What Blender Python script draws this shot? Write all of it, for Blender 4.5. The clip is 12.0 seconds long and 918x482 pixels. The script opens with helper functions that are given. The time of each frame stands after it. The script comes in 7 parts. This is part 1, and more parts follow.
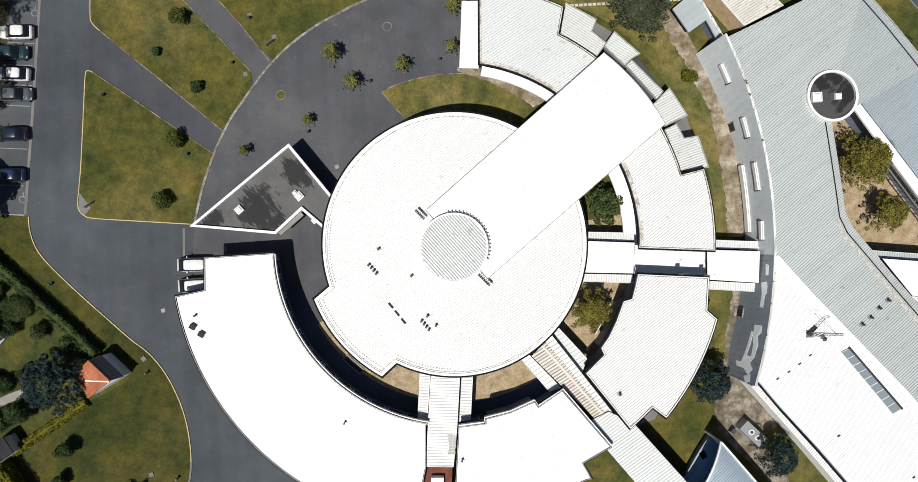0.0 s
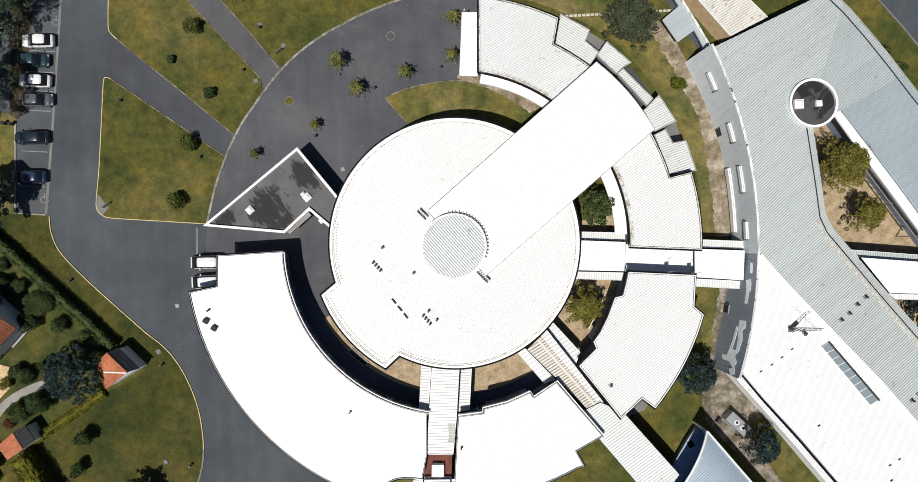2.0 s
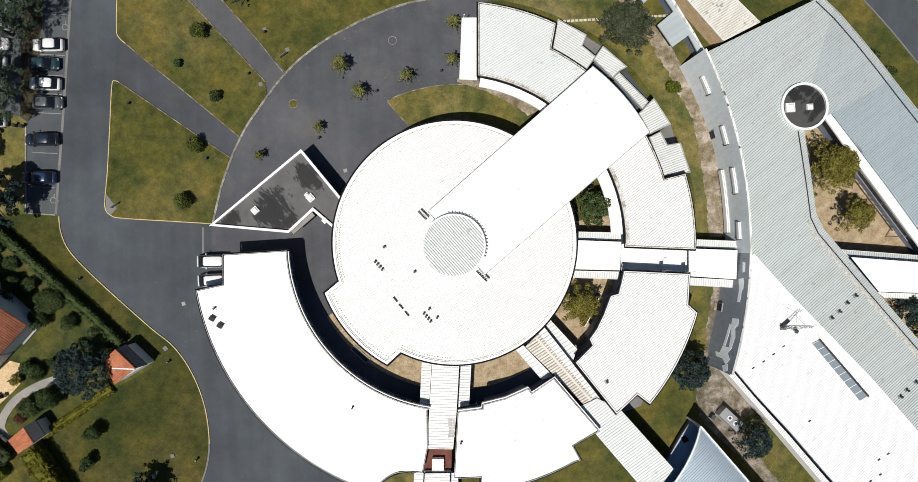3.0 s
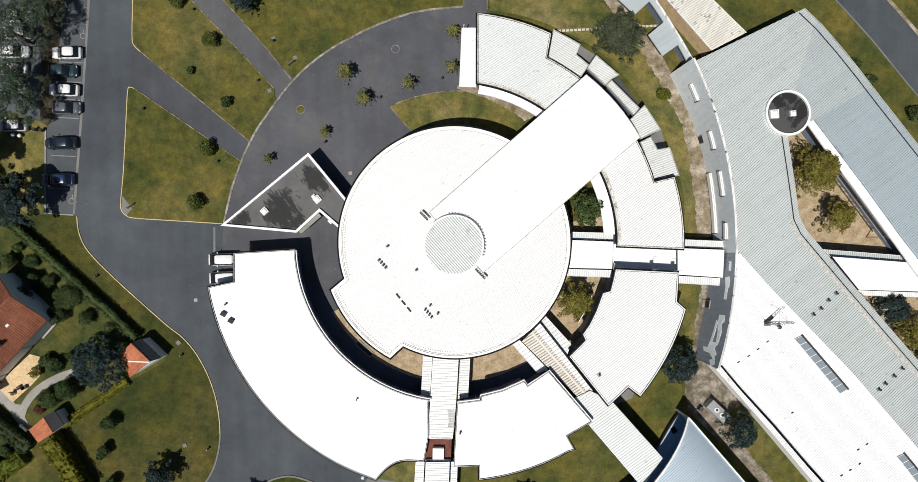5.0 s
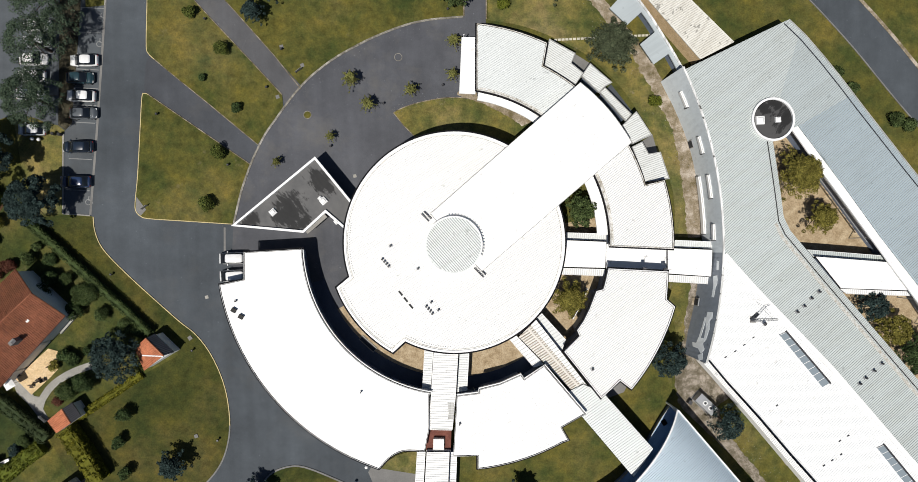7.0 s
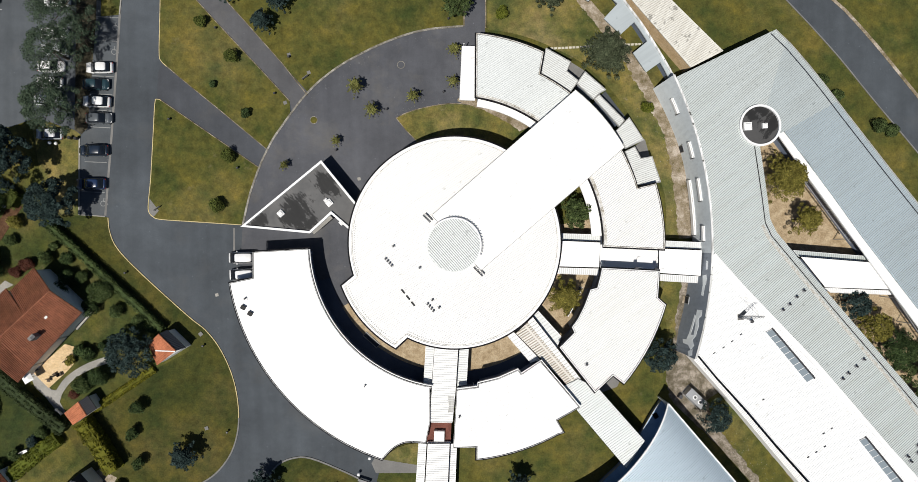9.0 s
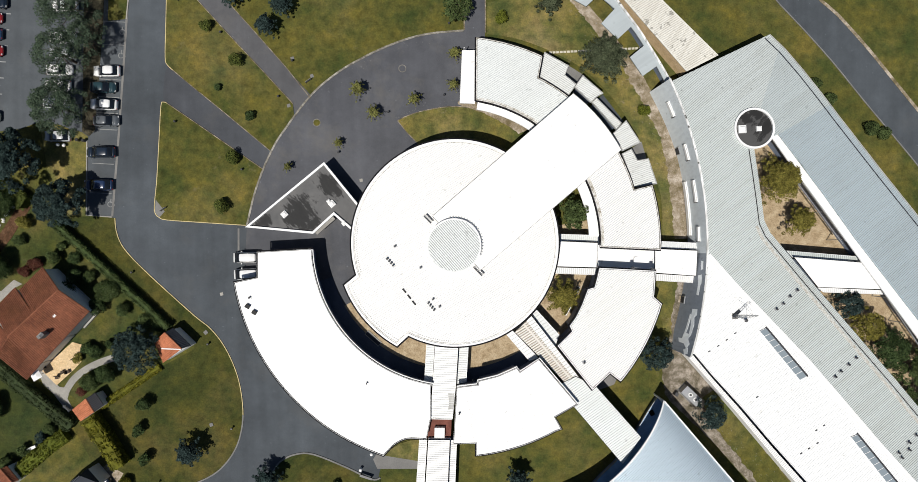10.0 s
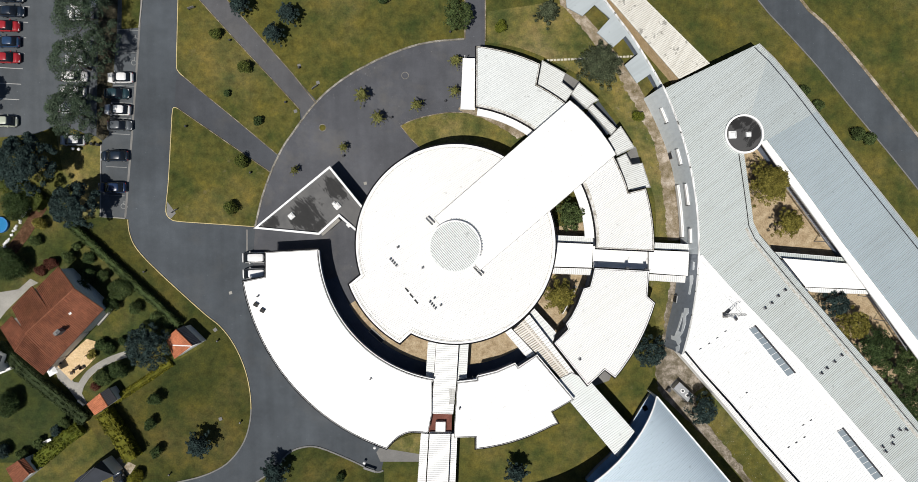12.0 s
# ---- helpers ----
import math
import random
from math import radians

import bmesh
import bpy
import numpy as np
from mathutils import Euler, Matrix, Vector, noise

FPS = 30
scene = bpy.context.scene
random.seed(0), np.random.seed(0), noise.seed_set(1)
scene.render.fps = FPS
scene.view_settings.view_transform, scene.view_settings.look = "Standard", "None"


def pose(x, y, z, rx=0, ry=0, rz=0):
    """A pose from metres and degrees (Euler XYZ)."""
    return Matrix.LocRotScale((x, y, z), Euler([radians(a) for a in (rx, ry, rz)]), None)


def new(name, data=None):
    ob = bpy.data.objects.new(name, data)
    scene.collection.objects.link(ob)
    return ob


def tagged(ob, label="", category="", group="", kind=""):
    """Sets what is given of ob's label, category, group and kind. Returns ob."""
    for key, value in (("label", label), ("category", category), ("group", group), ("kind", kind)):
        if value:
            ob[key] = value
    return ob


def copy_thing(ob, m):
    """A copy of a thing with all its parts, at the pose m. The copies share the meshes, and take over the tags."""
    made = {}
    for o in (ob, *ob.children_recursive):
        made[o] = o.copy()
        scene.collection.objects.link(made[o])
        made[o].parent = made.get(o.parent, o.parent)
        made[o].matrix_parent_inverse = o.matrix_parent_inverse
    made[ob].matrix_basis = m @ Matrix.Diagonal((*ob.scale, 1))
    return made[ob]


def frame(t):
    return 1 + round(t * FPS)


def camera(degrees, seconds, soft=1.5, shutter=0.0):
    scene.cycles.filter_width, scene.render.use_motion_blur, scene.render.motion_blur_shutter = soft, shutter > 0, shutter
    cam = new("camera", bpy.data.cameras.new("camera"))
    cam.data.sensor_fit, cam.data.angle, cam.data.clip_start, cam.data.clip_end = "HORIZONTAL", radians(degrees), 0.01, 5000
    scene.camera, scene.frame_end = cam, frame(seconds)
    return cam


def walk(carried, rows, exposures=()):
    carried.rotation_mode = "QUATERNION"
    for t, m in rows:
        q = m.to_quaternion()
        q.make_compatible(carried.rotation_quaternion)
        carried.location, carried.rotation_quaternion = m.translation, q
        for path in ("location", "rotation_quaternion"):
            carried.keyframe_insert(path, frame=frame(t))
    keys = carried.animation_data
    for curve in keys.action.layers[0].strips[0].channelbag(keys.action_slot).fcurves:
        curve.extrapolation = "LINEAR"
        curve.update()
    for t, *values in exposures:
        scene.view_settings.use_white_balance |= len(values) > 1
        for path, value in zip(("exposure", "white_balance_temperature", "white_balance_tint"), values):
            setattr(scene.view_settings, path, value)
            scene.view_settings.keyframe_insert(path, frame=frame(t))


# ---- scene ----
# ---- camera and its climb ----
cam = camera(75.0, 12.0, soft=0.84)
CLIMB = [
    (0.0, -0.312, -1.599, 78.683, 0.625, -1.060, -0.171),
    (1.0, -0.336, -1.685, 80.659, 0.625, -1.060, -0.120),
    (2.0, -0.354, -1.761, 82.649, 0.625, -1.060, -0.070),
    (3.0, -0.367, -1.827, 84.648, 0.625, -1.060, -0.020),
    (4.0, -0.379, -1.882, 86.647, 0.625, -1.060, 0.029),
    (5.0, -0.393, -1.924, 88.642, 0.625, -1.060, 0.078),
    (6.0, -0.409, -1.953, 90.626, 0.625, -1.060, 0.126),
    (7.0, -0.432, -1.967, 92.592, 0.625, -1.060, 0.173),
    (8.0, -0.462, -1.965, 94.533, 0.625, -1.060, 0.220),
    (9.0, -0.504, -1.946, 96.444, 0.625, -1.060, 0.266),
    (10.0, -0.558, -1.909, 98.318, 0.625, -1.060, 0.312),
    (11.0, -0.629, -1.853, 100.149, 0.625, -1.060, 0.358),
    (12.0, -0.717, -1.777, 101.930, 0.625, -1.060, 0.403),
]
walk(cam, [(t, pose(x, y, z, rx, ry, rz)) for t, x, y, z, rx, ry, rz in CLIMB])

# ---- sky, sun, exposure ----
SUN_FROM = Vector((-1.06, -1.67, 4.35)).normalized()
world = bpy.data.worlds.new("sky")
scene.world = world
world.use_nodes = True
sky = world.node_tree.nodes.new("ShaderNodeTexSky")
sky.sky_type, sky.sun_disc = "NISHITA", False
sky.ozone_density = 5.0
sky.sun_elevation = math.asin(SUN_FROM.z)
sky.sun_rotation = math.atan2(SUN_FROM.x, SUN_FROM.y)
background = world.node_tree.nodes["Background"]
background.inputs["Strength"].default_value = 0.048
world.node_tree.links.new(sky.outputs["Color"], background.inputs["Color"])
sun_data = bpy.data.lights.new("sun", "SUN")
sun_data.energy, sun_data.angle, sun_data.color = 5.1, radians(0.5), (1.0, 0.96, 0.9)
sun = new("sun", sun_data)
sun.matrix_world = Matrix.Translation((0, 0, 60)) @ SUN_FROM.to_track_quat("Z", "Y").to_matrix().to_4x4()
scene.view_settings.exposure = -0.08


# ---- materials ----
def shade(name, rough=0.8, metal=0.0):
    m = bpy.data.materials.new(name)
    m.use_nodes = True
    b = m.node_tree.nodes["Principled BSDF"]
    b.inputs["Roughness"].default_value, b.inputs["Metallic"].default_value = rough, metal
    return m, m.node_tree, b


def link(tree, a, b):
    tree.links.new(a, b)


def noise_at(tree, scale, detail=4.0, rough=0.55, stretch=None, turn=0.0):
    """Noise over the world's metres: scale in features per metre."""
    place = tree.nodes.new("ShaderNodeNewGeometry")
    tex = tree.nodes.new("ShaderNodeTexNoise")
    tex.inputs["Scale"].default_value, tex.inputs["Detail"].default_value = scale, detail
    tex.inputs["Roughness"].default_value = rough
    if stretch:
        mapping = tree.nodes.new("ShaderNodeMapping")
        mapping.vector_type = "TEXTURE"
        mapping.inputs["Rotation"].default_value = (0, 0, radians(turn))
        mapping.inputs["Scale"].default_value = stretch
        link(tree, place.outputs["Position"], mapping.inputs["Vector"])
        link(tree, mapping.outputs["Vector"], tex.inputs["Vector"])
    else:
        link(tree, place.outputs["Position"], tex.inputs["Vector"])
    return tex.outputs["Fac"]


def ramp(tree, fac, stops):
    r = tree.nodes.new("ShaderNodeValToRGB")
    while len(r.color_ramp.elements) < len(stops):
        r.color_ramp.elements.new(0.5)
    for e, (at, colour) in zip(r.color_ramp.elements, stops):
        e.position, e.color = at, (*colour, 1.0)
    link(tree, fac, r.inputs["Fac"])
    return r.outputs["Color"]


def mix(tree, fac, a, b, how="MIX"):
    n = tree.nodes.new("ShaderNodeMix")
    n.data_type, n.blend_type = "RGBA", how
    for value, socket in ((fac, n.inputs[0]), (a, n.inputs[6]), (b, n.inputs[7])):
        if isinstance(value, (int, float)):
            socket.default_value = value
        elif isinstance(value, tuple):
            socket.default_value = (*value, 1.0)
        else:
            link(tree, value, socket)
    return n.outputs[2]


def relief(tree, b, fac, depth, strength=0.5):
    n = tree.nodes.new("ShaderNodeBump")
    n.inputs["Distance"].default_value, n.inputs["Strength"].default_value = depth, strength
    link(tree, fac, n.inputs["Height"])
    link(tree, n.outputs["Normal"], b.inputs["Normal"])


def grey(v):
    return (v, v, v)


def plain(name, colour, rough=0.6, metal=0.0, vary=0.12, scale=1.5):
    """A surface of one colour with soft wear at two scales."""
    m, tree, b = shade(name, rough, metal)
    broad = ramp(tree, noise_at(tree, scale * 0.2, 3), [(0.3, grey(1 - vary)), (0.7, grey(1.0))])
    fine = ramp(tree, noise_at(tree, scale * 4, 4), [(0.25, grey(1 - vary * 0.7)), (0.7, grey(1.0))])
    both = mix(tree, 1.0, broad, fine, "MULTIPLY")
    link(tree, mix(tree, 1.0, colour, both, "MULTIPLY"), b.inputs["Base Color"])
    return m


def grass_material(name, dark, mid, dry, blotch=0.06):
    """Mown turf: broad dry and green zones, clumps of a few metres, worn tan spots and fine blades."""
    m, tree, b = shade(name, 0.95)
    b.inputs["Specular IOR Level"].default_value = 0.1
    wide = noise_at(tree, blotch, 7, 0.62)
    base = ramp(tree, wide, [(0.34, dark), (0.5, mid), (0.66, dry)])
    clump = ramp(tree, noise_at(tree, 0.2, 5, 0.6), [(0.34, (0.6, 0.76, 0.8)), (0.5, grey(1.0)), (0.66, (1.3, 1.16, 1.0))])
    tuft = ramp(tree, noise_at(tree, 0.75, 5, 0.65), [(0.3, grey(0.66)), (0.5, grey(1.0)), (0.7, (1.36, 1.28, 1.1))])
    blade = ramp(tree, noise_at(tree, 4.0, 3, 0.7), [(0.3, grey(0.76)), (0.7, grey(1.2))])
    colour = mix(tree, 1.0, mix(tree, 1.0, mix(tree, 1.0, base, clump, "MULTIPLY"), tuft, "MULTIPLY"), blade, "MULTIPLY")
    bare = ramp(tree, noise_at(tree, 0.33, 6, 0.7), [(0.63, grey(0.0)), (0.72, grey(0.6))])
    colour = mix(tree, bare, colour, tuple(min(1.0, v * k) for v, k in zip(dry, (1.35, 1.3, 1.9))))
    link(tree, colour, b.inputs["Base Color"])
    relief(tree, b, noise_at(tree, 6.0, 4, 0.7), 0.08, 0.6)
    return m


def asphalt_material(name, low, high, tint=(1.0, 1.0, 1.06), speck=0.14, dust=0.35):
    """Worn asphalt: broad tone, patches, wheel polish along the road, tan dust and pale crumbs."""
    m, tree, b = shade(name, 0.85)
    b.inputs["Specular IOR Level"].default_value = 0.25
    wide = ramp(tree, noise_at(tree, 0.05, 6, 0.62), [(0.34, grey(low)), (0.66, grey(high))])
    worn = ramp(tree, noise_at(tree, 0.28, 6, 0.66), [(0.3, grey(0.84)), (0.7, grey(1.14))])
    track = ramp(tree, noise_at(tree, 1.0, 3, 0.5, (1.6, 30.0, 1.0), 2.0), [(0.35, grey(0.94)), (0.65, grey(1.07))])
    crumb = ramp(tree, noise_at(tree, 1.9, 2, 0.5), [(0.72, grey(1.0)), (0.77, grey(1.7))])
    worn = mix(tree, 1.0, mix(tree, 1.0, worn, track, "MULTIPLY"), crumb, "MULTIPLY")
    grain = ramp(tree, noise_at(tree, 7.0, 2, 0.6), [(0.3, grey(1 - speck)), (0.7, grey(1 + speck))])
    colour = mix(tree, 1.0, mix(tree, 1.0, wide, worn, "MULTIPLY"), grain, "MULTIPLY")
    colour = mix(tree, 1.0, colour, tint, "MULTIPLY")
    dusty = ramp(tree, noise_at(tree, 0.11, 7, 0.68), [(0.52, grey(0.0)), (0.72, grey(dust))])
    colour = mix(tree, dusty, colour, (high * 1.45, high * 1.36, high * 1.2))
    link(tree, colour, b.inputs["Base Color"])
    relief(tree, b, noise_at(tree, 30.0, 2), 0.01, 0.4)
    return m


def soil_material(name, a, c, e, scale=0.5):
    m, tree, b = shade(name, 0.95)
    b.inputs["Specular IOR Level"].default_value = 0.1
    base = ramp(tree, noise_at(tree, scale, 6, 0.72), [(0.36, a), (0.5, c), (0.62, e)])
    grit = ramp(tree, noise_at(tree, 6.0, 3, 0.7), [(0.3, grey(0.7)), (0.7, grey(1.2))])
    link(tree, mix(tree, 1.0, base, grit, "MULTIPLY"), b.inputs["Base Color"])
    relief(tree, b, noise_at(tree, 8.0, 3), 0.05, 0.6)
    return m


def sheet_metal(name, colour, dirt, amount=0.5, rough=0.5, turn=35.0, metal=0.0, speck=0.3):
    """Painted profiled sheet: rain streaks along the ribs and broad soiling."""
    m, tree, b = shade(name, rough, metal)
    streak = noise_at(tree, 1.0, 4, 0.6, (9.0, 0.5, 1.0), turn)
    broad = noise_at(tree, 0.12, 4, 0.6)
    spots = noise_at(tree, 1.3, 5, 0.7)
    f1 = ramp(tree, streak, [(0.42, grey(0.0)), (0.75, grey(amount))])
    f2 = ramp(tree, broad, [(0.45, grey(0.0)), (0.8, grey(amount * 0.8))])
    f3 = ramp(tree, spots, [(0.6, grey(0.0)), (0.8, grey(amount * 0.7))])
    c = mix(tree, f1, colour, dirt)
    c = mix(tree, f2, c, dirt)
    c = mix(tree, f3, c, dirt)
    drops = noise_at(tree, 1.1, 2, 0.5)
    f4 = ramp(tree, drops, [(0.69 - 0.06 * (speck > 0.5), grey(0.0)), (0.74 - 0.06 * (speck > 0.5), grey(speck))])
    c = mix(tree, f4, c, tuple(v * 0.3 for v in dirt))
    link(tree, c, b.inputs["Base Color"])
    return m


def leaf_material(name, dark, light):
    m, tree, b = shade(name, 0.7)
    b.inputs["Specular IOR Level"].default_value = 0.06
    island = tree.nodes.new("ShaderNodeNewGeometry")
    tone = ramp(tree, island.outputs["Random Per Island"], [(0.0, dark), (0.6, tuple((p + q) / 2 for p, q in zip(dark, light))), (1.0, light)])
    clump = ramp(tree, noise_at(tree, 0.9, 3), [(0.36, grey(0.62)), (0.64, grey(1.25))])
    link(tree, mix(tree, 1.0, tone, clump, "MULTIPLY"), b.inputs["Base Color"])
    return m


def glass_material(name, tint=(0.02, 0.03, 0.04), rough=0.06):
    m, tree, b = shade(name, rough)
    b.inputs["Base Color"].default_value = (*tint, 1.0)
    b.inputs["Specular IOR Level"].default_value = 0.8
    return m


def tile_material(name, a, c):
    """Clay roof tiles with rows down the slope and a random tone each piece."""
    m, tree, b = shade(name, 0.85)
    b.inputs["Specular IOR Level"].default_value = 0.15
    info = tree.nodes.new("ShaderNodeObjectInfo")
    island = tree.nodes.new("ShaderNodeNewGeometry")
    tone = mix(tree, island.outputs["Random Per Island"], a, c)
    stain = ramp(tree, noise_at(tree, 0.7, 5, 0.7), [(0.3, grey(0.62)), (0.65, grey(1.1))])
    fleck = ramp(tree, noise_at(tree, 4.0, 3, 0.7), [(0.3, grey(0.75)), (0.7, grey(1.15))])
    each = ramp(tree, info.outputs["Random"], [(0.0, grey(0.9)), (1.0, grey(1.08))])
    colour = mix(tree, 1.0, mix(tree, 1.0, mix(tree, 1.0, tone, stain, "MULTIPLY"), fleck, "MULTIPLY"), each, "MULTIPLY")
    link(tree, colour, b.inputs["Base Color"])
    return m


def bitumen_material(name, ponds, turn=40.0, tone=1.0):
    """Dark felt roof with pond stains: ponds gives each stain's middle and its half lengths along and across."""
    m, tree, b = shade(name, 0.8)
    felt = ramp(tree, noise_at(tree, 0.5, 5, 0.6), [(0.3, (0.078 * tone, 0.078 * tone, 0.078 * tone)), (0.7, (0.115 * tone, 0.113 * tone, 0.11 * tone))])
    place = tree.nodes.new("ShaderNodeNewGeometry")
    wave = noise_at(tree, 1.1, 5, 0.7, (0.8, 2.6, 1.0), turn + 2.0)
    total = None
    for x, y, along, across in ponds:
        mapping = tree.nodes.new("ShaderNodeMapping")
        mapping.vector_type = "TEXTURE"
        mapping.inputs["Location"].default_value = (x, y, 0)
        mapping.inputs["Rotation"].default_value = (0, 0, radians(turn))
        mapping.inputs["Scale"].default_value = (along, across, 1000.0)
        link(tree, place.outputs["Position"], mapping.inputs["Vector"])
        size = tree.nodes.new("ShaderNodeVectorMath")
        size.operation = "LENGTH"
        link(tree, mapping.outputs["Vector"], size.inputs[0])
        if total is None:
            total = size.outputs["Value"]
        else:
            least = tree.nodes.new("ShaderNodeMath")
            least.operation = "MINIMUM"
            link(tree, total, least.inputs[0])
            link(tree, size.outputs["Value"], least.inputs[1])
            total = least.outputs["Value"]
    edge = tree.nodes.new("ShaderNodeMath")
    edge.operation = "MULTIPLY_ADD"
    edge.inputs[1].default_value = 2.4
    link(tree, wave, edge.inputs[0])
    link(tree, total, edge.inputs[2])
    wet = ramp(tree, edge.outputs["Value"], [(0.0, grey(0.1)), (0.6, grey(0.13)), (0.9, grey(0.18)), (0.94, grey(0.58)), (1.0, grey(1.0))])
    half = tree.nodes.new("ShaderNodeMath")
    half.operation = "MULTIPLY"
    half.inputs[1].default_value = 0.5
    link(tree, edge.outputs["Value"], half.inputs[0])
    tree.links.new(half.outputs["Value"], wet.node.inputs["Fac"])
    link(tree, mix(tree, 1.0, felt, wet, "MULTIPLY"), b.inputs["Base Color"])
    return m


GRASS = grass_material("mown_grass", (0.058, 0.063, 0.017), (0.082, 0.08, 0.021), (0.112, 0.1, 0.034), 0.06)
GRASS_RICH = grass_material("garden_grass", (0.036, 0.048, 0.014), (0.061, 0.067, 0.02), (0.1, 0.088, 0.032), 0.12)
GRASS_DEEP = grass_material("deep_green_grass", (0.022, 0.033, 0.012), (0.034, 0.046, 0.015), (0.055, 0.058, 0.02), 0.08)
# darker copy of the mown grass, its shade held in the colour
GRASS_SHADED = grass_material("shaded_lawn_grass", (0.031, 0.039, 0.011), (0.052, 0.055, 0.015), (0.08, 0.07, 0.023), 0.07)
GRASS_DRY = grass_material("dry_grass", (0.085, 0.086, 0.025), (0.125, 0.115, 0.037), (0.172, 0.15, 0.073), 0.1)
ASPHALT = asphalt_material("asphalt", 0.052, 0.08, (0.87, 1.0, 1.13), 0.06, 0.22)
ASPHALT_DARK = asphalt_material("plaza_asphalt", 0.061, 0.093, (0.95, 0.985, 1.1), 0.07, 0.55)
ASPHALT_PALE = asphalt_material("car_park_asphalt", 0.064, 0.09, (0.89, 1.0, 1.1), 0.06, 0.25)
ASPHALT_WARM = asphalt_material("footpath_asphalt", 0.07, 0.1, (0.98, 0.985, 1.04), 0.06, 0.5)
SOIL = soil_material("bare_soil", (0.13, 0.105, 0.055), (0.25, 0.205, 0.145), (0.42, 0.365, 0.3), 0.45)
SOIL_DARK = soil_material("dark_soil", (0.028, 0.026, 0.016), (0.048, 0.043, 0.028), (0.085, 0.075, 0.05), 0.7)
# asphalt tinted blue, with the court's shade in its colour
COURT_SHADE = asphalt_material("shade_blue_court_strip", 0.075, 0.105, (0.78, 0.96, 1.3), 0.07, 0.1)
SOIL_LANE = soil_material("stony_lane_soil", (0.085, 0.073, 0.045), (0.16, 0.137, 0.103), (0.31, 0.27, 0.225), 0.6)
ASPHALT_SEAL = asphalt_material("sealed_asphalt", 0.048, 0.074, (0.92, 0.99, 1.12), 0.06, 0.3)
GRAVEL = soil_material("tan_gravel", (0.27, 0.2, 0.12), (0.35, 0.27, 0.17), (0.43, 0.345, 0.23), 0.9)
SAND = soil_material("terrace_sand", (0.50, 0.36, 0.2), (0.58, 0.43, 0.25), (0.62, 0.47, 0.29), 0.8)
BARK_BED = soil_material("planting_bed", (0.05, 0.028, 0.015), (0.085, 0.045, 0.025), (0.12, 0.07, 0.04), 0.9)
CONCRETE = plain("pale_concrete", (0.36, 0.345, 0.31), 0.85, vary=0.35)
PAVER = plain("cream_paver", (0.62, 0.58, 0.47), 0.85, vary=0.3, scale=4)
MOSS = soil_material("roof_moss_and_rust", (0.33, 0.3, 0.25), (0.47, 0.46, 0.42), (0.55, 0.57, 0.55), 2.6)
CONCRETE_GREY = plain("grey_concrete", (0.2, 0.195, 0.185), 0.85, vary=0.3)
YELLOW = plain("yellow_kerb_paint", (0.66, 0.53, 0.26), 0.7, vary=0.35, scale=4)
WHITE_LINE = plain("road_paint", (0.27, 0.275, 0.27), 0.7, vary=0.4, scale=4)
WHITE_LINE_FRESH = plain("fresh_road_paint", (0.45, 0.45, 0.44), 0.7, vary=0.35, scale=4)
WHITE_WALL = plain("white_render", (0.78, 0.78, 0.76), 0.7, vary=0.1)
WHITE_TRIM = plain("white_coping", (0.8, 0.8, 0.79), 0.5, vary=0.12)
GREY_TRIM = plain("weathered_flashing", (0.46, 0.46, 0.44), 0.6, vary=0.4, scale=3)
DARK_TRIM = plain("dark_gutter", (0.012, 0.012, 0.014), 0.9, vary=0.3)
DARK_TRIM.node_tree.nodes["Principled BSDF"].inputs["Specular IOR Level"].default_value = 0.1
ROOF_WHITE = sheet_metal("white_roof_sheet", (0.75, 0.745, 0.725), (0.63, 0.62, 0.58), 0.3, 0.5)
# seam sheets: grime and the shade beside each rib in one darker colour
ROOF_WHITE_SEAM = sheet_metal("white_roof_seam", (0.7, 0.698, 0.68), (0.57, 0.56, 0.53), 0.45, 0.55)
ROOF_BRIGHT = sheet_metal("bright_roof_membrane", (0.81, 0.805, 0.79), (0.72, 0.71, 0.68), 0.3, 0.5)
ROOF_CREAM = sheet_metal("off_white_roof_sheet", (0.64, 0.665, 0.655), (0.52, 0.535, 0.51), 0.4, 0.5)
ROOF_ANNEX = sheet_metal("grey_white_roof_sheet", (0.64, 0.655, 0.64), (0.48, 0.485, 0.45), 0.45, 0.5)
ROOF_ANNEX_SEAM = sheet_metal("grey_white_roof_seam", (0.46, 0.475, 0.46), (0.34, 0.345, 0.32), 0.45, 0.5)
ROOF_CREAM_SEAM = sheet_metal("off_white_roof_seam", (0.58, 0.59, 0.58), (0.47, 0.475, 0.46), 0.5, 0.55)
ROOF_CREAM_SEAM2 = sheet_metal("faint_roof_seam", (0.55, 0.57, 0.56), (0.46, 0.475, 0.455), 0.45, 0.55)
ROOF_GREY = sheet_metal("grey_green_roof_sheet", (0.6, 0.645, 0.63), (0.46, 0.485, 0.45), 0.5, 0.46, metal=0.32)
ROOF_GREY_SEAM = sheet_metal("grey_green_roof_seam", (0.345, 0.375, 0.37), (0.24, 0.25, 0.225), 0.5, 0.6)
ROOF_BLUE = sheet_metal("blue_grey_roof_sheet", (0.47, 0.56, 0.615), (0.39, 0.46, 0.51), 0.35, 0.48, metal=0.5)
ROOF_BLUE_SEAM = sheet_metal("blue_grey_roof_seam", (0.46, 0.54, 0.6), (0.36, 0.42, 0.47), 0.4, 0.45, metal=0.5)
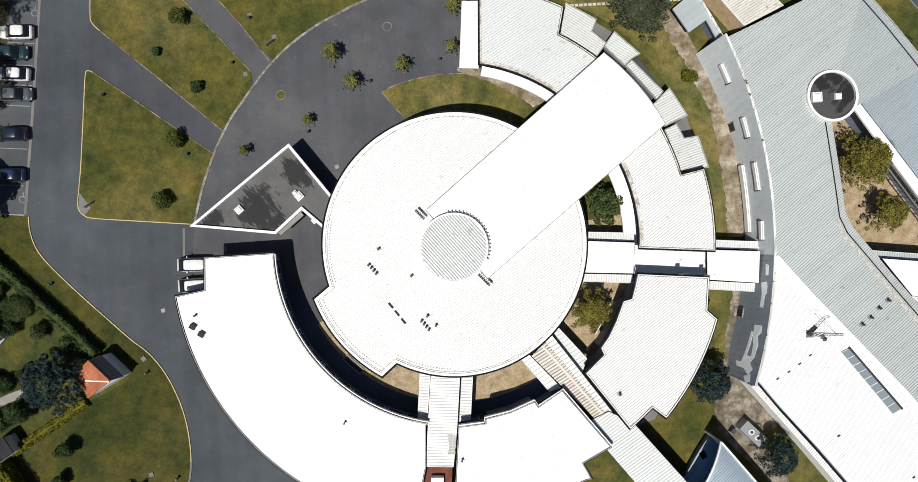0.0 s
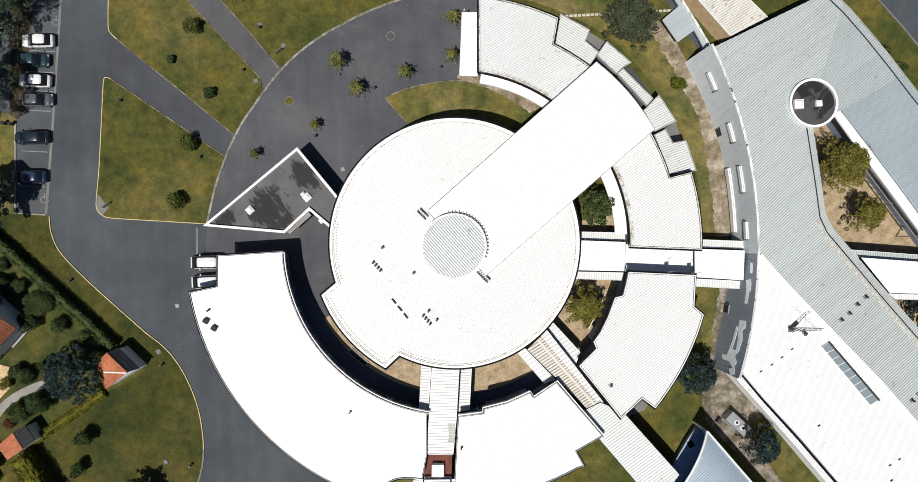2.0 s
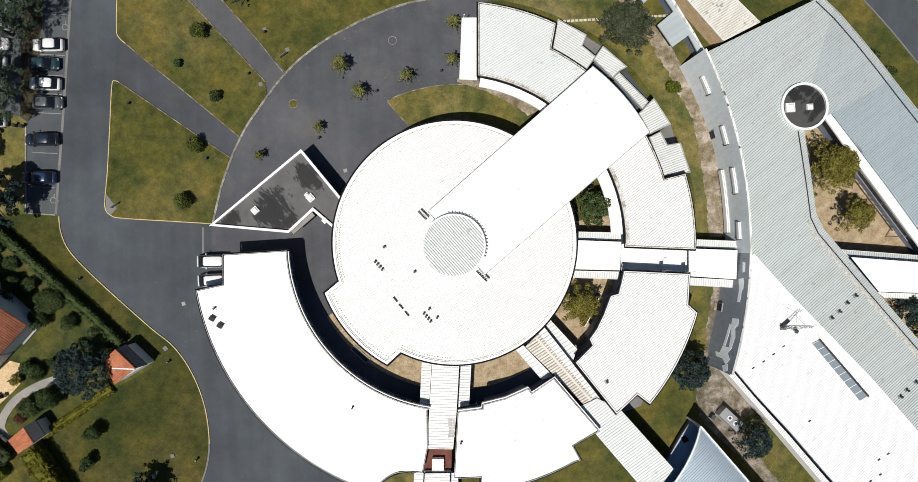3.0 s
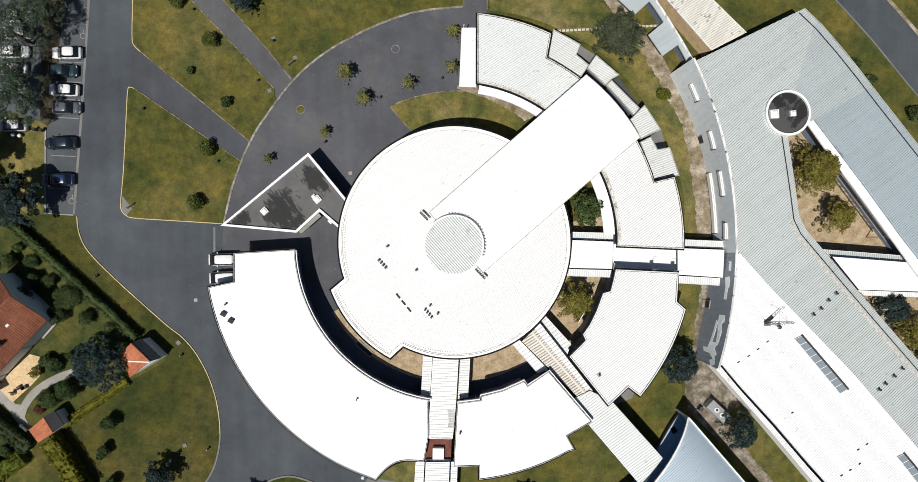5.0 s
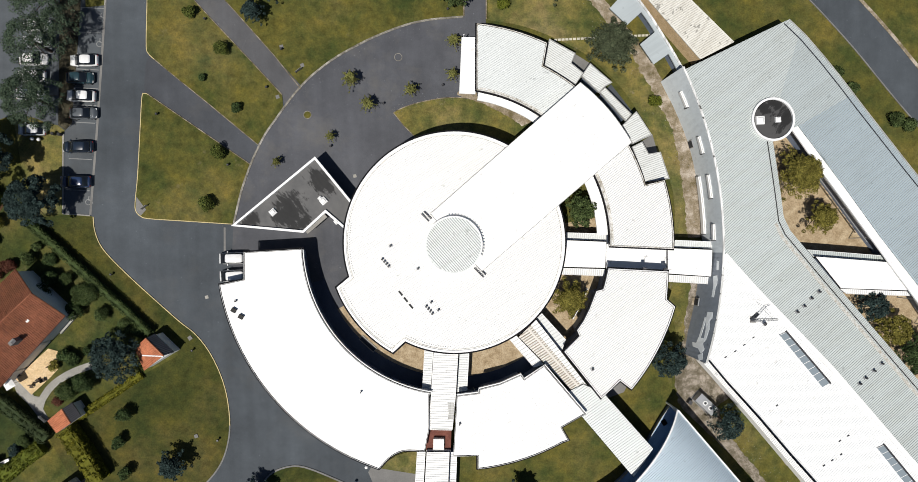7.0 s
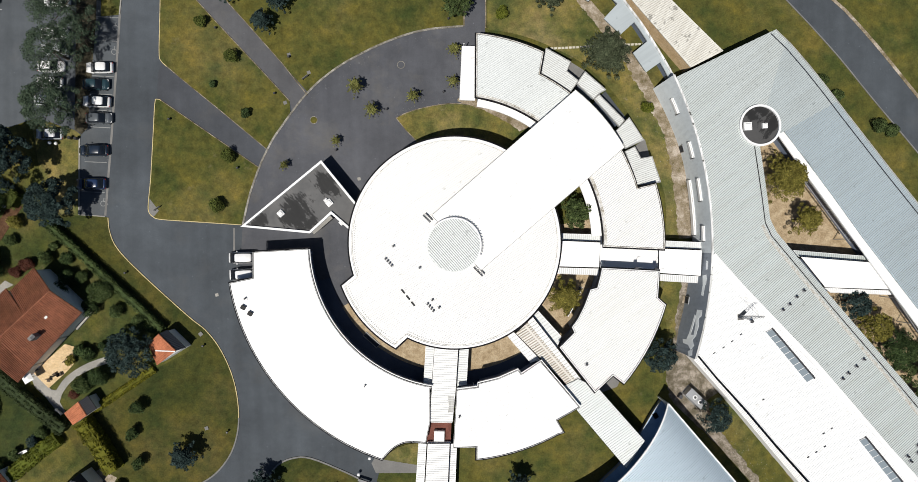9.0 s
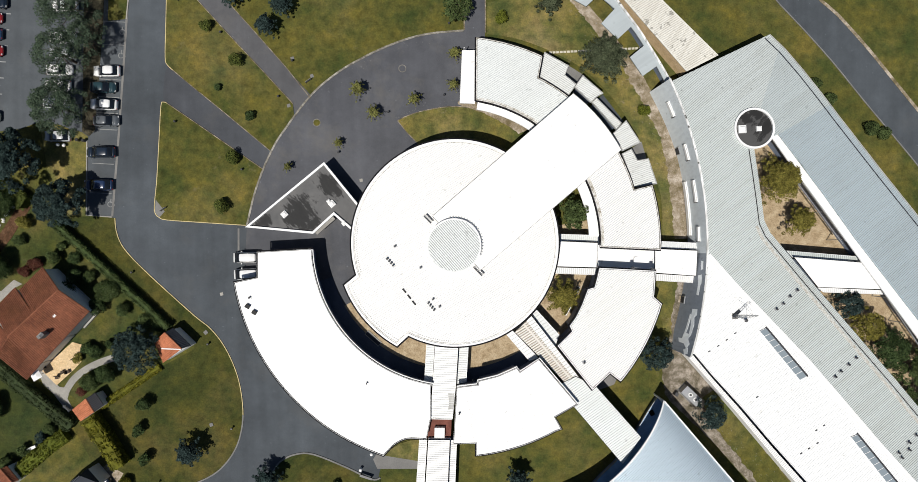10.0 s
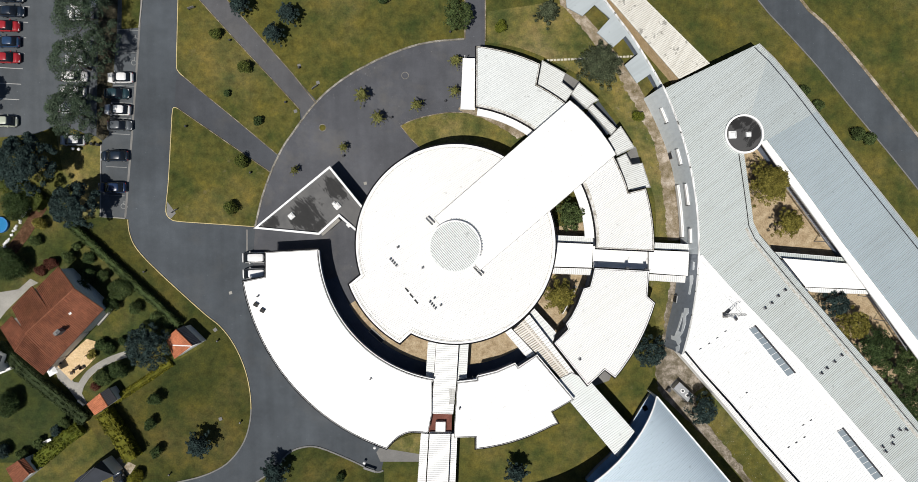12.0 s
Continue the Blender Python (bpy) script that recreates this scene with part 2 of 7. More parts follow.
ROOF_OLD = sheet_metal("aged_fibre_roof_sheet", (0.63, 0.62, 0.565), (0.43, 0.41, 0.35), 0.6, 0.8, 60.0, speck=0.6)
ROOF_OLD_SEAM = sheet_metal("aged_fibre_roof_ridge", (0.54, 0.52, 0.465), (0.33, 0.305, 0.26), 0.7, 0.8, 60.0, speck=0.6)
ROOF_RUST = sheet_metal("soiled_walkway_roof_sheet", (0.68, 0.66, 0.61), (0.45, 0.39, 0.31), 0.6, 0.6, -50.0)
ROOF_BROWN_SEAM = sheet_metal("brown_stained_seam", (0.38, 0.335, 0.275), (0.17, 0.14, 0.1), 0.9, 0.7)
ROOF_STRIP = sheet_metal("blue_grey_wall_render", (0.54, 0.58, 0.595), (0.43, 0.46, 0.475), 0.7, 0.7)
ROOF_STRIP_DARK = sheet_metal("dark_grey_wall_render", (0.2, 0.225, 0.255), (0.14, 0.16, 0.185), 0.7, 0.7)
ROOF_STRIP_PALE = sheet_metal("pale_slate_grey_roof_felt", (0.38, 0.42, 0.43), (0.29, 0.32, 0.33), 0.5, 0.6)
PAINT_PALE = sheet_metal("pale_flaking_paint", (0.74, 0.77, 0.77), (0.55, 0.58, 0.58), 0.4, 0.6)
EDGE_GRIME = soil_material("roof_edge_grime", (0.26, 0.23, 0.18), (0.58, 0.56, 0.51), (0.72, 0.71, 0.68), 1.4)
COPING_SOILED = sheet_metal("soiled_white_coping", (0.79, 0.79, 0.78), (0.2, 0.2, 0.18), 0.95, 0.6, 80.0, speck=0.95)
ROOF_STAIN = sheet_metal("stained_roof_sheet", (0.6, 0.6, 0.575), (0.2, 0.195, 0.18), 0.95, 0.6, 88.0)
# darker copies of the hall's grey sheet: falling light put into the colour
ROOF_EAST = sheet_metal("blue_grey_roof_sheet_shaded", (0.43, 0.515, 0.56), (0.35, 0.405, 0.43), 0.45, 0.46, metal=0.38)
ROOF_MID = sheet_metal("blue_grey_roof_sheet_half_shaded", (0.52, 0.58, 0.585), (0.42, 0.455, 0.445), 0.45, 0.46, metal=0.34)
SLATE = plain("dark_slate", (0.024, 0.03, 0.042), 0.7, vary=0.35, scale=3)
# pale porch sheet with the blue of sky-lit shade in its colour
PORCH_SHEET = plain("shade_blue_porch_sheet", (0.38, 0.56, 0.78), 0.5, vary=0.4, scale=1.2)
# glazing whose base colour holds the reflected sky's blue
PORCH_GLASS = plain("sky_blue_porch_glazing", (0.2, 0.42, 0.7), 0.3, vary=0.3)
BITUMEN = bitumen_material("bitumen_felt", ((-24.0, 3.3, 3.3, 4.0), (-19.2, 8.0, 2.3, 3.0), (-29.9, 1.9, 2.6, 1.3), (-21.9, 1.6, 1.9, 1.4)), 40.0, 1.02)
BITUMEN_TOWER = bitumen_material("tower_felt", ((49.2, 17.4, 1.5, 2.9), (45.8, 18.9, 2.4, 1.1), (47.6, 19.6, 2.9, 1.0)), -40.0, 0.58)
TERRACOTTA = tile_material("terracotta_tile", (0.178, 0.066, 0.038), (0.262, 0.1, 0.056))
TERRACOTTA_PALE = tile_material("pale_terracotta_tile", (0.40, 0.14, 0.07), (0.5, 0.19, 0.1))
BRICK_FLOOR = tile_material("red_paving", (0.16, 0.06, 0.045), (0.2, 0.08, 0.06))
GLASS = glass_material("window_glass", (0.045, 0.07, 0.105))
SKY_GLASS = glass_material("skylight_glass", (0.22, 0.26, 0.285), 0.15)
# wall tone carries the courts' blue shade and keeps bounce light low
WALL_DARK = plain("shade_blue_wall", (0.17, 0.21, 0.29), 0.7, vary=0.25)
METAL = plain("galvanised_metal", (0.4, 0.41, 0.42), 0.45, 0.6, 0.2)
DARK_METAL = plain("dark_metal", (0.05, 0.05, 0.055), 0.5, 0.2, 0.2)
BARK = plain("bark", (0.09, 0.065, 0.045), 0.9, vary=0.4, scale=5)
RUBBER = plain("tyre_rubber", (0.02, 0.02, 0.02), 0.8, vary=0.2)
LEAF_DARK = leaf_material("dark_evergreen_leaf", (0.018, 0.032, 0.012), (0.058, 0.085, 0.03))
LEAF_BLUE = leaf_material("blue_green_leaf", (0.012, 0.022, 0.021), (0.042, 0.065, 0.059))
LEAF_DEEP = leaf_material("deep_green_hedge_leaf", (0.02, 0.031, 0.013), (0.062, 0.08, 0.034))
LEAF_GREEN = leaf_material("green_leaf", (0.028, 0.045, 0.015), (0.085, 0.112, 0.04))
LEAF_OLIVE = leaf_material("olive_leaf", (0.085, 0.078, 0.016), (0.225, 0.195, 0.045))
LEAF_YELLOW = leaf_material("yellow_green_leaf", (0.07, 0.074, 0.009), (0.185, 0.17, 0.022))
LEAF_LIME = leaf_material("lime_green_leaf", (0.055, 0.072, 0.01), (0.14, 0.15, 0.022))
LEAF_BUSH = leaf_material("lawn_bush_leaf", (0.035, 0.05, 0.012), (0.11, 0.125, 0.03))
LEAF_AIRY = leaf_material("pale_airy_leaf", (0.028, 0.045, 0.03), (0.08, 0.11, 0.068))
LEAF_YOUNG = leaf_material("young_olive_leaf", (0.08, 0.088, 0.026), (0.21, 0.205, 0.065))
LEAF_GREY = leaf_material("grey_green_leaf", (0.028, 0.037, 0.02), (0.085, 0.098, 0.056))
LEAF_BROWN = leaf_material("red_brown_leaf", (0.06, 0.022, 0.015), (0.11, 0.045, 0.03))


# ---- mesh helpers ----
def area_of(pts):
    return sum(a[0] * b[1] - b[0] * a[1] for a, b in zip(pts, pts[1:] + pts[:1])) / 2


def turned(pts):
    pts = [(p[0], p[1]) for p in pts]
    return pts if area_of(pts) > 0 else pts[::-1]


def arc(c, r, a0, a1, step=3.0):
    n = max(1, math.ceil(abs(a1 - a0) / step))
    return [(c[0] + r * math.cos(radians(a0 + (a1 - a0) * i / n)), c[1] + r * math.sin(radians(a0 + (a1 - a0) * i / n))) for i in range(n + 1)]


def smooth(pts, n=6, closed=False):
    """A soft curve through the points."""
    out, k = [], len(pts)
    for i in range(k if closed else k - 1):
        p = [Vector(pts[(i + j) % k] if closed else pts[min(max(i + j, 0), k - 1)]) for j in (-1, 0, 1, 2)]
        for s in range(n):
            u = s / n
            q = 0.5 * (2 * p[1] + (p[2] - p[0]) * u + (2 * p[0] - 5 * p[1] + 4 * p[2] - p[3]) * u * u + (3 * p[1] - 3 * p[2] + p[3] - p[0]) * u ** 3)
            out.append((q.x, q.y))
    return out if closed else out + [tuple(pts[-1])]


def inset(pts, d):
    """The outline moved inwards by d metres."""
    pts, out = turned(pts), []
    for a, p, b in zip(pts[-1:] + pts[:-1], pts, pts[1:] + pts[:1]):
        e1, e2 = (Vector(p) - Vector(a)), (Vector(b) - Vector(p))
        if e1.length < 1e-5 or e2.length < 1e-5:
            out.append(p)
            continue
        n1, n2 = Vector((-e1.y, e1.x)).normalized(), Vector((-e2.y, e2.x)).normalized()
        k = max(0.35, 1 + n1.dot(n2))
        q = Vector(p) + (n1 + n2) * (d / k)
        out.append((q.x, q.y))
    return out


def prism(bm, pts, z0, z1, lift=None):
    """A slab with that outline; lift gives the top its height from x and y."""
    pts = turned(pts)
    low = [bm.verts.new((x, y, z0)) for x, y in pts]
    top = [bm.verts.new((x, y, lift(x, y) if lift else z1)) for x, y in pts]
    bm.faces.new(top)
    bm.faces.new(low[::-1])
    for i in range(len(pts)):
        j = (i + 1) % len(pts)
        bm.faces.new((low[i], low[j], top[j], top[i]))
    return bm


def box(bm, sx, sy, sz, at=(0, 0, 0), turn=0.0, taper=1.0):
    """A box that stands on at, turned by degrees; taper shrinks its top."""
    c, s = math.cos(radians(turn)), math.sin(radians(turn))
    rings = []
    for z, k in ((0, 1.0), (sz, taper)):
        rings.append([bm.verts.new((at[0] + c * x * k - s * y * k, at[1] + s * x * k + c * y * k, at[2] + z)) for x, y in ((-sx / 2, -sy / 2), (sx / 2, -sy / 2), (sx / 2, sy / 2), (-sx / 2, sy / 2))])
    low, top = rings
    bm.faces.new(low[::-1])
    bm.faces.new(top)
    for i in range(4):
        j = (i + 1) % 4
        bm.faces.new((low[i], low[j], top[j], top[i]))
    return bm


def tube(bm, a, b, r0, r1, n=8):
    """A tapered rod from a to b."""
    a, b = Vector(a), Vector(b)
    q = (b - a).to_track_quat("Z", "Y")
    rings = [[bm.verts.new(p + q @ Vector((r * math.cos(math.tau * i / n), r * math.sin(math.tau * i / n), 0))) for i in range(n)] for p, r in ((a, r0), (b, r1))]
    bm.faces.new(rings[0][::-1])
    bm.faces.new(rings[1])
    for i in range(n):
        j = (i + 1) % n
        bm.faces.new((rings[0][i], rings[0][j], rings[1][j], rings[1][i]))
    return bm


def ribbon(bm, pts, width, z0, z1, closed=False):
    """A long low bar along a line."""
    k, left, right = len(pts), [], []
    for i, p in enumerate(pts):
        a = Vector(pts[i - 1] if (i or closed) else p)
        b = Vector(pts[(i + 1) % k] if (i < k - 1 or closed) else p)
        d = (b - a).normalized()
        n = Vector((-d.y, d.x)) * width / 2
        left.append((p[0] + n.x, p[1] + n.y))
        right.append((p[0] - n.x, p[1] - n.y))
    rows = [[bm.verts.new((x, y, z)) for x, y in side] for side, z in ((left, z0), (left, z1), (right, z1), (right, z0))]
    for i in range(k if closed else k - 1):
        j = (i + 1) % k
        for r in range(4):
            s = (r + 1) % 4
            bm.faces.new((rows[r][i], rows[s][i], rows[s][j], rows[r][j]))
    if not closed:
        bm.faces.new([r[0] for r in rows][::-1])
        bm.faces.new([r[-1] for r in rows])
    return bm


def frame_of(bm, pts, d, z0, z1):
    """A closed rim of width d inside the outline."""
    pts = turned(pts)
    inner = inset(pts, d)
    rows = [[bm.verts.new((x, y, z)) for x, y in side] for side, z in ((pts, z0), (pts, z1), (inner, z1), (inner, z0))]
    for i in range(len(pts)):
        j = (i + 1) % len(pts)
        for r in range(4):
            s = (r + 1) % 4
            bm.faces.new((rows[r][j], rows[s][j], rows[s][i], rows[r][i]))
    return bm


def spans(pts, turn, pitch, shift=0.0):
    """The stretches of parallel lines, pitch metres apart, that lie inside an outline."""
    c, s = math.cos(radians(turn)), math.sin(radians(turn))
    loc = [(c * x + s * y, -s * x + c * y) for x, y in pts]
    lo, hi = min(v for _, v in loc), max(v for _, v in loc)
    out = []
    for k in range(math.floor(lo / pitch), math.ceil(hi / pitch) + 1):
        v = k * pitch + shift + 1e-4
        cuts = sorted(a[0] + (v - a[1]) / (b[1] - a[1]) * (b[0] - a[0]) for a, b in zip(loc, loc[1:] + loc[:1]) if (a[1] > v) != (b[1] > v))
        for u0, u1 in zip(cuts[::2], cuts[1::2]):
            if u1 - u0 > 0.3:
                out.append((u0, u1, v))
    return out


def ribs(bm, pts, turn, pitch, z, width=0.14, high=0.05, shift=0.0):
    """Raised seams of a profiled sheet roof, clipped to its outline."""
    c, s = math.cos(radians(turn)), math.sin(radians(turn))
    for u0, u1, v in spans(pts, turn, pitch, shift):
        vs = []
        for u in (u0, u1):
            for dv, dz in ((-width / 2, 0.0), (-width / 4, high), (width / 4, high), (width / 2, 0.0)):
                w = v + dv
                vs.append(bm.verts.new((c * u - s * w, s * u + c * w, (z(c * u - s * w, s * u + c * w) if callable(z) else z) + dz)))
        for i in range(3):
            bm.faces.new((vs[i + 1], vs[i], vs[i + 4], vs[i + 5]))
        bm.faces.new((vs[0], vs[1], vs[2], vs[3]))
        bm.faces.new((vs[7], vs[6], vs[5], vs[4]))
    return bm


def part(name, bm, material, parent=None, label=""):
    """Links a bmesh as one mesh object under a thing or part."""
    data = bpy.data.meshes.new(name)
    bm.to_mesh(data)
    bm.free()
    data.materials.append(material)
    ob = new(name, data)
    ob.parent = parent
    if label:
        ob["label"] = label
    return ob


def fresh():
    return bmesh.new()


def thing(name, label, category, at=(0, 0, 0), turn=0.0, group="", kind=""):
    ob = tagged(new(name), label, category, group, kind)
    ob.empty_display_size = 0.3
    ob.matrix_basis = pose(*at, 0, 0, turn)
    return ob


def sheet(name, pts, z, material, label, category, kind="structure", deep=0.3):
    """A flat piece of ground or paving, with depth under its face."""
    return tagged(part(name, prism(fresh(), pts, z - deep, z), material), label, category, kind=kind)


def band(bm, left, right, z0, z1):
    """A slab between two lines with as many points each."""
    rows = [[bm.verts.new((x, y, z)) for x, y in side] for side, z in ((left, z0), (left, z1), (right, z1), (right, z0))]
    for i in range(len(left) - 1):
        for r in range(4):
            s = (r + 1) % 4
            bm.faces.new((rows[r][i], rows[s][i], rows[s][i + 1], rows[r][i + 1]))
    bm.faces.new([r[0] for r in rows])
    bm.faces.new([r[-1] for r in rows])
    bmesh.ops.recalc_face_normals(bm, faces=bm.faces)
    return bm


def strip_ground(name, left, right, z, material, label, category):
    return tagged(part(name, band(fresh(), left, right, z - 0.1, z), material), label, category, kind="structure")


# ---- ground, roads, paths ----
HUB = (0.56, -1.16)
sheet("ground", [(-1500, -1500), (1500, -1500), (1500, 1500), (-1500, 1500)], 0.0, GRASS, "mown olive-green grass ground with dry patches", "lawn")

west_kerb = smooth([(-54.70, 2.55), (-54.48, 0.58), (-53.67, -1.59), (-52.08, -3.65), (-49.40, -6.30), (-46.63, -8.86), (-41.67, -13.27), (-39.19, -15.24), (-37.10, -17.79), (-35.40, -21.04), (-34.28, -24.49), (-33.74, -28.44), (-33.91, -31.59), (-34.76, -34.55), (-36.30, -37.01), (-38.43, -38.97), (-41.84, -40.55), (-46.23, -41.62), (-52.07, -42.80)], 4)
sheet("road", west_kerb + [(-65.61, -47.09), (-66.39, -60.73), (-11.19, -58.97), (-11.66, -39.26), (-7.04, -21.44), (-5.30, 10.43), (2.02, 33.97), (1.86, 57.76), (-90.50, 56.11), (-89.80, 14.57), (-70.42, 16.94), (-66.06, 18.57), (-61.64, 16.84), (-59.37, 15.27), (-59.30, 2.91), (-55.29, 2.74)], 0.03, ASPHALT, "grey asphalt road and yard with worn patches", "road")
plaza_edge = smooth([(-33.38, 1.43), (-32.91, 3.72), (-32.2, 6.70), (-31.1, 10.0), (-30.05, 12.6), (-28.6, 15.45), (-27.2, 17.5), (-25.6, 19.8), (-23.65, 22.35), (-21.3, 24.75), (-18.35, 27.05), (-15.6, 28.72), (-12.5, 30.35), (-9.45, 31.67), (-6.47, 32.71), (-3.48, 33.36), (-0.48, 33.7), (1.82, 33.9)], 4)
sheet("pavement", plaza_edge + [(5.33, 34.01), (5.46, 14.53), (0.77, -1.50), (-5.04, -23.42), (-12.98, -23.44), (-22.42, -18.52), (-33.87, -7.69)], 0.036, ASPHALT_DARK, "dark asphalt forecourt round the rotunda", "pavement")
sheet("footpath", [(1.76, 57.76), (5.17, 57.82), (5.33, 34.01), (1.92, 33.77)], 0.04, ASPHALT_DARK, "straight dark asphalt footpath through the lawn", "path")
sheet("car_park", [(-90.50, 56.11), (-60.12, 56.65), (-60.17, 16.75), (-66.54, 18.37), (-70.23, 16.94), (-89.81, 14.96)], 0.036, ASPHALT_PALE, "pale worn asphalt of the far car park", "car park")
sheet("parking_bays", [(-53.15, 41.79), (-53.45, 34.81), (-55.29, 2.84), (-59.20, 3.01), (-59.37, 15.27), (-58.22, 16.87), (-57.18, 34.76), (-56.49, 41.74)], 0.036, ASPHALT_PALE, "pale asphalt parking bays beside the road", "car park")


KERB_WORN = soil_material("mossy_kerb", (0.085, 0.07, 0.04), (0.18, 0.15, 0.105), (0.32, 0.275, 0.21), 0.9)
KERB_PALE = soil_material("weathered_kerb_stone", (0.12, 0.11, 0.09), (0.22, 0.205, 0.175), (0.36, 0.34, 0.3), 0.9)


def kerb(name, pts, width, high, material, label):
    return tagged(part(name, ribbon(fresh(), pts, width, 0.0, high), material), label, "kerb", kind="structure")


def lawn(outline, label, material=None):
    return sheet("lawn", outline, 0.11, material or GRASS, label, "lawn", deep=0.2)


lawn_a = smooth([(-30.81, 10.69), (-38.86, 16.18), (-43.03, 19.02), (-46.50, 21.37), (-47.09, 21.56), (-47.48, 20.96), (-47.71, 15.99), (-48.02, 9.04), (-48.36, 4.88), (-48.25, 3.49), (-47.55, 2.71), (-46.27, 2.32), (-40.87, 1.97)], 4) + [(-33.57, 1.53), (-32.91, 4.01), (-32.15, 6.90), (-31.48, 8.99)]
lawn(lawn_a, "triangular olive lawn island edged by a yellow kerb")
lawn_b = smooth([(-46.93, 56.89), (-46.85, 41.89), (-46.85, 33.91), (-46.89, 28.92), (-46.58, 27.73), (-45.68, 26.85), (-43.10, 24.69), (-37.13, 19.88), (-29.76, 13.79)], 4) + [(-28.7, 15.5), (-27.3, 17.55), (-25.9, 19.6), (-26.07, 21.50), (-30.28, 26.04), (-37.28, 33.44), (-43.48, 40.24), (-53.83, 56.76)]
lawn(lawn_b[:1] + lawn_b[1:-1] + [(-45.28, 42.91), (-45.95, 56.91)], "long olive lawn between two asphalt paths")
lawn_c = [(-38.54, 40.01), (-47.43, 56.88), (1.55, 57.75), (1.82, 34.0), (-0.48, 33.8), (-3.48, 33.46), (-6.47, 32.81), (-9.47, 31.77), (-12.52, 30.45), (-15.62, 28.82), (-18.38, 27.15), (-21.33, 24.85), (-23.2, 22.95), (-27.32, 27.57), (-33.33, 34.29)]
lawn(lawn_c, "wide olive lawn outside the forecourt kerb")
south_lawn = smooth([(-34.47, -42.71), (-29.60, -39.27), (-27.66, -36.90), (-25.21, -35.72), (-22.25, -35.72), (-16.81, -37.88), (-12.84, -39.76), (-11.36, -39.56)], 4)
lawn(south_lawn + [(-10.72, -57.00), (-46.04, -56.90)], "olive lawn south of the service yard", GRASS_SHADED)
sheet("west_lawn", west_kerb + [(-54.00, -44.17), (-60.98, -31.44), (-58.29, -28.88), (-47.45, -21.78), (-41.61, -18.60), (-45.37, -15.26), (-54.97, -6.83), (-64.56, 2.18), (-59.30, 2.81), (-55.29, 2.55)], 0.02, GRASS_SHADED, "dark olive lawn between road and gardens", "lawn", deep=0.1)
lawn([(-52.65, 56.79), (-53.12, 39.80), (-53.26, 35.11), (-56.20, 34.77), (-56.09, 56.72)], "narrow lawn strip at the end of the parking bays")
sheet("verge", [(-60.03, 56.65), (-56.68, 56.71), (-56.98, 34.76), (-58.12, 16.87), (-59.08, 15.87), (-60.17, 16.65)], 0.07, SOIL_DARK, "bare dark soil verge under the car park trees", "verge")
sheet("verge", [(-60.17, 16.55), (-59.18, 15.77), (-59.46, 14.88), (-59.30, 2.91), (-64.37, 2.87), (-67.03, 18.07)], 0.075, GRASS_DRY, "dry grass verge behind the parking bays", "verge")
sheet("paved_pad", [(-12.57, -36.50), (-12.08, -35.71), (-4.74, -36.89), (-4.73, -38.07), (-11.86, -38.08)], 0.13, CONCRETE_GREY, "grey concrete footpath to the side entrance", "path", deep=0.2)
sheet("court_lawn", [(-10.89, -36.10), (-9.71, -34.91), (-8.14, -33.92), (-6.45, -33.43), (-4.77, -33.33), (-4.74, -36.79), (-11.28, -36.79)], 0.12, GRASS_DRY, "dry grass corner under the curved roof edge", "lawn", deep=0.2)

kerb("kerb", smooth([(-46.50, 21.37), (-47.09, 21.56), (-47.48, 20.96), (-47.71, 15.99), (-48.02, 9.04), (-48.36, 4.88), (-48.25, 3.49), (-47.55, 2.71), (-46.27, 2.32), (-40.87, 1.97), (-33.57, 1.53)], 4), 0.11, 0.14, YELLOW, "yellow painted kerb round a lawn island")
kerb("kerb", [(-30.81, 10.69), (-38.86, 16.18), (-43.03, 19.02), (-46.50, 21.37)], 0.12, 0.13, KERB_WORN, "weathered grey kerb along a path")
kerb("kerb", smooth([(-46.54, 56.90), (-46.75, 41.89), (-46.85, 33.91), (-46.89, 28.92), (-46.58, 27.73), (-45.68, 26.85)], 4), 0.11, 0.14, YELLOW, "yellow painted kerb beside the road")
kerb("kerb", [(-45.68, 26.85), (-43.10, 24.69), (-37.13, 19.88), (-29.76, 13.79)], 0.12, 0.13, KERB_WORN, "weathered grey kerb along a path")
kerb("kerb", [(-26.07, 21.50), (-30.28, 26.04), (-37.28, 33.44), (-43.48, 40.24), (-48.28, 45.86)], 0.12, 0.13, KERB_WORN, "weathered grey kerb along a path")
kerb("kerb", [(-23.21, 22.43), (-27.32, 27.57), (-33.33, 34.29), (-38.54, 40.01), (-47.43, 56.88)], 0.12, 0.13, KERB_WORN, "weathered grey kerb along a path")
kerb("kerb", plaza_edge, 0.3, 0.12, KERB_PALE, "pale stone kerb curving round the forecourt")
kerb("kerb", west_kerb[:46], 0.12, 0.15, YELLOW, "yellow painted kerb along the curving road")
kerb("kerb", west_kerb[45:], 0.22, 0.13, CONCRETE_GREY, "grey kerb along the curving road")
kerb("kerb", south_lawn, 0.25, 0.14, CONCRETE_GREY, "grey kerb round the yard's lawn")
kerb("kerb", [(-59.37, 15.27), (-59.30, 3.01), (-55.19, 2.75)], 0.2, 0.14, CONCRETE, "pale kerb behind the parking bays")
kerb("kerb", [(-52.39, 43.80), (-52.83, 39.80), (-53.26, 35.11)], 0.2, 0.14, CONCRETE, "pale kerb beside a lawn strip")
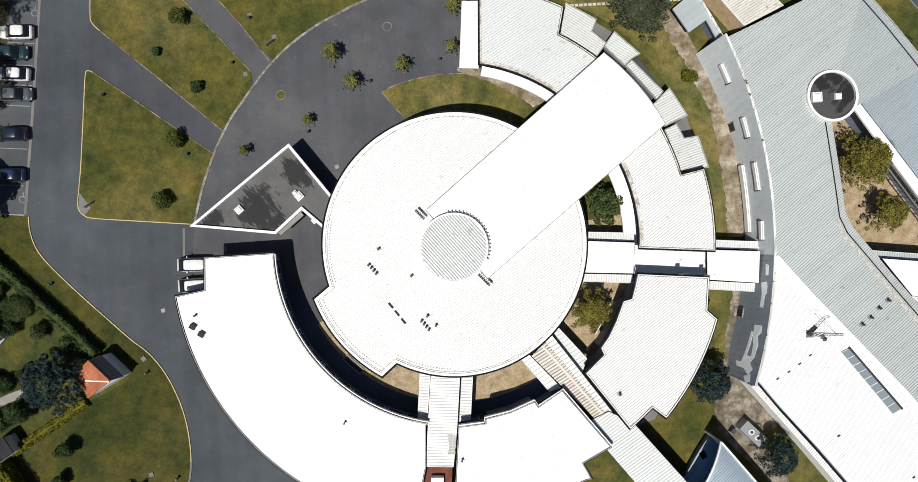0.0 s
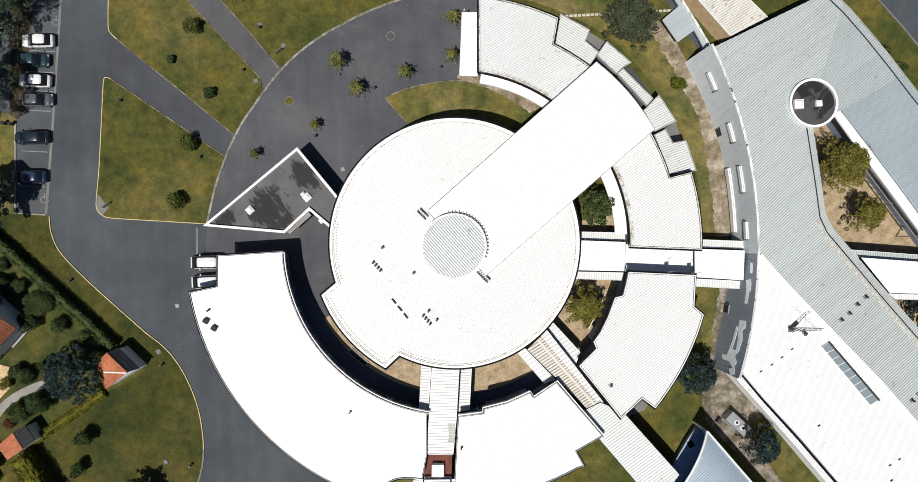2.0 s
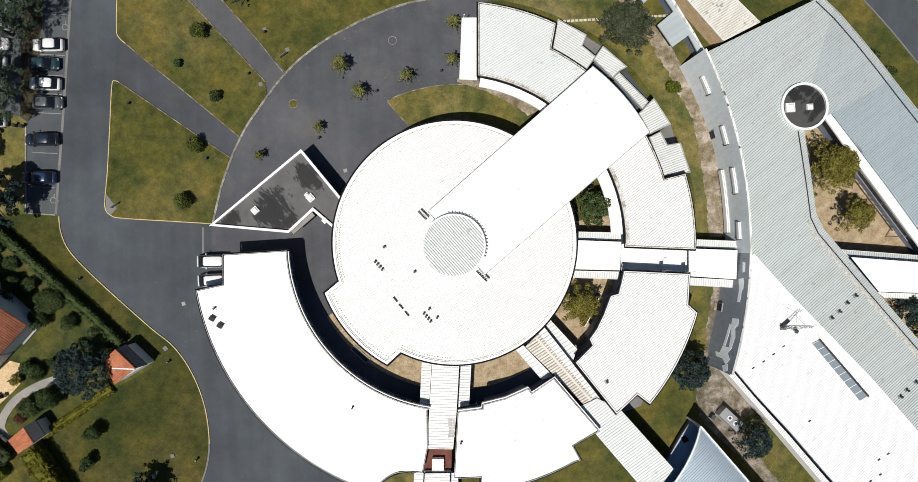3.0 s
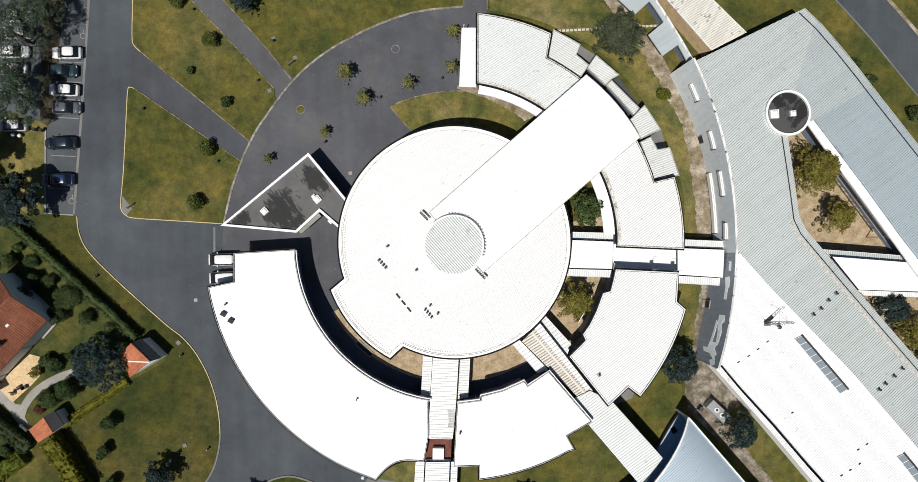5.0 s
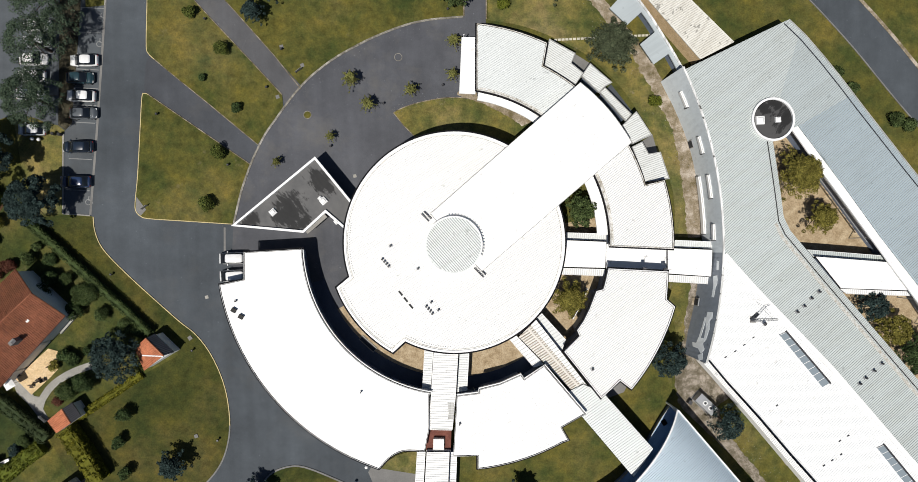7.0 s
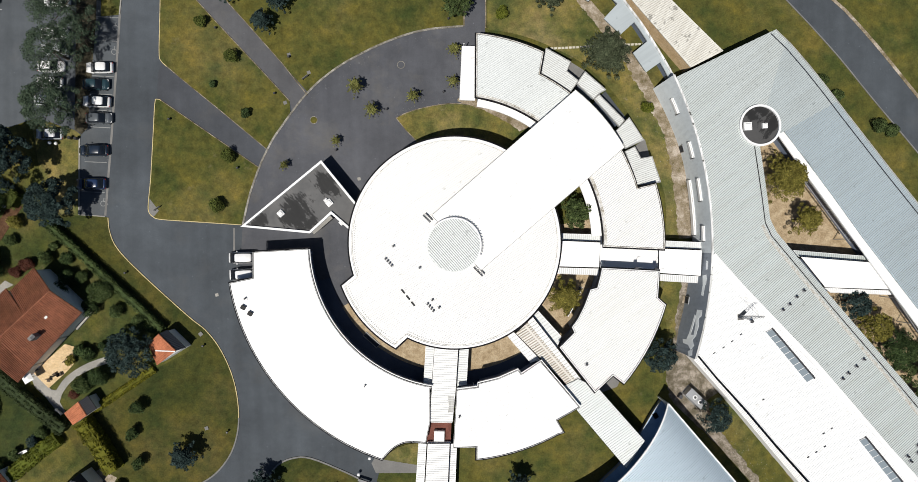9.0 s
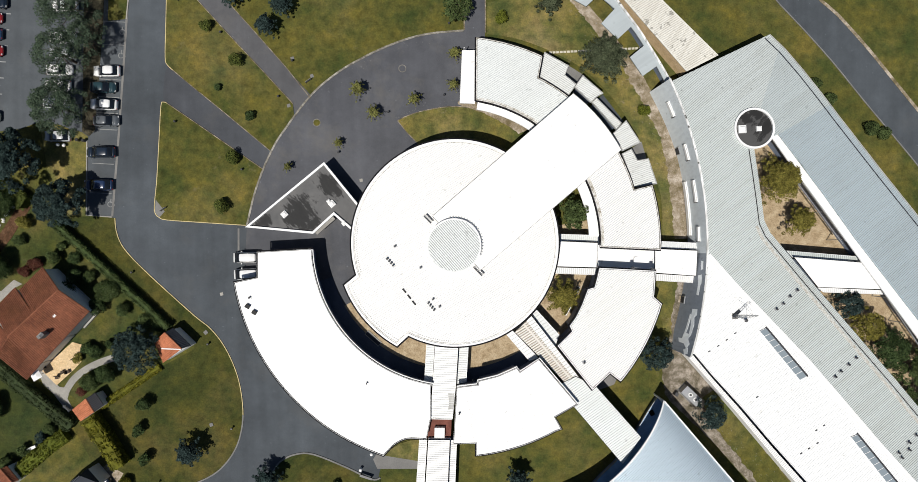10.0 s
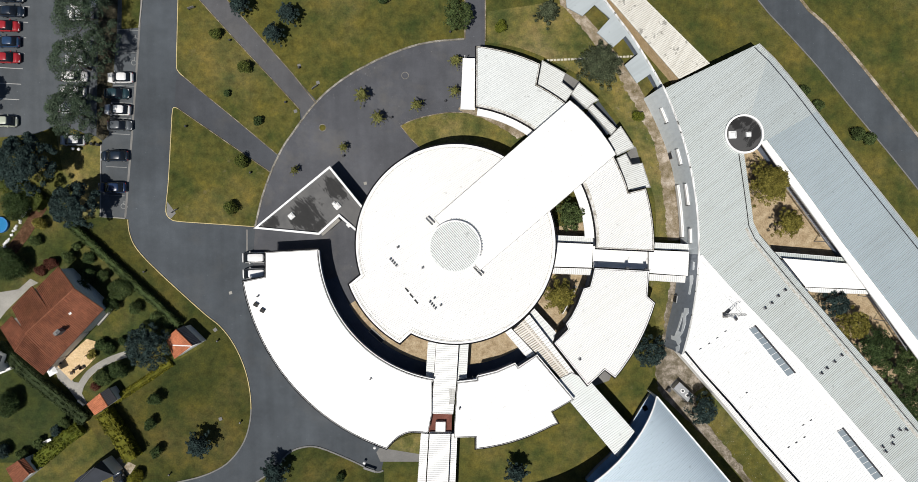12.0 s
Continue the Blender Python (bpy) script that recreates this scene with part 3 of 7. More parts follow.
kerb("drain_channel", [(-52.56, 49.79), (-53.10, 37.80), (-53.57, 28.84), (-54.37, 14.93), (-55.19, 2.84)], 0.35, 0.045, CONCRETE_GREY, "flush grey concrete channel along the bays")
kerb("drain_channel", [(-34.75, 1.02), (-34.71, -2.94)], 0.3, 0.045, CONCRETE_GREY, "flush grey concrete channel across the yard")
kerb("kerb", [(1.76, 57.76), (1.92, 33.97)], 0.2, 0.12, KERB_WORN, "grey edging of a straight footpath")
kerb("kerb", [(5.27, 57.82), (5.43, 33.61)], 0.2, 0.12, KERB_WORN, "grey edging of a straight footpath")

# north-east road
ne_south = smooth([(46.43, 50.92), (52.67, 41.15), (58.20, 35.13), (63.32, 29.51), (68.44, 23.28), (73.57, 17.24), (78.70, 11.10), (87.93, -0.38)], 3)
ne_north = smooth([(56.14, 51.08), (60.04, 41.46), (64.34, 37.25), (69.47, 31.62), (74.60, 25.38), (80.56, 18.13), (90.01, 6.23)], 3)
sheet("road", ne_south + ne_north[::-1], 0.03, ASPHALT, "smooth grey asphalt avenue between lawns", "road")
kerb("kerb", ne_south, 0.18, 0.1, CONCRETE_GREY, "thin grey kerb of the avenue")
kerb("kerb", ne_north, 0.5, 0.1, SOIL, "crumbling tan edge of the avenue")

# bare soil and gravel round the east wings
def ragged(pts, amount, seed):
    """A worn, uneven edge along a soft line."""
    rng, wave, out = random.Random(seed), 0.0, []
    for x, y in pts:
        wave = 0.6 * wave + rng.gauss(0, amount)
        out.append((x + wave, y + rng.gauss(0, amount * 0.4)))
    return out


strip_ground("soil_path", ragged(smooth([(16.52, 46.89), (18.27, 40.65), (21.41, 36.85), (24.06, 33.66), (27.71, 28.86), (29.44, 25.86), (31.79, 21.85), (34.23, 16.84), (35.57, 11.81), (36.29, 6.79), (36.82, -0.24)], 22), 0.1, 3), ragged(smooth([(18.54, 46.92), (20.08, 41.38), (23.84, 36.89), (26.07, 34.09), (29.73, 29.70), (31.77, 26.39), (34.01, 22.38), (36.87, 15.86), (38.30, 10.83), (38.92, 6.31), (39.55, -0.22)], 22), 0.03, 9), 0.02, SOIL, "trodden bare soil path beside the grey wing", "path")
strip_ground("soil_path", ragged(smooth([(37.35, -7.06), (36.75, -11.28), (36.16, -16.29), (35.17, -21.29), (34.98, -24.79), (38.02, -28.78), (43.08, -33.76), (49.16, -40.45), (56.25, -49.23)], 10), 0.14, 4), smooth([(40.18, -7.05), (39.58, -11.26), (39.39, -16.27), (40.82, -19.67), (43.05, -23.27), (45.29, -27.26), (49.34, -32.06), (56.24, -39.75), (64.37, -49.24)], 10), 0.02, SOIL_LANE, "bare stony soil path between two buildings", "path")
strip_ground("east_lawn", ragged(smooth([(41.65, -26.47), (42.66, -29.77), (45.30, -33.46), (49.66, -38.95), (55.74, -46.04)], 14), 0.14, 5), ragged(smooth([(43.46, -25.07), (46.70, -28.86), (50.76, -33.75), (55.02, -38.75), (61.32, -46.04)], 14), 0.1, 6), 0.045, GRASS, "strip of lawn between soil paths", "lawn")
strip_ground("dry_lawn", smooth([(5.73, 33.41), (10.56, 32.67), (15.60, 30.93), (21.66, 27.78), (26.73, 22.80), (30.29, 17.30), (32.63, 11.79), (34.67, 6.77), (34.90, -0.26)], 3), smooth([(5.70, 38.65), (12.53, 39.76), (18.57, 40.05), (24.26, 33.66), (28.22, 28.87), (30.15, 25.87), (32.80, 21.36), (35.25, 15.84), (37.53, -0.24)], 3), 0.012, GRASS_DRY, "dry brownish grass outside the curved wing", "lawn")
strip_ground("dry_lawn", smooth([(34.12, -7.28), (33.72, -10.29), (35.15, -15.29), (34.16, -19.30)], 3), smooth([(37.95, -7.26), (37.15, -10.27), (36.77, -15.29), (35.98, -20.29)], 3), 0.012, GRASS_DRY, "dry brownish grass beside the grey corridor", "lawn")
sheet("gravel_court", arc(HUB, 15.0, -150, 10) + arc(HUB, 24.0, 10, -150), 0.045, GRAVEL, "tan gravel court round the rotunda", "gravel")
# strips cover the gravel where the wings' shade falls, shade-blue in colour
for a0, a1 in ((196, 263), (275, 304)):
    strip_ground("court_shade_strip", arc(HUB, 20.75, a0, a1, 3), arc(HUB, 23.5, a0, a1, 3), 0.052, COURT_SHADE, "strip coloured shade-blue along the inner wall", "path")
sheet("gravel_court", [(48.85, 15.47), (52.10, 16.52), (56.18, 14.84), (67.42, -0.02), (83.78, -23.14), (94.01, -36.22), (87.84, -41.25), (79.67, -32.21), (65.38, -15.16), (52.13, 0.37), (50.09, 2.87)], 0.03, GRAVEL, "tan gravel courtyard between two wings", "gravel")
sheet("crescent_lawn", smooth([(-8.96, 18.89), (-7.37, 19.71), (-4.38, 20.64), (-0.39, 21.19), (3.61, 21.03), (7.63, 20.07), (10.64, 18.90), (14.17, 16.33)], 4) + arc(HUB, 15.2, 50, 108), 0.06, GRASS_DRY, "crescent of dry grass beside the rotunda", "lawn", deep=0.2)
kerb("edging", smooth([(-8.96, 18.89), (-7.37, 19.71), (-4.38, 20.64), (-0.39, 21.29), (3.61, 21.13), (7.62, 20.17), (10.64, 19.00), (14.17, 16.53)], 4), 0.14, 0.07, KERB_WORN, "worn pale edge of the crescent lawn")
kerb("edging", [(-8.96, 18.89), (-7.35, 16.91), (-5.64, 15.22)], 0.12, 0.07, KERB_WORN, "worn pale edge of the crescent lawn")
strip_ground("soil_patch", ragged(smooth([(0.9, 21.7), (2.06, 21.3), (5.53, 20.05), (8.63, 18.5), (11.1, 16.9)], 8), 0.09, 21), smooth([(0.9, 22.0), (1.9, 22.4), (6.0, 21.6), (9.6, 20.2), (13.0, 17.8)], 8), 0.072, SOIL, "bare tan soil under a canopy edge", "soil")

sheet("footpath", [(-26.07, 21.4), (-30.28, 25.95), (-37.28, 33.35), (-43.48, 40.15), (-48.28, 45.8), (-53.9, 56.7), (-47.5, 56.8), (-38.6, 40.05), (-33.38, 34.3), (-27.37, 27.6), (-23.25, 22.95), (-23.7, 22.3), (-25.6, 19.85)], 0.034, ASPHALT_WARM, "worn grey asphalt footpath between lawns", "path", deep=0.1)
sheet("asphalt_patch", ragged(smooth([(-46.6, 27.3), (-45.5, 27.6), (-42.6, 25.2), (-37.2, 20.1), (-29.9, 13.6)], 6), 0.03, 31) + ragged(smooth([(-30.9, 10.9), (-38.8, 16.0), (-42.7, 18.3), (-46.5, 20.9), (-47.0, 22.4), (-47.1, 24.6), (-46.9, 26.3)], 6), 0.05, 32), 0.034, ASPHALT_SEAL, "darker sealed patch of path asphalt", "path", deep=0.1)


def scatter(name, line, spread, count, seed, material, label):
    """Loose stones and crumbs along a line, too many to count."""
    rng, bm = random.Random(seed), fresh()
    for _ in range(count):
        i = rng.randrange(len(line) - 1)
        p = Vector(line[i]).lerp(Vector(line[i + 1]), rng.random())
        s = rng.uniform(0.03, 0.09)
        box(bm, s, s * rng.uniform(0.6, 1.2), s * 0.5, (p.x + rng.gauss(0, spread), p.y + rng.gauss(0, spread), 0.035), rng.uniform(0, 180), 0.7)
    tagged(part(name, bm, material), label, "stones", kind="stuff")


scatter("loose_stones", [(-8.96, 19.09), (-7.37, 19.91), (-4.39, 20.84), (-0.39, 21.49), (3.61, 21.53), (7.62, 20.78), (10.64, 19.60)], 0.5, 200, 5, CONCRETE_GREY, "loose pale stones along the crescent lawn")
scatter("loose_stones", [(21.62, 36.86), (25.68, 31.86), (30.56, 24.36), (34.64, 16.84), (36.89, 9.81), (37.93, 0.77)], 1.0, 320, 6, CONCRETE, "loose pale stones on the soil path")
scatter("loose_stones", [(37.98, -15.28), (38.00, -21.28), (43.07, -29.77), (53.20, -41.25)], 1.2, 320, 7, CONCRETE, "loose pale stones on the lane")
scatter("loose_stones", [(-30.14, 12.99), (-26.44, 18.60), (-20.35, 24.16), (-12.93, 29.26), (-3.48, 32.79)], 0.6, 120, 8, CONCRETE_GREY, "grey crumbs beside the forecourt kerb")


def pavers():
    bm = box(fresh(), 0.46, 0.34, 0.05)
    first = None
    a, b = Vector((16.21, 30.43)), Vector((31.14, 31.33))
    for i in range(26):
        p = a.lerp(b, i / 25)
        if first is None:
            first = tagged(part("stepping_stone", bm, PAVER), "pale square stepping stone set in grass", "stepping stone", "stepping stones across the lawn")
            first.matrix_basis = pose(p.x, p.y, 0.0, 0, 0, 3)
        else:
            copy_thing(first, pose(p.x, p.y, 0.0, 0, 0, 3 + random.uniform(-8, 8)))


pavers()


def marking(pts, width=0.1, closed=False, mat=WHITE_LINE):
    return tagged(part("road_marking", ribbon(fresh(), pts, width, 0.03, 0.042, closed), mat), "faded white painted parking line", "road marking", kind="structure")


for y0 in (50, 88, 145, 174, 200, 227, 256, 283, 331):
    a, b = Vector((-56.92, 29.79)), Vector((-53.39, 29.74))
    lean = (y0 - 50) / 320
    y = (-57.05, 39.74)[1] - (y0 - 0) * 0.0998
    marking([(a.x - 2.2 * lean, y), (b.x - 2.2 * lean, y - 0.15)], 0.11)
for k in range(-5, 10):
    y = (-72.65, 35.84)[1] - 2.62 * k
    x = (-71.87, 35.85)[0] - 0.25 * k
    if y > (-71.61, 18.21)[1]:
        marking([(x - 5.2, y + 0.1), (x, y - 0.12)], 0.12, mat=WHITE_LINE_FRESH)


def wheelchair_sign(at, turn):
    """A faded painted bay symbol: ring, seat bar and back bar."""
    bm = fresh()
    ring = [(at[0] + 0.42 * math.cos(i * 0.5), at[1] + 0.42 * math.sin(i * 0.5)) for i in range(2, 12)]
    ribbon(bm, ring, 0.1, 0.03, 0.042)
    ribbon(bm, [(at[0] + 0.1, at[1] + 0.9), (at[0] + 0.05, at[1] + 0.3), (at[0] + 0.5, at[1] + 0.2), (at[0] + 0.7, at[1] - 0.2)], 0.12, 0.03, 0.044)
    tagged(part("bay_symbol", bm, WHITE_LINE), "faded white painted bay symbol on asphalt", "road marking", kind="structure")


for p in [(-53.92, 33.01), (-54.07, 29.13), (-55.51, 4.82)]:
    wheelchair_sign(p, 0)


def slab_cover(at, size, material=None, turn=0.0):
    bm = box(fresh(), size, size, 0.03, (0, 0, 0), 0)
    ob = tagged(part("manhole_cover", bm, material or CONCRETE_GREY), "square pale concrete manhole cover", "manhole cover", "manhole covers")
    ob.matrix_basis = pose(at[0], at[1], 0.11 if material is None else 0.036, 0, 0, turn)


for p in [(-38.82, -30.91), (-26.76, 21.19), (-23.02, 26.1), (-26.22, 28.95)]:
    slab_cover(p, 0.55, None, 20)
for p in [(-37.39, -9.69), (-14.85, 9.04)]:
    slab_cover(p, 0.5, CONCRETE, 15)
slab_cover((-39.87, -15.93), 0.6, None, 40)


def tree_grate(at, filled):
    t = thing("tree_grate", "round worn tree pit ring in the asphalt", "tree grate", (*at, 0.036), group="tree pits")
    part("ring", ribbon(fresh(), arc((0, 0), 0.58, 0, 345, 15), 0.09, 0.0, 0.03, True), KERB_PALE, t)
    part("soil", prism(fresh(), arc((0, 0), 0.53, 0, 345, 15), -0.1, 0.015), GRASS if filled else ASPHALT_DARK, t)


tree_grate((-8.23, 27.51), False)
tree_grate((-22.18, 18.45), True)


# ---- building helpers ----
def runs_of(pts, keep):
    """The stretches of a closed outline whose corners keep() accepts; the whole outline without it."""
    if keep is None:
        return [pts]
    first = next(i for i, p in enumerate(pts) if not keep(p))
    out = [[]]
    for p in pts[first:] + pts[:first]:
        if keep(p):
            out[-1].append(p)
        elif out[-1]:
            out.append([])
    return [r for r in out if len(r) > 1]


def building(name, label, outline, z, sheet_mat, seam_mat, turn=35.0, pitch=0.3, wall=WALL_DARK, rim=WHITE_TRIM, gutter=0.14, category="building", thick=0.35, rim_w=0.22, seam_w=0.11, wall_in=0.35, shift=0.0, edge=0.02, keep=None):
    """A flat-roofed block: walls, sheet roof, its seams, a coping and a dark gutter line under it."""
    t = thing(name, label, category)
    if wall:
        part("wall", prism(fresh(), inset(outline, wall_in), 0.0, z - thick - 0.002), wall, t)
    part("roof", prism(fresh(), inset(outline, edge) if edge else outline, z - thick, z), sheet_mat, t)
    if seam_mat:
        # the darker seam colour draws the shaded line along each rib
        s = part("roof_seams", ribs(fresh(), inset(outline, rim_w + 0.05), turn, pitch, z, seam_w, 0.05, shift), seam_mat, t)
        s["kind"] = "stuff"
    if rim:
        part("coping", frame_of(fresh(), outline, rim_w, z - 0.2, z + 0.12), rim, t)
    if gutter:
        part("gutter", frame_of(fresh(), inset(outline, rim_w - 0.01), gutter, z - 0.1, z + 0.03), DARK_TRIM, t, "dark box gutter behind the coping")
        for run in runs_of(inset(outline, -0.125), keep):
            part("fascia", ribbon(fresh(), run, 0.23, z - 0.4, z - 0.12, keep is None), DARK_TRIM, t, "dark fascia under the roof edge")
    return t


def facade_windows(t, c, r, a0, a1, z0, z1, wide, gap, inward=True):
    """Glazed panes with frames along a curved wall."""
    span = abs(a1 - a0)
    step = math.degrees((wide + gap) / r)
    k = int(span / step)
    for i in range(k):
        a = min(a0, a1) + (i + 0.5) * span / k
        x, y = c[0] + r * math.cos(radians(a)), c[1] + r * math.sin(radians(a))
        w = part("window", box(fresh(), 0.1, wide, z1 - z0), WHITE_TRIM, t)
        w.matrix_basis = pose(x, y, z0, 0, 0, a)
        p = part("pane", box(fresh(), 0.14, wide - 0.16, z1 - z0 - 0.16, (0, 0, 0.08)), GLASS, w)
    return t


# ---- the rotunda ----
disc_outline = arc(HUB, 15.9, -116.4, 198.5, 3.0) + arc(HUB, 18.15, 201.3, 240.9, 3.0)
rotunda = building("rotunda", "large round building with a white ribbed metal roof", disc_outline, 6.5, ROOF_WHITE, ROOF_WHITE_SEAM, 33.0, 0.3, rim=WHITE_TRIM, rim_w=0.3, gutter=0)
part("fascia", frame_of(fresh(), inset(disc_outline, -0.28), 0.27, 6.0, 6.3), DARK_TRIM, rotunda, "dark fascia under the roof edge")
part("edge_flashing", frame_of(fresh(), inset(disc_outline, 0.45), 0.07, 6.45, 6.55), EDGE_GRIME, rotunda, "weathered grey flashing inside the roof edge")

# snow guards along the lower roof edge
guard_bm = fresh()
for a in np.arange(203.0, 240.0, 1.15):
    box(guard_bm, 0.1, 0.12, 0.09, (HUB[0] + 17.25 * math.cos(radians(a)), HUB[1] + 17.25 * math.sin(radians(a)), 6.5), a)
for a in np.arange(170.0, 198.0, 1.3):
    box(guard_bm, 0.1, 0.12, 0.09, (HUB[0] + 15.1 * math.cos(radians(a)), HUB[1] + 15.1 * math.sin(radians(a)), 6.5), a)
for a in np.arange(243.0, 268.0, 1.3):
    box(guard_bm, 0.1, 0.12, 0.09, (HUB[0] + 15.1 * math.cos(radians(a)), HUB[1] + 15.1 * math.sin(radians(a)), 6.5), a)
part("roof_studs", guard_bm, GREY_TRIM, rotunda)["kind"] = "stuff"

# the long bar across it
bar_outline = [(-2.98, 2.81), (4.40, -5.39)] + arc(HUB, 29.15, 29.5, 52.0, 3.0)
bar = building("bar_wing", "long straight white roofed wing over the rotunda", bar_outline, 7.3, ROOF_BRIGHT, None, 41.0, 0.46, wall=WHITE_WALL, rim=GREY_TRIM, rim_w=0.05, gutter=0, thick=0.6)
part("roof_seams", ribs(fresh(), inset(bar_outline, 0.3), 41.0, 0.3, 7.3, 0.07, 0.02), ROOF_WHITE, bar)["kind"] = "stuff"

CAP = (0.4, -1.57)
cap = thing("roof_lantern", "round ribbed grey and white cap on the rotunda roof", "roof lantern", (CAP[0], CAP[1], 6.5))
part("drum", prism(fresh(), arc((0, 0), 3.8, 0, 355, 5), 0.0, 1.25), WHITE_WALL, cap)
part("roof", prism(fresh(), arc((0, 0), 3.98, 0, 355, 5), 1.25, 1.45), ROOF_CREAM, cap)
part("roof_seams", ribs(fresh(), arc((0, 0), 3.85, 0, 355, 5), -48.0, 0.3, 1.45, 0.12, 0.05), ROOF_GREY_SEAM, cap)["kind"] = "stuff"
part("rim", ribbon(fresh(), arc((0, 0), 4.02, 0, 355, 5), 0.14, 1.2, 1.5, True), WHITE_TRIM, cap)
for a in np.arange(-20, 105, 6.0):
    b = part("bracket", box(fresh(), 0.3, 0.1, 0.2), METAL, cap)
    b.matrix_basis = pose(4.2 * math.cos(radians(a)), 4.2 * math.sin(radians(a)), 1.1, 0, 0, a)


def roof_ladder(at, turn, z, long=1.9):
    t = thing("roof_ladder", "short dark metal roof ladder beside the lantern", "ladder", (*at, z), turn, "roof ladders")
    for y in (-0.25, 0.25):
        part("rail", box(fresh(), long, 0.09, 0.5, (0, y, 0)), DARK_METAL, t)
    for i in range(6):
        part("rung", box(fresh(), 0.05, 0.5, 0.05, (-long / 2 + 0.2 + i * (long - 0.4) / 5, 0, 0.42)), METAL, t)


roof_ladder((4.16, -5.42), -45, 6.5)
roof_ladder((-3.56, 2.47), -45, 6.5, 1.5)


def vent(at, z, turn=0.0, n=1, size=0.32):
    """A row of small roof cowls on one base."""
    t = thing("roof_vent", "small dark metal vent cowl on the roof", "roof vent", (*at, z), turn, "roof vents")
    part("base", box(fresh(), 0.45 * n + 0.1, 0.42, 0.1), METAL, t)
    for i in range(n):
        x = (i - (n - 1) / 2) * 0.45
        part("pipe", tube(fresh(), (x, 0, 0.1), (x, 0, 0.5), 0.1, 0.1), DARK_METAL, t)
        part("cowl", tube(fresh(), (x, 0, 0.5), (x, 0, 0.64), size / 2, size / 3), DARK_METAL, t)


vent((-9.37, -4.20), 6.5, -48, 4)
vent((-3.08, -10.96), 6.5, -50, 4)
for p in [(-8.65, -1.77), (-4.71, -5.01), (-2.81, -9.84), (-1.78, -10.96)]:
    vent(p, 6.5, 20)
for p in [(-7.20, -8.56), (-6.45, -9.49), (-5.70, -10.42)]:
    t = thing("roof_hatch", "narrow dark slot vent in the white roof", "roof vent", (*p, 6.5), -50, "slot vents")
    part("frame", box(fresh(), 0.85, 0.28, 0.08), METAL, t)
    part("louvre", box(fresh(), 0.82, 0.24, 0.06, (0, 0, 0.05)), RUBBER, t)
for p, z in (((-13.12, -23.19), 4.3), ((1.36, -27.82), 4.6), ((20.74, -19.68), 5.2)):
    vent(p, z, 30)

# ---- ring buildings ----
sw_outline = [(-30.35, -2.78), (-21.84, -2.24)] + arc(HUB, 22.5, 184.0, 261.5, 2.5) + [(-3.14, -23.64), (-3.10, -28.58), (-3.74, -31.90)] + smooth([(-4.60, -31.81), (-6.88, -31.81), (-8.58, -32.57), (-9.71, -33.61), (-10.46, -34.46)], 3) + arc(HUB, 35.03, 249.5, 190.5, 2.5) + [(-30.31, -6.77)]
sw = building("school_wing", "curved single-storey wing with a bright white flat roof", sw_outline, 4.3, ROOF_BRIGHT, None, 35, rim=WHITE_TRIM, rim_w=0.03, gutter=0.09, keep=lambda p: p[0] < -3.9)
part("inner_parapet", ribbon(fresh(), arc(HUB, 22.27, 183.0, 261.5, 2.5), 0.12, 3.9, 4.42), WHITE_TRIM, sw, "thin white parapet on the inner edge")
facade_windows(sw, HUB, 22.5 + 0.33, 184, 260, 1.0, 2.9, 2.0, 0.45)
for p in [(-31.68, -11.23), (-30.63, -12.17)]:
    t = thing("roof_unit", "small dark ventilation unit on the white roof", "roof unit", (*p, 4.3), -30, "roof units")
    part("case", box(fresh(), 0.75, 0.6, 0.5, taper=0.92), RUBBER, t)
    part("plinth", box(fresh(), 0.75, 0.6, 0.12), METAL, t)
vent((-31.41, -9.90), 4.3, 0)

ne_outline = arc(HUB, 32.3, 84.4, 65.3, 2.5) + arc(HUB, 29.0, 63.6, 40.0, 2.5) + arc(HUB, 22.6, 40.0, 82.0, 2.5)
ne_wing = building("school_wing", "curved wing with an off-white ribbed metal roof", ne_outline, 5.0, ROOF_CREAM, ROOF_CREAM_SEAM2, 33.0, 0.3, rim=EDGE_GRIME, rim_w=0.12, gutter=0.06)
e_outline = arc(HUB, 22.8, -1.3, 36.0, 2.5) + arc(HUB, 29.2, 40.0, 16.8, 2.5) + arc(HUB, 32.1, 16.6, -1.6, 2.5)
e_wing = building("school_wing", "curved wing with a white ribbed metal roof", e_outline, 5.4, ROOF_WHITE, ROOF_CREAM_SEAM, 37.0, 0.3, rim=EDGE_GRIME, rim_w=0.12, gutter=0.06)
part("edge_grime", ribbon(fresh(), arc(HUB, 23.12, 0, 35, 2.0), 0.32, 5.38, 5.46), EDGE_GRIME, e_wing, "rusty grime along the inner roof edge")
part("edge_grime", ribbon(fresh(), arc(HUB, 22.9, 42, 81, 2.0), 0.22, 4.98, 5.06), EDGE_GRIME, ne_wing, "rusty grime along the inner roof edge")
se_outline = [(23.15, -4.97), (31.95, -5.39), (31.68, -9.48)] + arc(HUB, 33.7, -16.2, -39.6, 2.5) + [(24.85, -21.37), (22.09, -23.93), (16.64, -17.14), (18.91, -14.86), (18.52, -14.01), (19.47, -12.68), (20.41, -10.78), (21.35, -8.30), (22.40, -8.01), (22.78, -6.59)]
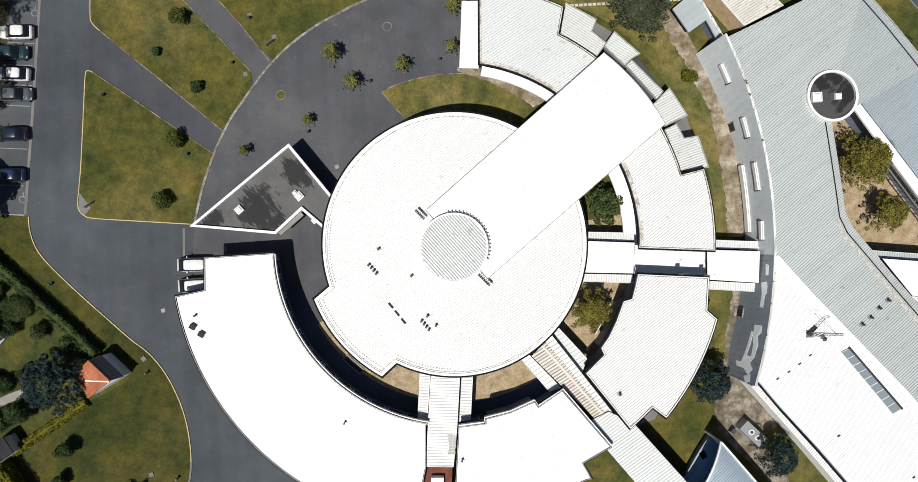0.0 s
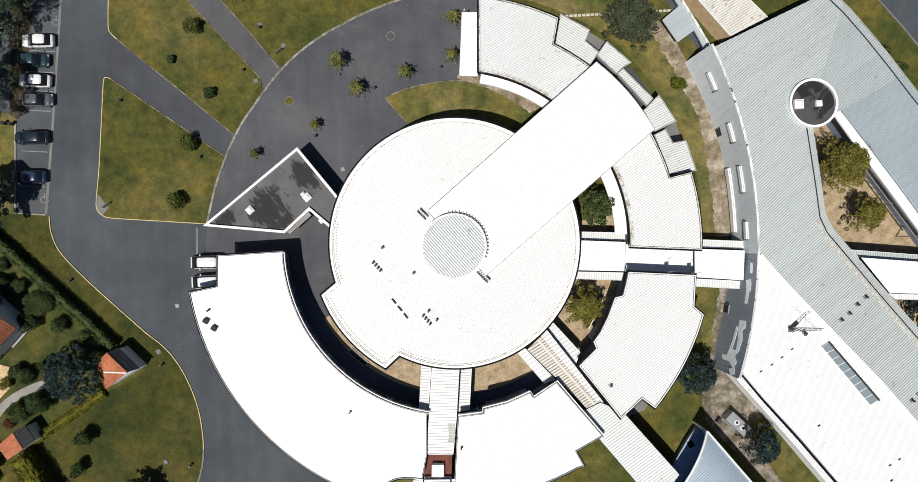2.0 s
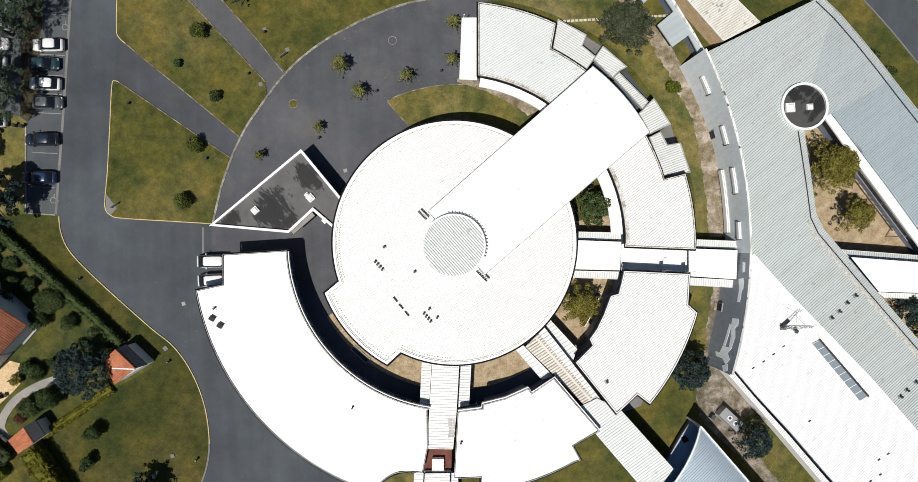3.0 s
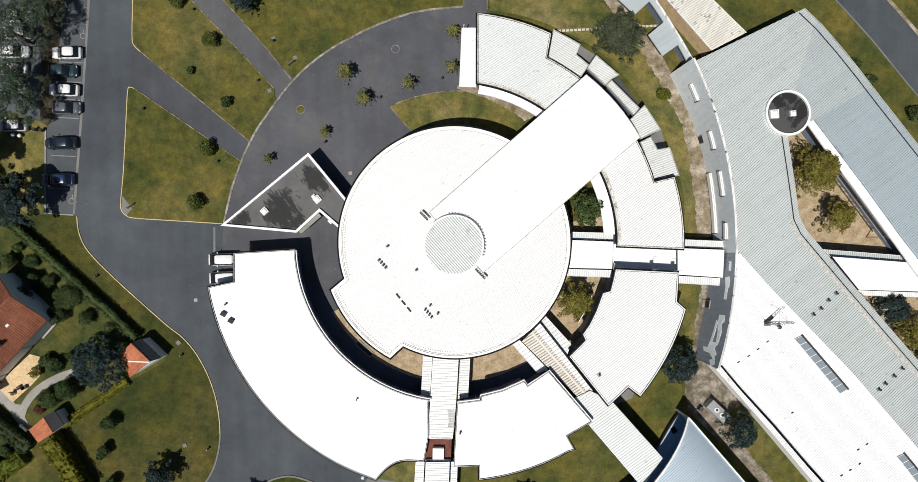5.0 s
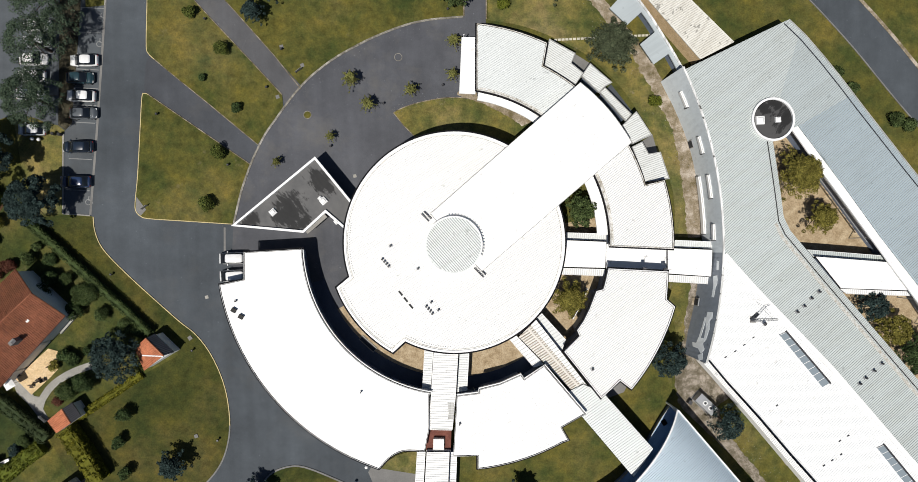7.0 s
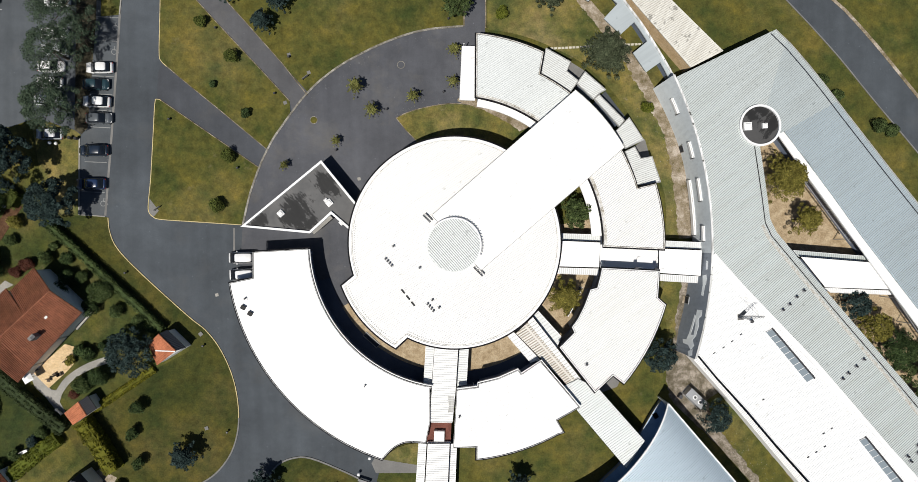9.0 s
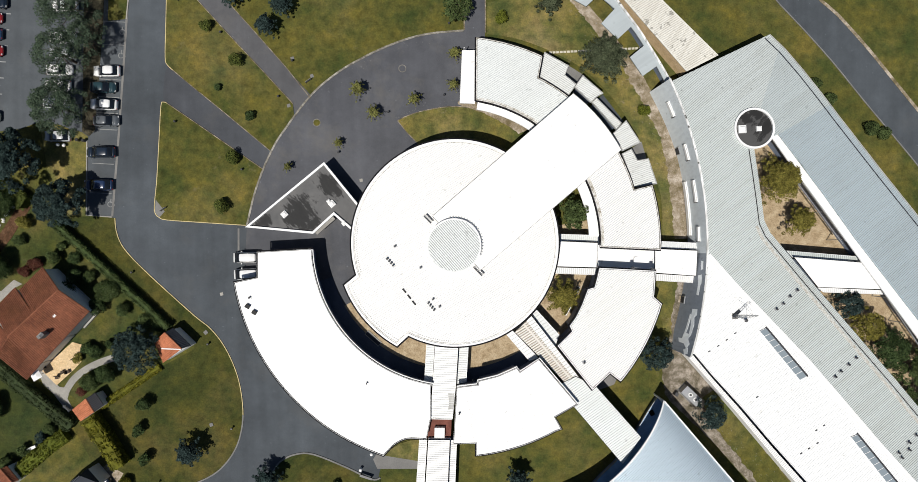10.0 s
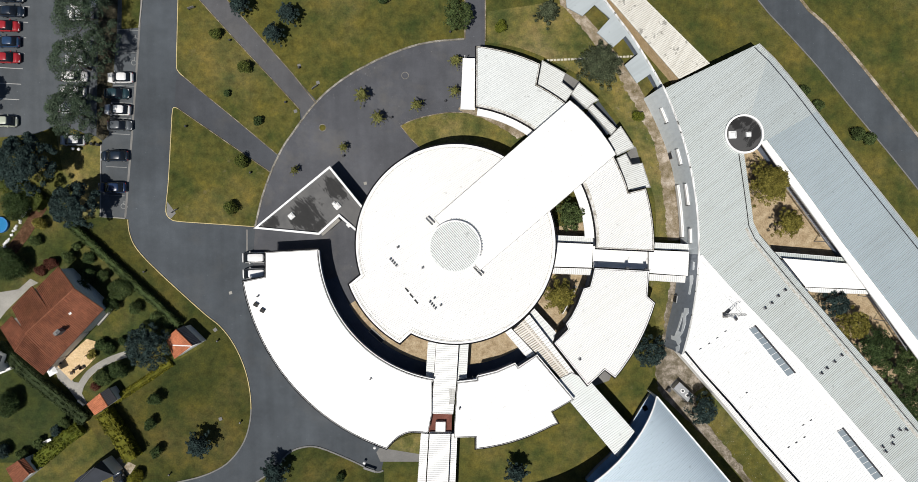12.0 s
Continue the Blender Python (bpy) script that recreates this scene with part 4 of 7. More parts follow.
se_wing = building("school_wing", "curved wing with a stepped white ribbed roof", se_outline, 5.2, ROOF_WHITE, ROOF_CREAM_SEAM, 37.0, 0.3, rim=WHITE_TRIM, rim_w=0.12, gutter=0.07)
facade_windows(se_wing, HUB, 21.2, -35, -17, 0.9, 2.9, 1.8, 0.5)
s_outline = [(0.95, -23.75), (4.28, -23.36), (4.28, -22.79), (7.32, -22.02), (10.36, -20.68), (10.84, -21.35), (13.79, -19.34), (19.85, -26.36), (16.32, -28.36), (17.39, -30.26)] + arc(HUB, 33.4, -61.5, -84.0, 2.5) + [(4.06, -32.46), (0.45, -32.56)]
s_wing = building("school_wing", "curved wing with a bright stepped white roof", s_outline, 4.6, ROOF_BRIGHT, None, 35, rim=WHITE_TRIM, rim_w=0.03, gutter=0.09, keep=lambda p: p[0] > 1.2)
part("inner_parapet", ribbon(fresh(), [(0.95, -23.56), (4.09, -23.17), (4.18, -22.60), (7.32, -21.83), (10.36, -20.49), (10.84, -21.16), (13.89, -19.15), (20.04, -26.36)], 0.15, 4.2, 4.72), WHITE_TRIM, s_wing, "thin white parapet on the inner edge")
part("roof_seams", ribs(fresh(), inset(s_outline, 0.4), 35.0, 0.3, 4.6, 0.08, 0.03), ROOF_WHITE, s_wing)["kind"] = "stuff"
facade_windows(s_wing, HUB, 22.45, -84, -68, 0.9, 2.9, 1.8, 0.5)


def awning(name, label, outline, z, material, posts=(), thick=0.14):
    """A thin low roof at the foot of a wing, on posts."""
    t = thing(name, label, "canopy")
    part("roof", prism(fresh(), outline, z - thick, z), material, t)
    part("fascia", frame_of(fresh(), inset(outline, -0.05), 0.06, z - thick - 0.1, z + 0.03), WHITE_TRIM, t)
    for p in posts:
        part("post", tube(fresh(), (*p, 0), (*p, z - thick), 0.08, 0.08), WHITE_TRIM, t)
    return t


awning("entrance_canopy", "flat white entrance canopy on slim posts", [(1.56, 29.44), (3.88, 29.47), (3.55, 21.02), (1.23, 21.10)], 3.5, ROOF_BRIGHT, [(1.85, 29.95), (1.60, 22.51), (3.40, 22.33)])
awning("eaves_canopy", "curved low white canopy along the inner wall", arc(HUB, 21.6, 81, 50, 2.5) + arc(HUB, 23.0, 50, 81, 2.5), 3.2, ROOF_BRIGHT)
awning("eaves_canopy", "curved low white canopy beside the courtyard", arc(HUB, 21.5, 31, 3, 2.5) + arc(HUB, 23.2, 3, 31, 2.5), 3.2, ROOF_BRIGHT)

ANNEX = [
    ("ribbed grey and white annex roof stepping along the wing", [(14.53, 29.12), (18.43, 26.99), (17.83, 25.51), (19.67, 24.04), (18.45, 22.30), (13.55, 25.30), (14.25, 28.0)], 4.2, -32),
    ("square ribbed pale annex roof beside the bar", [(20.64, 25.52), (23.95, 22.66), (22.91, 22.06), (21.95, 21.17), (19.30, 23.60)], 4.2, -30),
    ("narrow low white annex roof beside the bar", [(23.02, 22.10), (27.03, 18.10), (26.20, 16.98), (22.20, 21.36)], 3.6, 30),
    ("ribbed white annex roof with a grey rim", [(27.55, 18.43), (29.89, 14.88), (26.99, 13.50), (25.43, 16.28)], 4.2, 28),
    ("stepped ribbed white annex roof at the wing's edge", [(26.89, 13.11), (28.44, 13.90), (29.41, 12.08), (31.16, 12.38), (32.53, 8.35), (28.75, 7.83)], 4.2, 20),
]
for label, outline, z, turn in ANNEX:
    building("annex", label, outline, z, ROOF_ANNEX, ROOF_ANNEX_SEAM, turn, 0.3, rim=GREY_TRIM, rim_w=0.13, gutter=0, seam_w=0.11)
sheet("paved_pad", [(29.59, 14.57), (31.40, 15.80), (32.84, 10.78), (30.61, 12.27)], 0.03, CONCRETE_GREY, "grey paved recess between two annexes", "paving", deep=0.2)
sheet("paved_pad", [(18.40, 27.00), (19.25, 28.29), (21.76, 26.74), (20.60, 25.0), (18.0, 25.6)], 0.03, CONCRETE_GREY, "grey paved recess between two annexes", "paving", deep=0.2)
sheet("paved_pad", [(24.91, 23.59), (28.36, 19.19), (27.35, 18.17), (23.90, 22.57)], 0.03, ASPHALT, "dark paved strip outside the annexes", "paving", deep=0.2)
sheet("paved_pad", [(26.32, -22.02), (27.53, -23.12), (26.93, -24.32), (24.12, -25.32), (23.42, -24.82)], 0.03, CONCRETE_GREY, "grey paved recess under the stepped roof", "paving", deep=0.2)


# ---- covered walkways ----
def walkway(label, quad, z, material, seam, turn, skirts=(), pitch=0.32):
    t = thing("covered_walkway", label, "walkway")
    part("roof", prism(fresh(), quad, z - 0.2, z), material, t)
    if seam:
        part("roof_seams", ribs(fresh(), inset(quad, 0.05), turn, pitch, z, 0.12, 0.05), seam, t)["kind"] = "stuff"
    part("wall", prism(fresh(), inset(quad, 0.3), 0.0, z - 0.2), WALL_DARK, t)
    for outline, smat in skirts:
        top, low = z - 0.35, z - 0.9
        part("side_roof", prism(fresh(), outline, low - 0.12, low), smat, t)
        part("side_seams", ribs(fresh(), inset(outline, 0.04), turn, pitch, low, 0.14, 0.05), ROOF_GREY_SEAM if smat is ROOF_GREY else ROOF_CREAM_SEAM, t)["kind"] = "stuff"
        part("side_wall", prism(fresh(), inset(outline, 0.15), 0.0, low - 0.12), WALL_DARK, t)
        part("gutter", frame_of(fresh(), outline, 0.06, low - 0.05, low + 0.06), WHITE_TRIM, t)
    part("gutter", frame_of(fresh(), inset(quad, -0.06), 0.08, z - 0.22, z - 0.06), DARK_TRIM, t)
    return t


walkway("covered walkway with a flat white roof and ribbed sides", [(16.74, -0.82), (23.24, -1.06), (23.06, -4.93), (16.47, -4.78)], 3.6, ROOF_BRIGHT, None, 87, [([(17.19, 0.36), (23.45, 0.21), (23.45, -0.86), (17.00, -0.71)], ROOF_CREAM), ([(16.63, -5.00), (23.28, -5.15), (23.19, -6.22), (16.44, -5.97)], ROOF_WHITE)])
walkway("narrow white roof between two curved wings", [(23.45, -1.35), (32.8, -1.97), (32.82, -5.6), (23.45, -5.08)], 2.7, ROOF_BRIGHT, None, 87)
walkway("covered walkway with a flat white roof and ribbed sides", [(32.48, -1.97), (39.21, -2.21), (39.02, -6.18), (32.49, -5.74)], 3.6, ROOF_BRIGHT, None, 87, [([(33.27, -0.69), (39.57, -0.94), (39.47, -2.02), (33.27, -1.77)], ROOF_CREAM), ([(32.80, -5.97), (39.29, -6.32), (39.19, -7.40), (32.80, -7.04)], ROOF_WHITE)])
soiled = walkway("soiled ribbed walkway roof with tan streaks", [(10.15, -15.26), (12.75, -12.70), (20.31, -22.37), (18.89, -23.98)], 3.6, ROOF_WHITE, ROOF_ANNEX_SEAM, 32, [([(12.95, -12.59), (13.72, -11.81), (17.35, -15.77), (16.68, -17.62)], ROOF_CREAM), ([(8.88, -15.81), (9.85, -15.13), (14.06, -19.47), (12.50, -19.96)], ROOF_BRIGHT)], 0.55)
part("stained_slope", prism(fresh(), [(10.15, -15.25), (11.93, -13.50), (19.85, -22.88), (18.89, -23.97)], 3.5, 3.63), ROOF_RUST, soiled, "tan stained half of the roof")
part("stain_seams", ribs(fresh(), [(10.15, -15.25), (11.93, -13.50), (19.85, -22.88), (18.89, -23.97)], 32, 0.38, 3.63, 0.16, 0.04), ROOF_BROWN_SEAM, soiled)["kind"] = "stuff"
part("ridge", ribbon(fresh(), [(11.48, -13.94), (19.55, -23.16)], 0.3, 3.55, 3.7), ROOF_RUST, soiled)
walkway("wide ribbed white walkway roof across the lawn", [(16.73, -23.7), (19.81, -22.25), (22.9, -23.68), (30.19, -31.81), (27.31, -36.04)], 3.8, ROOF_CREAM, ROOF_CREAM_SEAM2, 35, (), 0.36)
south_walk = walkway("straight ribbed white walkway roof to the rotunda", [(-2.48, -17.2), (1.17, -17.3), (0.79, -23.91), (0.33, -28.93), (-3.17, -28.75), (-2.86, -23.66)], 3.8, ROOF_WHITE, ROOF_CREAM_SEAM, -2, [([(-3.91, -17.36), (-2.58, -17.45), (-2.96, -23.6), (-4.22, -23.4)], ROOF_CREAM), ([(1.34, -17.5), (2.82, -17.5), (2.51, -23.31), (0.95, -23.59)], ROOF_CREAM)], 0.36)
part("stain", prism(fresh(), [(-0.46, -24.92), (0.49, -24.85), (0.64, -25.66), (0.49, -26.53), (0.56, -27.33), (-0.39, -27.46), (-0.24, -26.38)], 3.7, 3.835), ROOF_STAIN, south_walk, "sooty stain on the white sheet")
walkway("straight ribbed white walkway roof over the south path", [(-3.48, -32.37), (-0.1, -32.36), (-0.7, -47.56), (-4.32, -47.56)], 3.4, ROOF_WHITE, ROOF_CREAM_SEAM, -2, [([(-4.96, -32.55), (-3.70, -32.65), (-4.55, -47.97), (-5.90, -47.97)], ROOF_BRIGHT), ([(0.0, -32.64), (1.05, -32.64), (0.55, -47.98), (-0.55, -47.98)], ROOF_BRIGHT)], 0.34)
court = thing("entrance_court", "sunken red paved entrance court with white box", "court")
part("paving", prism(fresh(), [(-3.42, -28.9), (0.2, -28.9), (0.08, -32.35), (-3.6, -32.35)], 0.0, 2.5), BRICK_FLOOR, court)
part("roof_box", box(fresh(), 1.6, 1.55, 0.8, (-1.72, -31.25, 2.5), -1), WHITE_WALL, court)
part("parapet", ribbon(fresh(), [(-3.55, -32.3), (0.05, -32.3)], 0.16, 2.5, 3.0), WHITE_WALL, court)
part("parapet", ribbon(fresh(), [(-3.2, -29.0), (0.25, -29.1)], 0.16, 2.5, 3.3), WHITE_WALL, court)

# ---- dark felt canopy ----
deck_outline = [(-32.51, 1.12), (-20.21, 11.49), (-12.76, 2.43), (-14.17, -0.66), (-18.61, 3.15), (-21.83, 0.15)]
felt = thing("felt_canopy", "triangular dark felt roof with a white parapet", "canopy")
part("deck", prism(fresh(), inset(deck_outline, 0.12), 2.9, 3.2), BITUMEN, felt)
part("parapet", frame_of(fresh(), deck_outline, 0.34, 2.8, 3.6), WHITE_TRIM, felt)
part("wall", prism(fresh(), inset(deck_outline, 0.6), 0.0, 2.9), WALL_DARK, felt)
part("side_gutter", ribbon(fresh(), [(-21.57, 0.26), (-18.71, 2.79)], 0.7, 2.6, 3.0), CONCRETE, felt)


def rooflight(at, z, size=0.95, turn=42.0):
    t = thing("rooflight", "small white domed rooflight on dark felt", "rooflight", (*at, z), turn, "rooflights")
    part("kerb", box(fresh(), size, size, 0.3, taper=0.95), WHITE_TRIM, t)
    part("dome", box(fresh(), size * 0.8, size * 0.8, 0.16, (0, 0, 0.3), 0, 0.6), WHITE_WALL, t)


rooflight((-26.42, 3.20), 3.2)
rooflight((-18.96, 4.89), 3.2, 1.0)
rooflight((-19.45, 5.28), 3.2, 0.6)
rooflight((-17.02, 1.83), 3.2, 0.7)

# ---- the east complex ----
EC = (-19.93, -1.38)


def bearing(p, c=EC):
    return math.degrees(math.atan2(p[1] - c[1], p[0] - c[0]))


a_join, a_mid, a_low = bearing((33.84, 24.57)), bearing((40.11, -3.14)), bearing((37.34, -18.71))
east_ridge = [(40.21, -2.85), (44.44, -7.57), (50.20, -13.52), (55.97, -19.48), (61.75, -26.10), (67.52, -32.73), (73.79, -39.55), (80.54, -47.14)]
court_west = [(46.70, 13.89), (47.39, 9.31), (47.87, 5.97), (48.36, 2.16), (49.33, 0.16), (55.12, -6.67), (61.87, -14.45), (69.61, -23.28), (76.18, -31.07), (88.96, -45.82)]
court_east = [(87.06, -29.82), (76.20, -16.10), (69.62, -7.73), (63.81, -0.31), (58.97, 6.35), (54.13, 12.72), (51.42, 16.24)]
ne_edge = [(49.95, 31.96), (52.37, 29.68), (55.28, 26.35), (58.19, 22.74), (60.90, 19.22), (67.69, 10.65), (76.23, 0.17), (90.99, -17.95)]
main_outline = (34.56, 24.47), *ne_edge[:1], (51.60, 30.44), (47.56, 17.16), *court_west, *east_ridge[::-1], *arc(EC, 59.7, a_mid, a_join, 2.0)[1:-1]
main_outline = list(main_outline)
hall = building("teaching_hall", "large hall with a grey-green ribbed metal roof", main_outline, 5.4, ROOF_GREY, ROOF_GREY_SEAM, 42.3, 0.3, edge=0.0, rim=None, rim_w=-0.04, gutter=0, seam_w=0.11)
# corner and long wing step darker in colour, standing in for weaker sun
mid_outline = [(51.60, 30.44)] + ne_edge[1:4] + [(59.54, 20.93), (51.42, 16.24), (49.69, 15.46), (47.56, 17.16)]
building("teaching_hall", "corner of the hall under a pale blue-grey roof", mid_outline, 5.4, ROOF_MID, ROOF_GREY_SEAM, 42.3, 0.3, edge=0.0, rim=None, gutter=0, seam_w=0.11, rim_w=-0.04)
east_outline = [(59.54, 20.93)] + ne_edge[4:] + court_east
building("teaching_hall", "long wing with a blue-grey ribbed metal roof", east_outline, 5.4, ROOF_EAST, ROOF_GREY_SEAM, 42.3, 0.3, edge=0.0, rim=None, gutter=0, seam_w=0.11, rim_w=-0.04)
white_outline = east_ridge + [(63.65, -47.02), (56.90, -39.52), (50.44, -32.40), (45.63, -26.81), (40.82, -21.60), (38.12, -18.38)] + arc(EC, 59.6, a_low + 0.3, a_mid, 2.0)[:-1]
white_hall = building("workshop_hall", "low hall with a bright white ribbed roof", inset(white_outline, 0.05), 5.2, ROOF_BRIGHT, None, 33.0, 0.47, rim=WHITE_TRIM, rim_w=0.12, gutter=0)
part("roof_seams", ribs(fresh(), inset(white_outline, 0.5), 42.3, 0.3, 5.2, 0.08, 0.03), ROOF_CREAM, white_hall)["kind"] = "stuff"
part("ridge_flashing", ribbon(fresh(), east_ridge, 0.75, 5.35, 5.52), WHITE_TRIM, hall, "white ridge flashing between the two roofs")
side_strip = [(37.66, -19.13), (38.33, -18.75), (41.05, -22.00), (45.82, -27.26), (50.68, -32.91), (57.10, -40.00), (63.92, -47.58), (62.46, -47.58), (55.74, -40.00), (50.88, -34.35), (46.01, -28.60), (41.15, -23.05)]
lean = thing("side_canopy", "narrow ribbed white canopy along the hall", "canopy")
part("roof", prism(fresh(), side_strip, 4.0, 4.2), ROOF_WHITE, lean)
part("roof_seams", ribs(fresh(), inset(side_strip, 0.05), 40.0, 0.3, 4.2, 0.12, 0.04), ROOF_CREAM_SEAM, lean)["kind"] = "stuff"
part("wall", prism(fresh(), inset(side_strip, 0.3), 0.0, 4.0), WHITE_WALL, lean)


def strip_roof(t, line, width, z, turn, name="eaves_strip", mat=None):
    """A narrow ribbed eaves band along an edge."""
    side = Vector((line[-1][0] - line[0][0], line[-1][1] - line[0][1])).normalized()
    n = Vector((-side.y, side.x)) * width
    outline = list(line) + [(x + n.x, y + n.y) for x, y in reversed(line)]
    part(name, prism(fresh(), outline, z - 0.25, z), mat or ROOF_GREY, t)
    part("strip_seams", ribs(fresh(), inset(outline, 0.04), turn, 0.28, z, 0.11, 0.05), ROOF_GREY_SEAM, t)["kind"] = "stuff"
    part("gutter", ribbon(fresh(), line, 0.16, z - 0.1, z + 0.1), GREY_TRIM, t)


part("gutter", ribbon(fresh(), [(x - 0.82, y - 0.66) for x, y in ne_edge], 0.14, 5.3, 5.47), SLATE, hall, "dark gutter line inside the roof edge")
part("edge_flashing", ribbon(fresh(), [(x - 0.06, y - 0.05) for x, y in ne_edge], 0.16, 5.2, 5.5), GREY_TRIM, hall)
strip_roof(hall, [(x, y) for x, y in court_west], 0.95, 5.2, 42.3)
part("gutter", ribbon(fresh(), [(x - 0.12, y - 0.08) for x, y in court_west], 0.1, 5.2, 5.5), DARK_TRIM, hall)
part("moss_band", ribbon(fresh(), [(x - 0.55, y - 0.44) for x, y in court_west[3:]], 0.5, 5.38, 5.458), MOSS, hall, "tan moss and rust along the gutter")

# curved white parapet and the grey roof beside it
parapet = thing("parapet_wall", "long curved white parapet wall", "wall")
part("wall", ribbon(fresh(), arc(EC, 59.74, a_join, a_low, 1.5), 0.22, 0.0, 6.0), WHITE_WALL, parapet)
part("coping", ribbon(fresh(), arc(EC, 59.74, a_join, a_low, 1.5), 0.3, 6.0, 6.08), COPING_SOILED, parapet)
foot_north = [(39.44, -2.63), (39.13, -0.73), (38.81, 4.78), (38.29, 8.99), (37.17, 14.00), (35.13, 19.20), (33.00, 23.40)]
foot_south = [(36.27, -19.04), (36.86, -15.24), (37.85, -11.04), (38.64, -6.24), (39.44, -2.43)]
a_split = bearing((39.95, -2.60))
foot_line = sorted((bearing(p), (Vector(p) - Vector(EC)).length) for p in foot_north + foot_south[:-1])
HEAD_Z = 5.9


def foot_radius(a):
    for (a0, r0), (a1, r1) in zip(foot_line, foot_line[1:]):
        if a <= a1:
            return r0 + (r1 - r0) * max(0.0, (a - a0) / (a1 - a0))
    return foot_line[-1][1]


def on_wall(a, z, off=0.0):
    """A place on the battered curved wall at a bearing and height, off metres in front of it."""
    r = foot_radius(a) + (59.6 - foot_radius(a)) * z / HEAD_Z - off
    return (EC[0] + r * math.cos(radians(a)), EC[1] + r * math.sin(radians(a)), z)


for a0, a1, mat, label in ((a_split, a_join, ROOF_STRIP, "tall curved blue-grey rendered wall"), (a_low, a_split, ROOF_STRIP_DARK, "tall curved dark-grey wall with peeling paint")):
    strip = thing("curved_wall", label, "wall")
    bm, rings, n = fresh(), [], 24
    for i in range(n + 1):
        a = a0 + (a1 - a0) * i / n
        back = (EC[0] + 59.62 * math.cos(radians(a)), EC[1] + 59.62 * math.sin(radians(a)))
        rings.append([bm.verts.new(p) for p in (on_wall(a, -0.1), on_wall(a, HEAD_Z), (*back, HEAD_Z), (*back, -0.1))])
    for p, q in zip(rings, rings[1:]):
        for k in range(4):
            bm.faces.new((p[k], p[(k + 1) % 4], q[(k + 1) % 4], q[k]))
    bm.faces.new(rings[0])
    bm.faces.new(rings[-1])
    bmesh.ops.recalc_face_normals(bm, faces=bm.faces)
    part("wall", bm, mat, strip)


def paint_patch(spots, mat=None, off=0.02):
    """A thin flake of paint on the wall, its corners as bearing and height."""
    bm = fresh()
    front = [bm.verts.new(on_wall(a, z, off)) for a, z in spots]
    rear = [bm.verts.new(on_wall(a, z, -0.05)) for a, z in spots]
    bm.faces.new(front)
    for k in range(len(spots)):
        m = (k + 1) % len(spots)
        bm.faces.new((front[k], front[m], rear[m], rear[k]))
    bmesh.ops.recalc_face_normals(bm, faces=bm.faces)
    tagged(part("paint_patch", bm, mat or PAINT_PALE), "pale worn patch of paint on the wall", "paint patch", "paint patches")


for spots in (((-2.3, 4.4), (-2.4, 5.1), (-3.6, 5.1), (-3.7, 4.6)), ((-4.6, 3.9), (-4.4, 4.9), (-5.0, 5.1), (-5.8, 5.05), (-6.1, 4.8), (-7.6, 4.7), (-7.55, 4.1), (-6.0, 4.2)),
              ((-9.8, 3.7), (-9.7, 5.0), (-10.6, 5.1), (-11.0, 4.6), (-12.1, 4.95), (-13.6, 4.75), (-13.7, 4.2), (-12.2, 4.1), (-11.4, 3.8), (-10.6, 3.7)),
              ((-10.6, 3.3), (-10.7, 3.7), (-12.3, 3.6), (-13.8, 3.4), (-13.9, 2.9), (-12.3, 3.1)),
              ((-13.7, 2.9), (-13.6, 4.8), (-14.4, 4.2), (-15.1, 4.9), (-15.9, 4.3), (-15.3, 3.3), (-15.3, 1.9), (-14.7, 1.6), (-14.6, 2.6)),
              ((-16.2, 3.6), (-15.7, 4.7), (-16.6, 5.0), (-16.9, 4.2))):
    paint_patch(spots)
north_wall = smooth([(22.89, 42.61), (25.45, 39.41), (27.43, 36.79), (29.80, 33.68), (31.58, 30.96), (33.46, 27.95), (35.24, 24.83)], 3)
spine_edge = smooth([(20.97, 42.18), (23.54, 38.98), (26.11, 36.75), (28.78, 33.84), (30.86, 30.82), (32.94, 27.51), (34.52, 24.58)], 3)
pergola = thing("roof_frame", "open grey flat roof frame with square gaps", "canopy")
# dark wall colour stands in for the shadow inside the gaps
part("wall", ribbon(fresh(), north_wall, 0.3, 0.0, 2.5), WALL_DARK, pergola)
part("wall_coping", ribbon(fresh(), north_wall, 0.3, 2.5, 3.0), COPING_SOILED, pergola)
part("spine", band(fresh(), spine_edge, north_wall, 2.55, 2.8), ROOF_STRIP_PALE, pergola)
for quad in ([(18.52, 41.65), (21.96, 42.20), (23.74, 39.18), (21.49, 37.08), (18.83, 38.51)], [(23.96, 34.36), (26.21, 36.85), (28.88, 33.94), (26.62, 31.85)], [(28.60, 28.93), (30.96, 30.92), (33.04, 27.61), (30.68, 25.91)]):
    part("crossing", prism(fresh(), quad, 2.57, 2.796), ROOF_STRIP_PALE, pergola)
for p in [(25.54, 34.87), (27.33, 33.02), (30.13, 29.68), (31.92, 27.53)]:
    part("post", tube(fresh(), (*p, 0), (*p, 2.57), 0.1, 0.1), METAL, pergola)


